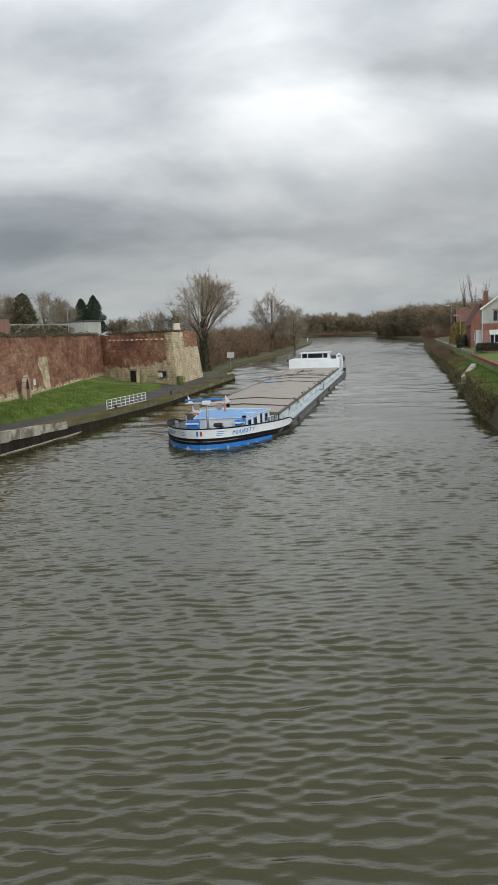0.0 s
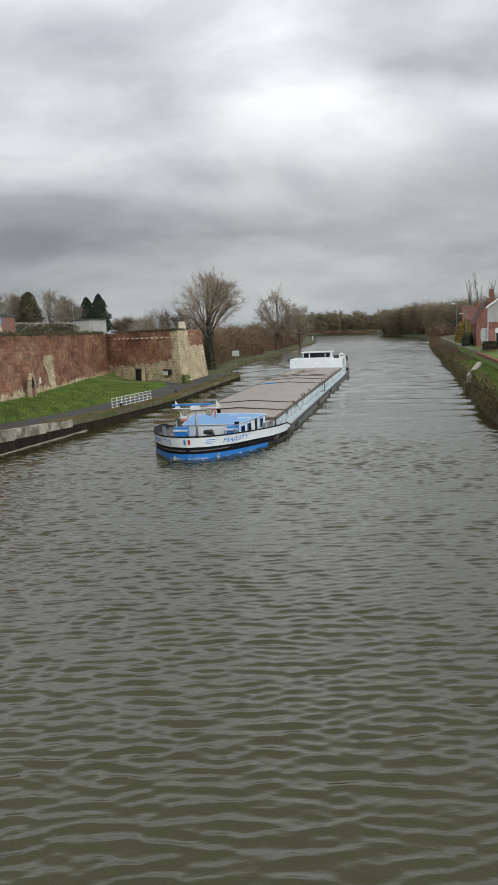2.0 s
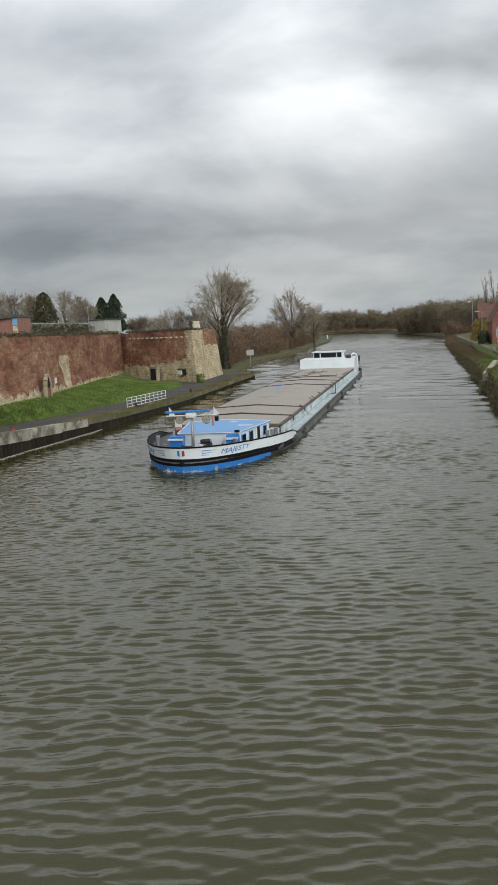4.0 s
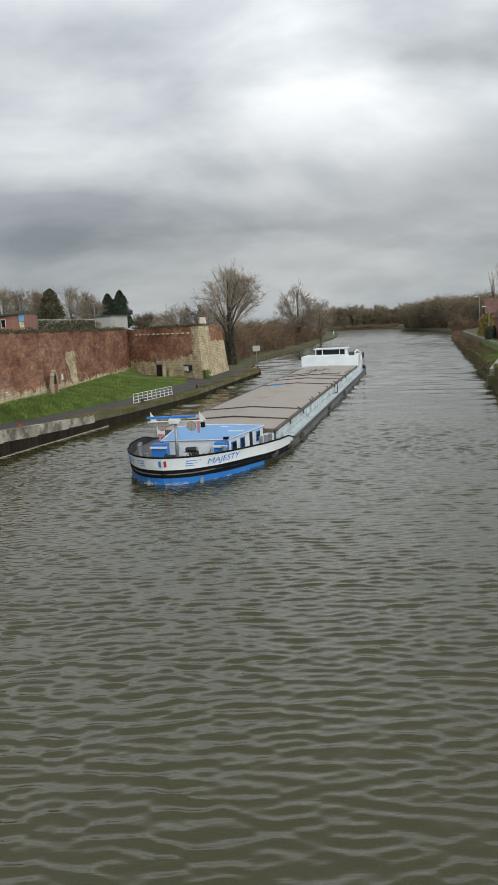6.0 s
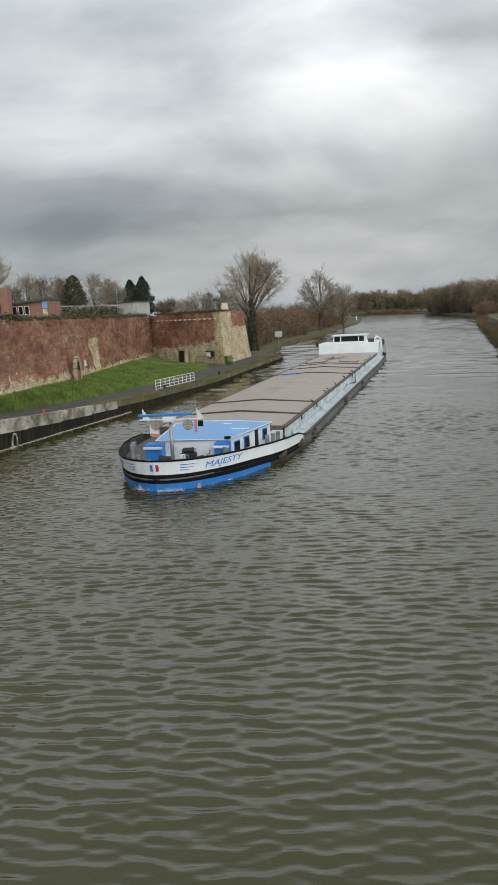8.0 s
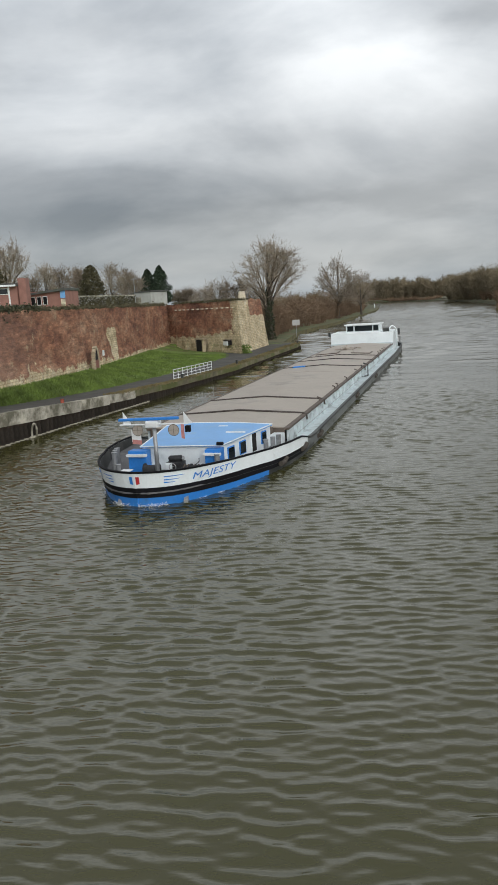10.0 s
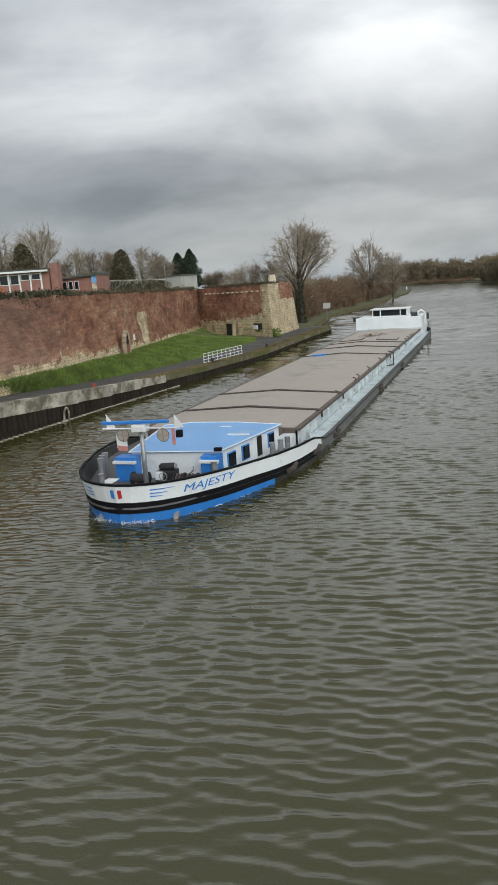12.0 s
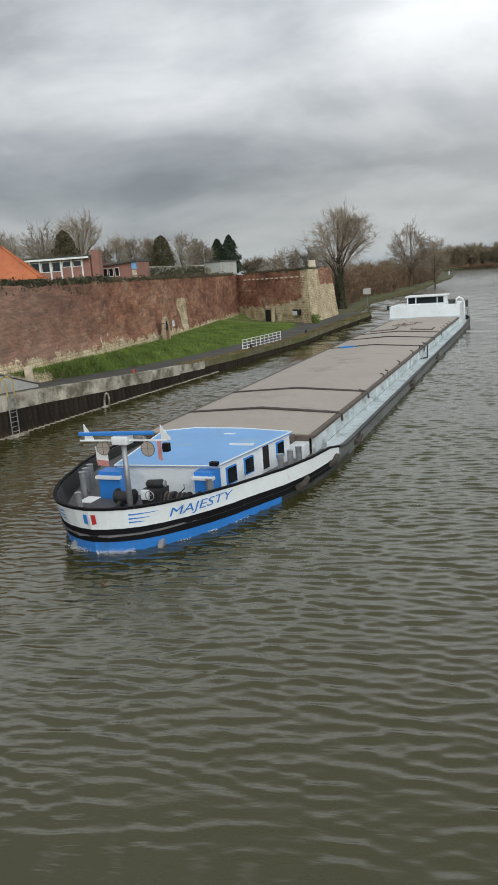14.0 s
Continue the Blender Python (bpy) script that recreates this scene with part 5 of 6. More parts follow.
crowned_tree("pale_tree", polar(-6.9, 150, 2.0), "pale bare bushy tree behind the rampart", 31, 11.9, 9.0, 2.5, M_TWIGPALE, limbs=11, boughs=13, sprays=18, radius=0.25, centre=0.5, upright=0.9, spray=1.1, ragged=0.3)
crowned_tree("pale_tree", polar(-8.2, 158, 2.0), "low pale bare bush behind the rampart", 33, 10.0, 8.0, 2.0, M_TWIGPALE, limbs=10, boughs=12, sprays=16, radius=0.2, centre=0.45, upright=0.9, spray=1.1, ragged=0.3)
crowned_tree("pale_tree", polar(-5.4, 150, 2.0), "low pale bare bush behind the rampart", 35, 11.0, 7.0, 2.0, M_TWIG, limbs=10, boughs=12, sprays=16, radius=0.2, centre=0.5, upright=0.9, spray=1.1, ragged=0.3)
# behind the rampart
conifer("fir_tree", polar(-11.6, 168, 8.2), "dark green pointed fir above the rampart", 3, 9.3, 3.3, count=7000, fat=0.58)
conifer("fir_tree", polar(-12.55, 170, 8.2), "dark green fir with a broken outline above the rampart", 4, 8.7, 3.4, count=7000, fat=0.55)
conifer("brown_conifer", polar(-16.8, 150, 8.2), "olive brown conifer among bare trees", 5, 9.0, 3.4, M_OLIVEFIR, 5600, 0.42)
conifer("brown_conifer", polar(-24.0, 128, 8.2), "olive brown conifer among bare trees", 6, 9.4, 3.4, M_OLIVEFIR, 5600, 0.42)
crowned_tree("ash_tree", polar(-25.6, 142, 8.2), "large bare ash tree behind the houses", 41, 12.2, 10.5, 2.6, M_TWIGPALE, limbs=12, boughs=13, sprays=18, radius=0.35, centre=0.5, upright=0.9, spray=1.3, ragged=0.16)
crowned_tree("ash_tree", polar(-23.0, 140, 8.2), "large bare ash tree behind the houses", 43, 12.8, 11.0, 2.8, M_TWIGPALE, limbs=12, boughs=13, sprays=18, radius=0.35, centre=0.5, upright=0.9, spray=1.3, ragged=0.16)
for k, (az, d, h, w) in enumerate(((-20.2, 160, 10.2, 7), (-19.0, 166, 10.4, 7.5), (-18.0, 170, 10.0, 7), (-17.4, 160, 9.0, 6), (-15.4, 162, 10.2, 7.5), (-14.5, 168, 9.6, 7), (-13.7, 165, 7.6, 6), (-21.2, 158, 8.0, 6), (-10.2, 175, 3.2, 5), (-9.5, 172, 3.6, 5), (-28.6, 120, 9.0, 7), (-30.5, 125, 10.0, 8))):
    crowned_tree("garden_tree", polar(az, d, 8.2), "bare garden tree on the rampart", 50 + k, h, w, h * 0.2, M_TWIG if k % 2 else M_TWIGPALE, "garden trees", limbs=9, boughs=11, sprays=16, radius=0.2, centre=0.5, upright=0.8, spray=1.1, ragged=0.16)
# tall poplars by the right-hand houses
for k, (az, h) in enumerate(((17.2, 21.5), (17.75, 23.0), (18.3, 20.5))):
    bare_tree("poplar", polar(az, 262, 2.5), "tall narrow bare poplar behind the houses", 80 + k, h, M_TWIGPALE, "poplars", kids=(12, 5, 5), angle=(0.12, 0.4), shrink=(0.3, 0.55), lift=1.0, thin=0.045, trunk=16, radius=0.35, wide=0.55)


def slivers(segments, seed):
    """Fine twigs as pointed slivers, one triangle each."""
    a = np.array([q[0] for q in segments], float); b = np.array([q[1] for q in segments], float)
    r = np.array([q[2] for q in segments])[:, None]
    u = np.cross(b - a, np.random.RandomState(seed).normal(size=a.shape))
    u *= r / np.maximum(np.linalg.norm(u, axis=1, keepdims=True), 1e-6)
    return np.stack([a - u, a + u, b], 1).reshape(-1, 3), [(k, k + 1, k + 2) for k in range(0, 3 * len(a), 3)]


def thicket(name, label, spots, seed, thin, material, kind="stuff"):
    """Many domed bushes of bare stems and fine twigs in one mesh: spots are (x, y, z, height, radius)."""
    rng = random.Random(seed)
    segs, fine = [], []
    for x, y, z, h, w in spots:
        for k in range(int(12 + 2.5 * w)):
            a, q = rng.uniform(0, 2 * math.pi), rng.random() ** 0.5 * w
            p = Vector((x + 0.4 * q * math.cos(a), y + 0.4 * q * math.sin(a), z))
            dome = 0.35 + 0.65 * math.sqrt(max(0.0, 1 - (q / w) ** 2))
            tip = Vector((x + q * math.cos(a), y + q * math.sin(a), z + 0.9 * h * dome * rng.uniform(0.72, 1.0)))
            mid = p.lerp(tip, 0.5) + Vector((rng.gauss(0, 0.3), rng.gauss(0, 0.3), 0.1 * h))
            segs += [(p, mid, thin * 1.8, thin * 1.2), (mid, tip, thin * 1.1, thin * 0.35)]
            for j in range(44):
                t = rng.uniform(0.1, 1.0)
                b = p.lerp(mid, t * 2) if t < 0.5 else mid.lerp(tip, t * 2 - 1)
                e = b + Vector((rng.gauss(0, 0.75), rng.gauss(0, 0.75), rng.gauss(0.3, 0.5))) * h * 0.12
                fine.append((b, e, thin * 0.9))
    v1, f1 = bars(segs, 3)
    v2, f2 = slivers(fine, seed)
    o = len(v1)
    ob = pydata(name, np.concatenate([v1, v2]), f1 + [(i + o, j + o, k + o) for i, j, k in f2], material)
    return tagged(ob, label, "bushes", kind=kind)


def row_spots(rng, count, place, h, w):
    out = []
    for k in range(count):
        x, y, z = place(rng, k / max(1, count - 1))
        out.append((x, y, z, rng.uniform(*h), rng.uniform(*w)))
    return out


rng = random.Random(77)


def left_bushes(r, s):
    y = 146 + s * 250 + r.uniform(-5, 5)
    return along(LEFT, y) - r.uniform(3.8, 15) * (1 + 0.7 * s), y, 0.8


thicket("canal_side_thicket", "brown bare thicket along the grassy canal bank", [(x, y, z, h * (0.8 + 0.55 * noise.noise((x * 0.09, y * 0.06, 2.0))), w) for x, y, z, h, w in row_spots(rng, 170, left_bushes, (5.0, 13.0), (2.6, 4.6))], 1, 0.045, M_TWIGRED)
thicket("bank_scrub", "bare brown scrub below the willow", row_spots(rng, 16, lambda r, s: (-7 - r.uniform(0, 12), 143 + 20 * s, 1.0), (4, 7), (2, 3)), 2, 0.035, M_TWIGRED)
thicket("left_wood", "far bare woodland behind the left bank", row_spots(rng, 60, lambda r, s: (along(LEFT, 280 + 250 * s) - r.uniform(25, 70), 280 + 250 * s, 1.0), (9, 14), (4, 6)), 3, 0.08, M_TWIGOLIVE)


def far_wood(r, s):
    az = 3.0 + s * 9.0
    return polar(az, r.uniform(785, 835) - 8 * max(0, az - 8), 1.0)


thicket("far_wood", "distant bare woodland closing the canal bend", row_spots(rng, 130, far_wood, (18, 30), (7, 11)), 4, 0.15, M_TWIGOLIVE)


thicket("far_shore_scrub", "low dark scrub along the far shore of the bend", row_spots(rng, 60, lambda r, s: (34 + 78 * s, along([(34, 786), (74, 772), (98, 706), (112, 650)], 34 + 78 * s) + 3, 0.8), (3, 6), (4, 6)), 14, 0.12, M_TWIGRED)


def right_wood(r, s):
    az = 10.6 + s * 8.9
    d = 560 - 34 * (az - 10.6) + r.uniform(0, 60)
    return polar(az, max(300, d), 1.5)


def right_tall(spots):
    out = []
    for x, y, z, h, w in spots:
        az, d = math.degrees(math.atan2(x, y)), math.hypot(x, y)
        top = along([(10, 0.0265), (11.3, 0.029), (12.6, 0.036), (14.2, 0.0385), (16, 0.039), (18, 0.043), (20, 0.045)], az)
        out.append((x, y, z, (8.1 + top * d - z) * h, w))
    return out


thicket("right_wood", "dense bare woodland rising behind the right bank", right_tall(row_spots(rng, 200, right_wood, (0.72, 1.03), (5, 9))), 5, 0.085, M_TWIGOLIVE)
thicket("right_wood_edge", "brown undergrowth at the wood's edge on the bank", row_spots(rng, 70, lambda r, s: (along(RIGHT, 300 + 260 * s) + r.uniform(2, 12), 300 + 260 * s, 1.4), (5, 9), (3, 5)), 6, 0.09, M_TWIGRED)


def blades(name, label, spots, seed, material, h, spread, lean=0.5, wide=0.03):
    """Tufts of grass as thin upright slivers."""
    rng = random.Random(seed)
    verts, faces = [], []
    for x, y, z in spots:
        for k in range(12):
            a = rng.uniform(0, 2 * math.pi)
            p = Vector((x + rng.gauss(0, spread), y + rng.gauss(0, spread), z))
            t = p + Vector((math.cos(a) * lean * h, math.sin(a) * lean * h, h * rng.uniform(0.5, 1.2)))
            o = len(verts)
            s = Vector((-math.sin(a), math.cos(a), 0)) * wide
            verts += [p - s, p + s, t]
            faces.append((o, o + 1, o + 2))
    ob = pydata(name, verts, faces, material)
    return tagged(ob, label, "grass", kind="stuff")


def grass_spots(count, place, seed):
    r = random.Random(seed)
    return [place(r) for k in range(count)]


def bank_grass(r):
    y = r.uniform(38, 112)
    xl, xw = along(LEFT, y) - along(PATH, y), along(WALL, y) + 0.2
    if y > 104:
        xw = max(xw, -10.2 - 14.0 * (y - 104.6) / 18.4 + 0.6)
        xl = max(xl, xw)
    s = r.random()
    zq, zb = along(QUAY_Z, y), along(WALL_Z, y)
    m = along([(80, 0.62), (108, 0.15)], y)
    z = zq + (zb - zq) * (m * s * 2 if s < 0.5 else m + (1 - m) * (s - 0.5) * 2)
    return xl + (xw - xl) * s, y, z - 0.03


blades("bank_grass", "short green grass on the slope below the rampart", grass_spots(7000, bank_grass, 3), 8, M_GREENBLADE, 0.22, 0.25)
blades("quay_weeds", "weeds and moss tufts along the quay edge", grass_spots(1500, lambda r: (lambda y: (along(LEFT, y) - r.uniform(0.1, 1.0), y, along(QUAY_Z, y)))(r.uniform(57, 123)), 4), 9, M_DEADGRASS, 0.16, 0.2)


def right_profile(u):
    return along([(0.0, 0.0), (0.3, 0.5), (0.7, 0.9), (1.1, 1.0), (3.4, 1.12)], u)


def right_grass(r, y0=58, y1=330, u1=3.3, u0=0.05):
    y = y0 + (y1 - y0) * r.random() ** 1.6
    u = r.uniform(u0, u1)
    return along(RIGHT, y) + u, y, along(RIGHT_Z, y) * right_profile(u)


blades("right_bank_tufts", "rank dead grass hanging over the right bank", grass_spots(4200, lambda r: right_grass(r, u1=1.3), 5), 10, M_DEADGRASS, 0.24, 0.25, 0.9, 0.03)
blades("right_bank_grass", "green grass on top of the right bank", grass_spots(4500, lambda r: right_grass(r, 58, 150, 3.3, 0.85), 6), 11, M_GREENBLADE, 0.16, 0.3, 0.7, 0.03)
thicket("right_bank_brambles", "dark brown brambles over the right bank", row_spots(rng, 60, lambda r, s: (along(RIGHT, 112 + 230 * s) + r.uniform(0.6, 3.2), 112 + 230 * s, along(RIGHT_Z, 112 + 230 * s) * 0.8), (0.9, 2.0), (1.2, 2.4)), 12, 0.035, M_TWIGRED)
# vines hanging over the head of the rampart
def vine(r):
    y = r.uniform(30, 62)
    drop = r.random() ** 2 * (1.0 + 0.7 * noise.noise((y * 0.4, 0, 0)))
    return along(WALL, y) - 0.75 + 0.1 * drop + r.gauss(0, 0.12), y, TOP + 0.55 * (0.6 + 0.5 * noise.noise((y * 0.5, 3, 0))) - drop + r.gauss(0, 0.1)


v, f = leaves(5200, 0.11, vine, 15)
tagged(pydata("rampart_vines", v, f, M_IVY), "dark dead vines along the rampart's head", "vines", kind="stuff")
def capweed(r):
    if r.random() < 0.3:
        s = r.random()
        return -24.2 + 14.0 * s + 0.75 + r.gauss(0, 0.2), 123 - 18.4 * s + 0.6 + r.gauss(0, 0.2), TOP + 0.05 + abs(r.gauss(0, 0.14))
    y = r.uniform(50, 123)
    return along(WALL, y) - 0.75 + r.gauss(0, 0.25), y, TOP - 0.05 + abs(r.gauss(0, 0.2)) * (1 + 0.8 * noise.noise((y * 0.3, 7, 0)))


v, f = leaves(6500, 0.13, capweed, 16)
tagged(pydata("rampart_weeds", v, f, M_OLIVEFIR), "dry weeds on the rampart's head", "weeds", kind="stuff")


# ---- things on and by the rampart ----
def oriented(ob, x, y, z, turn):
    ob.matrix_basis = pose(x, y, z, 0, 0, turn)
    return ob


def openings():
    """Niche, opening and hatch in the rampart; their own x runs along the wall, y into it."""
    face = math.degrees(math.atan2(-18.4, 14.0))
    low = empty("wall_opening", "low dark opening with stone jambs in the rampart foot", "opening")
    # no hollow is cut: a solid near-black block paints the opening's shade
    part("shade_block", box(-0.66, 0.66, -0.18, 0.5, -0.3, 1.15), M_DARK, low, "near-black block painted as inner shade")
    for x in (-0.82, 0.82):
        part("jamb", box(x - 0.12, x + 0.12, -0.16, 0.4, -0.4, 1.16, 0.04), M_JAMB, low)
    part("lintel", box(-1.05, 1.05, -0.2, 0.4, 1.18, 1.38, 0.05), M_JAMB, low, "long pale stone lintel")
    low.matrix_basis = pose(-17.6, 112.85, 1.4, 0, 0, face) @ Matrix.Diagonal((1.25, 1, 1.2, 1))
    hatch = empty("wall_hatch", "walled-up opening with a white board in the rampart", "opening")
    # again a solid block, its black colour standing in for the hatch's shade
    part("shade_block", box(-0.7, 0.7, -0.28, 0.3, 0.0, 0.72), M_DARK, hatch, "near-black block painted as inner shade")
    part("lintel", box(-0.85, 0.85, -0.36, 0.3, 0.72, 0.84, 0.03), M_RIM, hatch)
    part("board", box(-0.6, 0.6, -0.42, -0.3, 0.0, 0.6, 0.02), M_WHITE, hatch, "white board")
    oriented(hatch, -12.55, 107.3, 2.05, face)
    arch = empty("wall_niche", "narrow arched stone niche bricked up in the rampart", "niche")
    ring = [(-0.50, 0.0), (-0.50, 1.35), (-0.40, 1.85), (-0.2, 2.25), (0.0, 2.42), (0.2, 2.25), (0.40, 1.85), (0.50, 1.35), (0.50, 0.0)]
    for (x0, z0), (x1, z1) in zip(ring, ring[1:]):
        steps = max(1, round(math.hypot(x1 - x0, z1 - z0) / 0.42))
        for k in range(steps):
            a = Vector((x0 + (x1 - x0) * k / steps, 0, z0 + (z1 - z0) * k / steps))
            b = Vector((x0 + (x1 - x0) * (k + 1) / steps, 0, z0 + (z1 - z0) * (k + 1) / steps))
            d = (b - a).normalized(); u = Vector((-d.z, 0, d.x))
            c = [a + d * 0.02 + u * 0.11, b - d * 0.02 + u * 0.11, b - d * 0.02 - u * 0.09, a + d * 0.02 - u * 0.09]
            bm = bmesh.new()
            f0 = [bm.verts.new(p + Vector((0, -0.14, 0))) for p in c]; f1 = [bm.verts.new(p + Vector((0, 0.2, 0))) for p in c]
            bm.faces.new(f0); bm.faces.new(f1[::-1])
            for i in range(4):
                bm.faces.new((f0[i], f1[i], f1[(i + 1) % 4], f0[(i + 1) % 4]))
            bmesh.ops.recalc_face_normals(bm, faces=bm.faces)
            part("voussoir", bm, M_JAMB, arch)
    part("infill", box(-0.42, 0.42, -0.09, 0.2, 0.0, 1.1, 0.05), M_BRICK, arch, "brick infill")
    # shade under the arch, painted as a near-black block above the infill
    part("painted_shade", box(-0.40, 0.40, -0.05, 0.2, 0.9, 2.1), M_DARK, arch)
    arch.matrix_basis = pose(-22.12, 72.3, 2.15, 0, 0, 90) @ Matrix.Diagonal((1.45, 1, 1, 1))
    sign = part("notice_board", box(-0.33, 0.33, -0.03, 0.03, -0.30, 0.30, 0.01), M_WHITE)
    tagged(sign, "small white notice board fixed to the rampart", "sign")
    oriented(sign, -22.2, 75.4, 3.75, 90)
    pillar = empty("stone_pillar", "pale stone stump on the bastion's corner", "pillar")
    part("shaft", box(-0.5, 0.5, -0.5, 0.5, -0.6, 1.0, 0.08), M_STONE, pillar)
    part("block", box(-0.42, 0.42, -0.42, 0.42, 1.0, 1.45, 0.1), M_STONE, pillar)
    oriented(pillar, *polar(-5.35, 111.5, TOP - 0.1), 20)


M_BRICK = mat("red_brick", (0.225, 0.098, 0.072), 0.85, vary=0.25, scale=1.0, fine=10, bump=0.2, dirt=(0.20, 0.10, 0.075), dirt_amount=0.4)
M_PINKBRICK = mat("pink_brick", (0.29, 0.145, 0.118), 0.85, vary=0.18, scale=1.0, fine=10, bump=0.15)
M_TILE = mat("roof_tiles", (0.15, 0.074, 0.058), 0.8, vary=0.3, scale=1.2, fine=9, bump=0.3, dirt=(0.12, 0.08, 0.06), dirt_amount=0.35)
M_ORANGETILE = mat("orange_tiles", (0.46, 0.145, 0.06), 0.8, vary=0.22, scale=1.2, fine=9, bump=0.3, dirt=(0.30, 0.10, 0.05), dirt_amount=0.3)
M_FELT = mat("roof_felt", (0.085, 0.085, 0.08), 0.9, vary=0.3, scale=0.8, fine=6, bump=0.2, dirt=(0.06, 0.075, 0.04), dirt_amount=0.4)
M_RENDERED = mat("grey_render", (0.42, 0.42, 0.40), 0.85, vary=0.12, scale=0.8, fine=8, bump=0.1, dirt=(0.30, 0.29, 0.27), dirt_amount=0.3)
M_YELLOW = mat("yellow_paint", (0.48, 0.36, 0.08), 0.5, vary=0.2, bump=0.05)
M_RUSTRED = mat("rusty_red", (0.30, 0.07, 0.04), 0.7, vary=0.3, bump=0.1)


def railing():
    """White steel barrier on the quay: uprights and four rails."""
    root = empty("quay_railing", "white steel railing standing along the quay edge", "railing")
    a, b = Vector((along(LEFT, 69.0) - 0.7, 69.0, along(QUAY_Z, 69.0))), Vector((along(LEFT, 78.6) - 0.7, 78.6, along(QUAY_Z, 78.6)))
    for k in range(10):
        p = a.lerp(b, k / 9)
        part("post", tube([p, p + Vector((0, 0, 1.1))], 0.035, 6), M_WHITE, root)
    for h in (0.2, 0.49, 0.78, 1.07):
        part("rail", tube([a + Vector((0, -0.1, h)), b + Vector((0, 0.1, h))], 0.03, 6), M_WHITE, root)


def bank_sign(at, w, h, z, label, turn=0, material=None):
    root = empty("canal_sign", label, "sign")
    part("post", tube([(0, 0.05, -0.4), (0, 0.05, z + h)], 0.06, 6), M_STEEL, root)
    part("board", box(-w / 2, w / 2, -0.03, 0.03, z, z + h, 0.02), material or M_RENDERED, root)
    root.matrix_basis = pose(*at, 0, 0, turn)


def quay_fittings():
    # ladder with yellow hand loops and a white foot block
    y = 37.6
    x = along(LEFT, y) + 0.12
    z = along(QUAY_Z, y)
    lad = empty("quay_ladder", "steel ladder with faded yellow handrails on the quay wall", "ladder")
    for s in (-0.28, 0.28):
        part("rail", tube([(0, s, -z + 0.15), (0, s, 0.0)], 0.03, 6), M_STEEL, lad)
        part("hand_loop", tube([(0.02, s, -0.1), (0.02, s, 0.85), (-0.4, s, 1.05), (-0.9, s, 0.9), (-0.95, s, 0.0)], 0.035, 8), M_YELLOW, lad, "yellow hand loop")
    for k in range(8):
        part("rung", tube([(0, -0.28, -z + 0.3 + k * 0.28), (0, 0.28, -z + 0.3 + k * 0.28)], 0.02, 6), M_STEEL, lad)
    part("foot_block", box(-0.05, 0.3, -0.75, 0.75, -z - 0.1, -z + 0.14, 0.04), M_CONCRETE, lad, "pale concrete foot block")
    lad.matrix_basis = pose(x, y, z, 0, 0, -15)
    # half-round mooring hoops on the piles
    hoop = empty("mooring_hoop", "white painted mooring hoop on the sheet piles", "mooring ring", "mooring hoops")
    part("hoop", tube([(0, -0.26, -0.75), (0.04, -0.26, -0.2), (0.06, -0.14, 0.06), (0.06, 0.0, 0.14), (0.06, 0.14, 0.06), (0.04, 0.26, -0.2), (0, 0.26, -0.75)], 0.07, 8), M_CONCRETE, hoop)
    part("plate", box(-0.1, 0.02, -0.4, 0.4, -0.85, -0.7, 0.02), M_CONCRETE, hoop)
    spot = lambda y: pose(along(LEFT, y) + 0.06, y, along(QUAY_Z, y) - along([(0, 0.95), (45, 0.85), (57, 0.62)], y) - 0.28, 0, 0, -15)
    hoop.matrix_basis = spot(46.3)
    copy_thing(hoop, spot(29.5))
    # little red posts on the capping
    for y, h in ((50.7, 0.32), (70.5, 0.5), (86.5, 0.55), (122.0, 0.4)):
        ob = part("mooring_post", tube([(0, 0, -0.05), (0, 0, h * 0.85), (0, 0, h)], [0.13, 0.13, 0.17], 10), M_RUSTRED if y < 60 else M_TAR)
        tagged(ob, "small rusty red mooring post on the quay" if y < 60 else "small dark mooring post on the quay", "bollard")
        ob.location = (along(LEFT, y) - 0.5, y, along(QUAY_Z, y))
    # sloping side wall of a ramp that climbs towards the bridge
    pts = [(-24.4, 30.0), (-23.95, 30.0), (-21.75, 42.3), (-22.2, 42.3)]
    ramp = part("ramp_wall", prism(pts, 1.0, [6.2, 6.2, 2.35, 2.35], 0.03), M_RENDERED)
    tagged(ramp, "pale sloping side wall of a ramp by the quay", "wall", kind="structure")
    rail = part("ramp_coping", prism([(-24.5, 30.0), (-23.85, 30.0), (-21.62, 42.4), (-22.3, 42.4)], [6.2, 6.2, 2.35, 2.35], [6.32, 6.32, 2.47, 2.47], 0.02), M_CONCRETE)
    tagged(rail, "dark coping on the ramp wall", "coping", kind="structure")
    block = part("ramp_post", box(-0.2, 0.2, -0.2, 0.2, -0.3, 0.6, 0.04), M_STONE)
    tagged(block, "short pale stone post at the ramp's foot", "post")
    block.location = (-23.0, 43.6, 2.75)


def window(parent, x0, x1, z0, z1, y, bars_at=(), frame_mat=None, deep=0.12):
    """A window in a wall whose outer face is at y (seen from -y)."""
    w = part("window", box(x0, x1, y - 0.05, y + deep, z0, z1, 0.0), frame_mat or M_WHITE, parent, "white window frame")
    xs = [x0] + [x0 + (x1 - x0) * b for b in bars_at] + [x1]
    for a, b in zip(xs, xs[1:]):
        part("pane", box(a + 0.07, b - 0.07, y - 0.058, y - 0.03, z0 + 0.08, z1 - 0.08), M_GLASS, w, "dark pane")
    return w


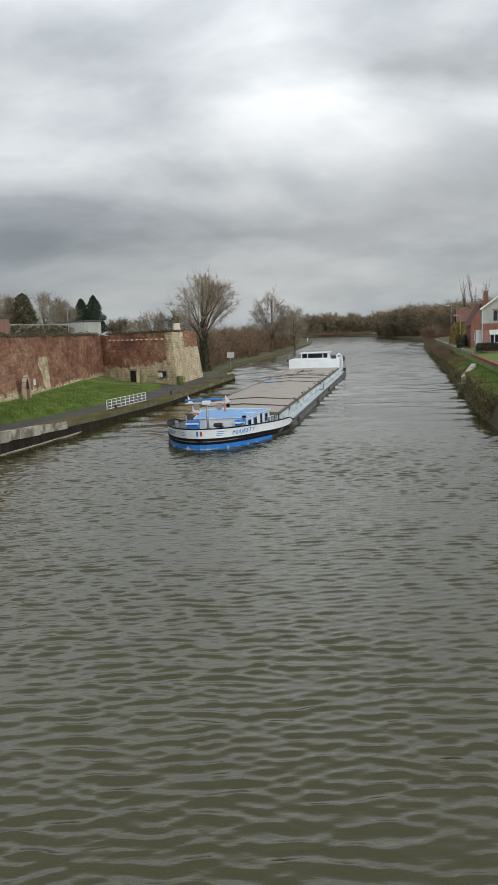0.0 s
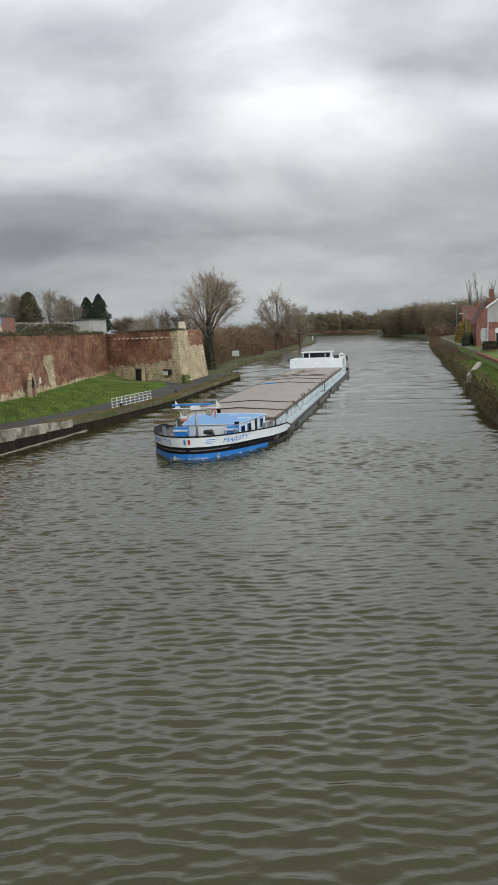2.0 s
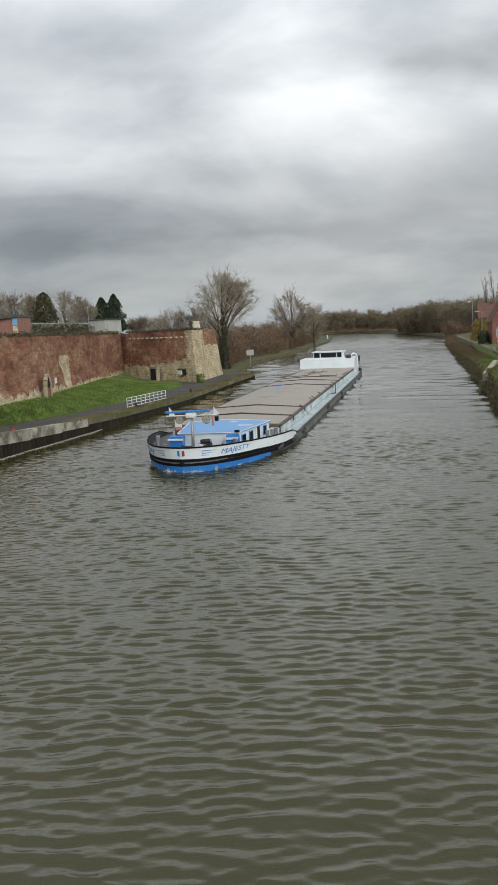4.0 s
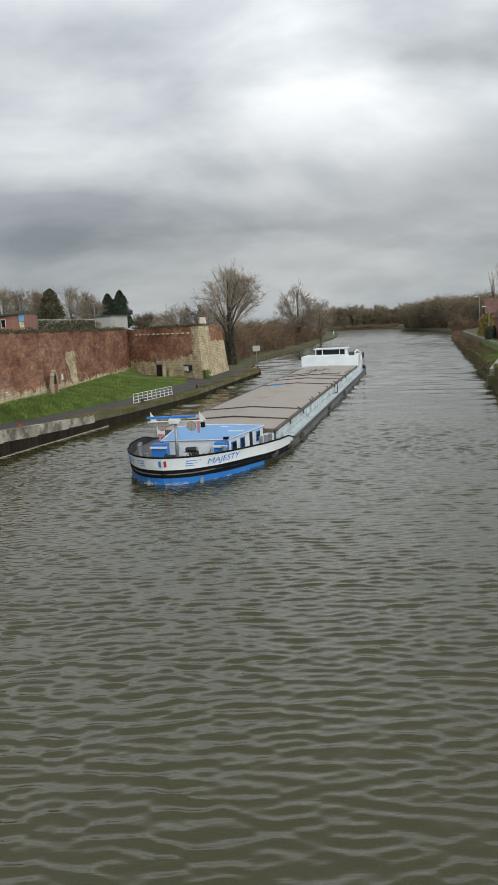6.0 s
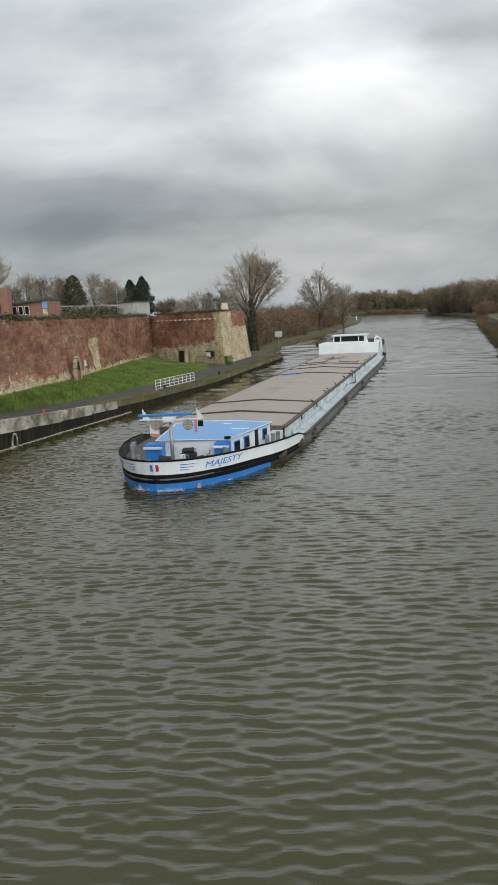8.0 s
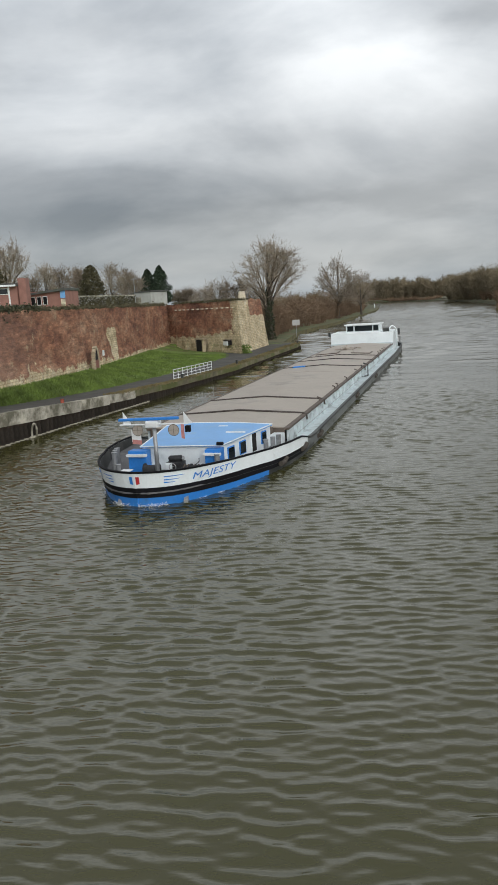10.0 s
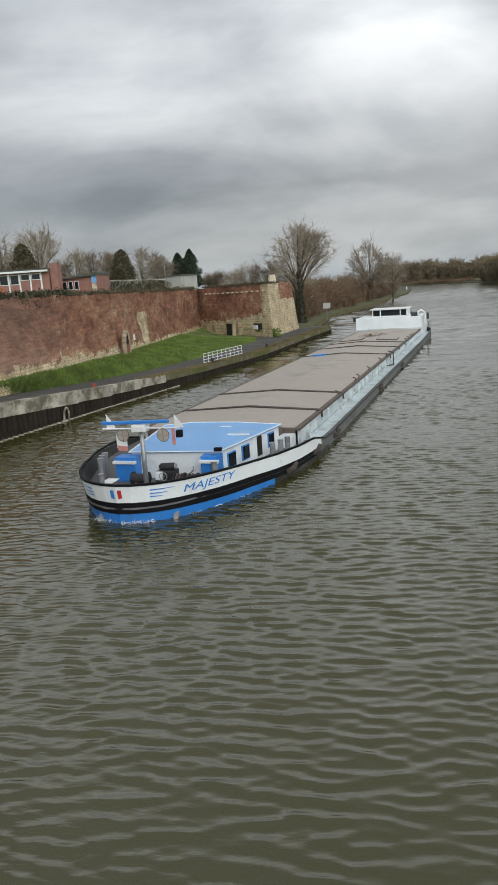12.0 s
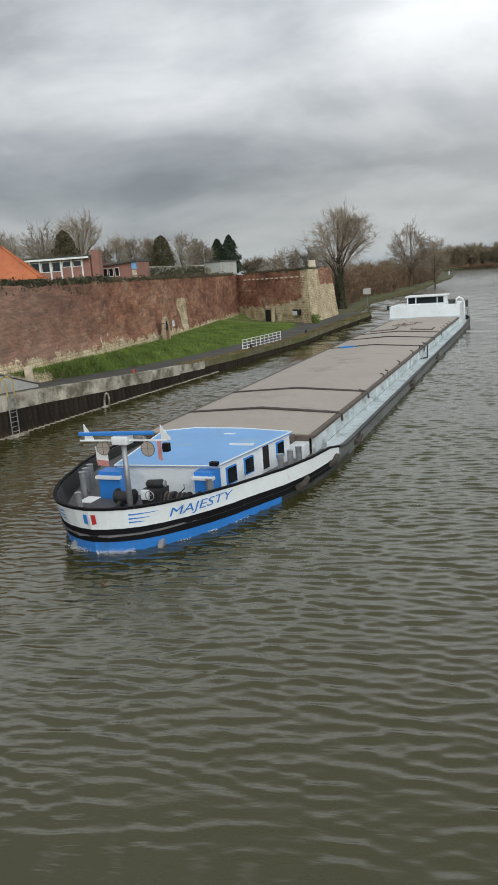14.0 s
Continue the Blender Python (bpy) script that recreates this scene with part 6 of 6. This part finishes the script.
def gable_roof(x0, x1, y0, y1, z, ridge, over=0.35, along_y=True):
    """Two roof slabs with thickness."""
    bm = bmesh.new()
    if along_y:
        xm = (x0 + x1) / 2
        for s, xe in ((-1, x0 - over), (1, x1 + over)):
            ze = z - (ridge - z) * over / ((x1 - x0) / 2)
            prof = [(xe, ze), (xm, ridge), (xm, ridge + 0.18), (xe, ze + 0.18)]
            a = [bm.verts.new((x, y0 - over, zz)) for x, zz in prof]; b = [bm.verts.new((x, y1 + over, zz)) for x, zz in prof]
            bm.faces.new(a); bm.faces.new(b[::-1])
            for i in range(4):
                bm.faces.new((a[i], b[i], b[(i + 1) % 4], a[(i + 1) % 4]))
    else:
        ym = (y0 + y1) / 2
        for s, ye in ((-1, y0 - over), (1, y1 + over)):
            ze = z - (ridge - z) * over / ((y1 - y0) / 2)
            prof = [(ye, ze), (ym, ridge), (ym, ridge + 0.18), (ye, ze + 0.18)]
            a = [bm.verts.new((x0 - over, y, zz)) for y, zz in prof]; b = [bm.verts.new((x1 + over, y, zz)) for y, zz in prof]
            bm.faces.new(a); bm.faces.new(b[::-1])
            for i in range(4):
                bm.faces.new((a[i], b[i], b[(i + 1) % 4], a[(i + 1) % 4]))
    bmesh.ops.recalc_face_normals(bm, faces=bm.faces)
    return bm


def right_house():
    """Two-storey brick house with a grey rendered gable towards the bridge."""
    root = empty("brick_house", "two-storey red brick house with a grey gable and white windows", "house")
    W, D = 8.0, 9.0
    part("wall", box(0, W, 0, D, -0.5, 3.75), M_PINKBRICK, root, "red brick ground floor")
    part("wall", box(0.0, W, 0.0, D, 3.75, 6.55), M_RENDERED, root, "grey rendered upper storey")
    part("brick_band", box(-0.03, W + 0.03, -0.03, D + 0.03, 2.9, 4.0), M_BRICK, root, "brick band")
    bm = bmesh.new()
    prof = [(0, 6.55), (W, 6.55), (W / 2 + 1.3, 8.3), (W / 2 - 1.3, 8.3)]
    a = [bm.verts.new((x, 0.0, z)) for x, z in prof]; b = [bm.verts.new((x, 0.3, z)) for x, z in prof]
    bm.faces.new(a); bm.faces.new(b[::-1])
    for i in range(4):
        bm.faces.new((a[i], b[i], b[(i + 1) % 4], a[(i + 1) % 4]))
    bmesh.ops.recalc_face_normals(bm, faces=bm.faces)
    part("gable", bm, M_RENDERED, root, "grey gable")
    part("roof", gable_roof(0, W, 0, D, 6.5, 9.3, 0.45), M_TILE, root, "brown red tiled roof")
    for s in (0, 1):
        xe, xm = (-0.45, W / 2 - 0.9) if s == 0 else (W + 0.45, W / 2 + 0.9)
        bm = bmesh.new()
        add_tube(bm, [(xe, -0.52, 6.2), (xm, -0.52, 8.72)], 0.16, 4)
        part("barge_board", bm, M_WHITE, root, "white barge board")
    part("half_hip", prism([(W / 2 - 1.0, -0.55), (W / 2 + 1.0, -0.55), (W / 2 + 0.1, 1.6), (W / 2 - 0.1, 1.6)], [8.6, 8.6, 9.3, 9.3], [8.8, 8.8, 9.55, 9.55]), M_TILE, root)
    w = window(root, 1.5, 3.1, 4.3, 6.1, 0.0, (0.5,))
    part("window_arch", prism([(1.4, -0.09), (3.2, -0.09), (3.2, 0.02), (1.4, 0.02)], 6.05, [6.2, 6.2, 6.2, 6.2], 0.02), M_BRICK, root)
    window(root, 1.1, 3.4, 0.9, 2.3, 0.0, (0.3, 0.7))
    part("blind", box(1.0, 3.5, -0.10, 0.02, 2.3, 3.0, 0.05), M_WHITE, root, "white window head")
    part("sill", box(0.9, 3.6, -0.14, 0.02, 0.75, 0.92, 0.02), M_WHITE, root)
    part("porch", box(-1.0, 0.1, 1.0, 2.6, -0.3, 3.0, 0.05), M_WHITE, root, "white side porch")
    part("downpipe", tube([(-0.1, -0.1, -0.3), (-0.1, -0.1, 6.3)], 0.06, 6), M_WHITE, root)
    ch = part("chimney", box(0.3, 1.0, 5.6, 6.4, 6.0, 9.3, 0.03), M_BRICK, root, "brick chimney")
    part("chimney_cap", box(0.2, 1.1, 5.5, 6.5, 9.3, 9.42, 0.03), M_CONCRETE, ch)
    oriented(root, 37.9, 115.5, 4.0, -16)


def far_house(at, w, d, wall_h, roof_h, turn, label, across=False, front=M_BRICK, tile=None):
    root = empty("tiled_house", label, "house", "houses along the right bank")
    part("wall", box(0, w, 0, d, -1.0, wall_h), front, root)
    prof = [(0, wall_h), (w, wall_h), (w / 2, wall_h + roof_h * 0.96)]
    for yy in () if across else (0.0, d - 0.3):
        bm = bmesh.new()
        a = [bm.verts.new((x, yy, z)) for x, z in prof]; b = [bm.verts.new((x, yy + 0.3, z)) for x, z in prof]
        bm.faces.new(a); bm.faces.new(b[::-1])
        for i in range(3):
            bm.faces.new((a[i], b[i], b[(i + 1) % 3], a[(i + 1) % 3]))
        bmesh.ops.recalc_face_normals(bm, faces=bm.faces)
        part("gable", bm, front, root)
    part("roof", gable_roof(0, w, 0, d, wall_h, wall_h + roof_h, 0.35, not across), tile or M_TILE, root, "red tiled roof")
    window(root, w * 0.2, w * 0.2 + 1.1, 1.0, 2.4, 0.0, (0.5,))
    window(root, w * 0.62, w * 0.62 + 1.1, 1.0, 2.4, 0.0, (0.5,))
    if wall_h > 4.5:
        window(root, w * 0.4, w * 0.4 + 1.1, 3.6, 4.9, 0.0, (0.5,))
    ch = part("chimney", box(w * 0.7, w * 0.7 + 0.7, d * 0.4, d * 0.4 + 0.7, wall_h + roof_h * 0.4, wall_h + roof_h + 0.9, 0.03), M_BRICK, root)
    root.matrix_basis = pose(*at, 0, 0, turn)


def right_bank():
    # low brick garden wall, then a grey one further on
    wall = empty("garden_wall", "low red brown brick wall along the right bank", "wall", kind="structure")
    y = 60.0
    while y < 116:
        y1 = y + 4.0
        x0, x1 = along(RIGHT, y) + 3.7, along(RIGHT, y1) + 3.7
        z0, z1 = along(RIGHT_Z, y), along(RIGHT_Z, y1)
        part("brick_panel", prism([(x0, y), (x0 + 0.3, y), (x1 + 0.3, y1 - 0.02), (x1, y1 - 0.02)], [z0, z0, z1, z1], [z0 + 1.12, z0 + 1.12, z1 + 1.12, z1 + 1.12], 0.02), M_BRICK, wall)
        part("coping", prism([(x0 - 0.06, y), (x0 + 0.36, y), (x1 + 0.36, y1 - 0.02), (x1 - 0.06, y1 - 0.02)], [z0 + 1.12, z0 + 1.12, z1 + 1.12, z1 + 1.12], [z0 + 1.22, z0 + 1.22, z1 + 1.22, z1 + 1.22], 0.02), M_RUSTRED, wall, "rust red coping")
        y = y1
    far = empty("road_parapet", "low grey concrete parapet along the road", "wall", kind="structure")
    while y < 250:
        y1 = y + 8.0
        x0, x1 = along(RIGHT, y) + 3.9, along(RIGHT, y1) + 3.9
        z0, z1 = along(RIGHT_Z, y), along(RIGHT_Z, y1)
        part("panel", prism([(x0, y), (x0 + 0.35, y), (x1 + 0.35, y1 - 0.02), (x1, y1 - 0.02)], [z0, z0, z1, z1], [z0 + 1.5, z0 + 1.5, z1 + 1.5, z1 + 1.5], 0.03), M_CONCRETE, far)
        y = y1
    # concrete stub and slab that run down the bank to the water
    stub = empty("bank_steps", "sloping weathered concrete slab on the right bank", "slab", kind="structure")
    x = along(RIGHT, 86)
    part("slab", prism([(x + 0.0, 84.6), (x + 4.0, 93.4), (x + 3.6, 94.0), (x - 0.2, 85.8)], [0.6, 2.1, 2.1, 0.6], [1.9, 2.95, 2.95, 1.9], 0.06), M_CONCRETE, stub)
    part("stub", box(x - 0.9, x + 0.4, 83.9, 84.9, -0.8, 1.2, 0.15), M_MOSSY, stub, "mossy stub at the waterline")
    # hedge before the house, yellow bush, lamps
    v, f = leaves(5200, 0.13, lambda r: (lambda s, q, z: (36.0 + 11 * s, 112.6 - 2.5 * s + q, 3.8 + z))(r.random(), r.uniform(-0.6, 0.6), r.uniform(0, 1.25)), 21)
    tagged(pydata("garden_hedge", v, f, M_HEDGE), "clipped dark hedge before the brick house", "hedge")
    v, f = leaves(2600, 0.22, lambda r: (lambda a, b, q: (48.4 + 2.6 * q * math.cos(a) * math.cos(b), 163 + 2.6 * q * math.sin(a) * math.cos(b), 3.6 + 5.2 * abs(q * math.sin(b))))(r.uniform(0, 6.28), r.uniform(-1.5, 1.5), r.random() ** 0.4), 22)
    tagged(pydata("yellow_bush", v, f, M_LEAFYELLOW), "yellow leaved bush beside the road", "bush")
    v, f = leaves(3200, 0.2, lambda r: (lambda s, q, z: (40.5 + 9 * s, 138 + 20 * s + q, 3.6 + z))(r.random(), r.uniform(-1, 1), r.uniform(0, 2.0) * (0.7 + 0.5 * r.random())), 23)
    tagged(pydata("garden_shrubs", v, f, M_HEDGE), "dark green shrubs in the front gardens", "bush")
    for az, d, h in ((15.87, 245, 10.6), (16.55, 160, 6.4)):
        lamp = empty("street_lamp", "tall grey street lamp beside the road", "street lamp", "street lamps")
        part("pole", tube([(0, 0, -0.3), (0, 0, h)], [0.12, 0.07], 8), M_STEEL, lamp)
        part("arm", tube([(0, 0, h - 0.05), (-0.9, -0.3, h + 0.15)], 0.05, 6), M_STEEL, lamp)
        part("lamp_head", box(-1.5, -0.8, -0.5, -0.2, h + 0.08, h + 0.24, 0.04), M_WHITE, lamp, "pale lamp head")
        lamp.matrix_basis = pose(*polar(az, d, 3.4))
    post = part("marker_post", tube([(0, 0, -0.3), (0, 0, 2.4)], 0.28, 8), M_WHITE)
    tagged(post, "white marker post at the bend of the bank", "post")
    post.location = (38.6, 448, 0.7)


def rampart_buildings():
    """The low houses and sheds that look over the rampart."""
    # long brick block with a flat roof and a band of white framed windows; x along its front, seen from -y
    a = Vector(polar(-27.6, 103, 8.2)); b = Vector(polar(-22.3, 100, 8.2))
    L = (b - a).length; turn = math.degrees(math.atan2(b.y - a.y, b.x - a.x))
    root = empty("brick_block", "low pink brick building with a flat roof and white windows", "building")
    part("wall", box(0, L, 0, 7, -1, 3.75), M_PINKBRICK, root)
    part("roof_slab", box(-0.4, L + 0.1, -0.7, 7.4, 3.75, 4.15, 0.04), M_FELT, root, "dark flat roof")
    part("fascia", box(-0.4, L + 0.1, -0.74, -0.69, 3.72, 3.95), M_WHITE, root, "white fascia")
    x = 0.5
    while x < L - 2.2:
        tall = x < L * 0.6
        window(root, x, x + 1.15, 2.25 if tall else 2.75, 3.55, 0.0, ())
        part("pier", box(x + 1.15, x + 1.33, -0.12, 0.05, 1.3, 3.7), M_WHITE, root, "white pier")
        x += 1.42
    part("chimney", box(L + 0.1, L + 1.1, 0.5, 2.5, -1, 4.75, 0.03), M_PINKBRICK, root, "brick end wall")
    oriented(root, a.x, a.y, a.z, turn)
    a = Vector(polar(-22.0, 106, 8.2)); b = Vector(polar(-18.8, 104, 8.2))
    L = (b - a).length; turn = math.degrees(math.atan2(b.y - a.y, b.x - a.x))
    root = empty("brick_annex", "low pink brick annex with a dark roof above the rampart", "building")
    part("wall", box(0, L, 0, 6, -1, 3.05), M_PINKBRICK, root)
    part("roof_slab", prism([(-0.3, -0.5), (L + 0.1, -0.5), (L + 0.1, 6.3), (-0.3, 6.3)], [2.5, 3.05, 3.05, 2.5], [2.7, 3.4, 3.4, 2.7], 0.03), M_FELT, root, "dark roof")
    for k in range(4):
        window(root, 0.4 + k * 0.85, 1.05 + k * 0.85, 1.2, 2.4, 0.0, ())
    part("panel", box(L - 0.75, L - 0.05, -0.1, 0.0, 2.0, 3.3, 0.02), M_ROOFBLUE, root, "blue panel")
    part("panel", box(L - 0.7, L - 0.1, -0.1, 0.0, 0.9, 1.9, 0.02), M_STONE, root, "pale panel")
    oriented(root, a.x, a.y, a.z, turn)
    # hipped orange roof, nearest of them
    c = Vector(polar(-29.4, 76, 8.2))
    root = empty("orange_roof_house", "house with a bright orange hipped tile roof", "house")
    part("wall", box(-4.4, 4.4, -4, 4, -1, 1.2), M_PINKBRICK, root)
    bm = bmesh.new()
    base = [bm.verts.new(p) for p in ((-4.9, -4.5, 1.05), (4.9, -4.5, 1.05), (4.9, 4.5, 1.05), (-4.9, 4.5, 1.05))]
    ridge = [bm.verts.new(p) for p in ((-1.2, 0, 4.3), (1.2, 0, 4.3))]
    for q in ((base[0], base[1], ridge[1], ridge[0]), (base[1], base[2], ridge[1]), (base[2], base[3], ridge[0], ridge[1]), (base[3], base[0], ridge[0]), base[::-1]):
        bm.faces.new(q)
    part("roof", bm, M_ORANGETILE, root, "bright orange hipped roof")
    bm = bmesh.new()
    for p, q in (((-4.9, -4.5, 1.1), (-1.2, 0, 4.36)), ((4.9, -4.5, 1.1), (1.2, 0, 4.36)), ((-1.2, 0, 4.36), (1.2, 0, 4.36)), ((4.9, 4.5, 1.1), (1.2, 0, 4.36))):
        add_tube(bm, [p, q], 0.11, 6)
    part("ridge_tiles", bm, M_ORANGETILE, root, "orange ridge tiles")
    oriented(root, c.x, c.y, c.z, 22)
    # long grey garden wall with weeds, and the pale garage at its end
    a = Vector(polar(-18.0, 112, 8.2)); b = Vector(polar(-13.7, 128, 8.2))
    L = (b - a).length; turn = math.degrees(math.atan2(b.y - a.y, b.x - a.x))
    root = empty("garden_shed_row", "row of low grey sheds overgrown with dry creeper", "shed")
    part("wall", box(0, L, 0, 3, -1, 2.2), M_RENDERED, root)
    part("roof_slab", box(-0.2, L + 0.2, -0.3, 3.3, 2.2, 2.38, 0.03), M_CONCRETE, root)
    v, f = leaves(3600, 0.16, lambda r: (r.uniform(0, L), -0.25 - abs(r.gauss(0, 0.2)), r.uniform(-0.6, 2.3) * (0.75 + 0.25 * r.random())), 31)
    pydata("creeper", v, f, M_OLIVEFIR, root, "dry creeper")
    oriented(root, a.x, a.y, a.z, turn)
    a = Vector(polar(-13.65, 129, 8.2)); b = Vector(polar(-12.4, 127, 8.2))
    L = (b - a).length; turn = math.degrees(math.atan2(b.y - a.y, b.x - a.x))
    root = empty("pale_garage", "small pale rendered garage above the rampart", "garage")
    part("wall", box(0, L, 0, 5, -1, 2.7), M_RENDERED, root)
    part("roof_slab", prism([(-0.2, -0.2), (L + 0.2, -0.2), (L + 0.2, 5.2), (-0.2, 5.2)], [2.6, 2.75, 2.75, 2.6], [2.75, 2.95, 2.95, 2.75]), M_FELT, root)
    part("door", box(0.3, 1.4, -0.06, 0.02, -0.2, 1.9, 0.02), M_CONCRETE, root, "grey door")
    oriented(root, a.x, a.y, a.z, turn)
    mast = empty("aerial_pole", "thin aerial pole with a cross bar beside the firs", "aerial")
    part("pole", tube([(0, 0, -0.3), (0, 0, 5.0)], 0.05, 6), M_STEEL, mast)
    part("bar", tube([(-0.5, 0, 4.9), (0.5, 0, 4.9)], 0.04, 6), M_STEEL, mast)
    mast.matrix_basis = pose(*polar(-13.6, 125, 8.2))


openings()
railing()
bank_sign(polar(-1.2, 152, 0.9), 1.5, 1.15, 2.0, "pale square canal sign on a post beside the bank", 5)
quay_fittings()
right_house()
far_house(polar(16.35, 186, 3.6), 4.6, 8, 5.2, 3.2, -14, "brick house with a red tiled roof by the road", True)
far_house(polar(17.3, 150, 3.8), 3.6, 7, 4.4, 3.6, -10, "narrow brick house with a steep red gable roof")
far_house(polar(15.9, 236, 3.4), 4.0, 8, 3.4, 2.6, -14, "low brick house with a red tiled roof by the road")
right_bank()
rampart_buildings()


# ---- what moves ----
def barge_rows():
    """A steady approach at about 2.2 m/s with a slight turn."""
    rows = []
    for t in (0.0, 2.0, 4.0, 6.0, 8.0, 10.0, 12.0, 14.0):
        u = t / 14.0
        a = 0.009327 * u + 0.005238 * u * u
        x0, y0 = -3.25, 50.82
        x = math.cos(a) * x0 - math.sin(a) * y0 - 5.5526 * u + 0.7059 * u * u
        y = math.sin(a) * x0 + math.cos(a) * y0 - 30.183 * u + 0.1536 * u * u
        rows.append((t, pose(x, y, 0.0, 0, 0, -11.70 + math.degrees(a))))
    return rows


def motions():
    walk(BARGE, barge_rows())
    # the waves run up the canal before the wind
    walk(WATER, [(0.0, pose(-3.5, -6.3, 0)), (7.0, pose(0, 0, 0)), (14.0, pose(3.5, 6.3, 0))])


motions()
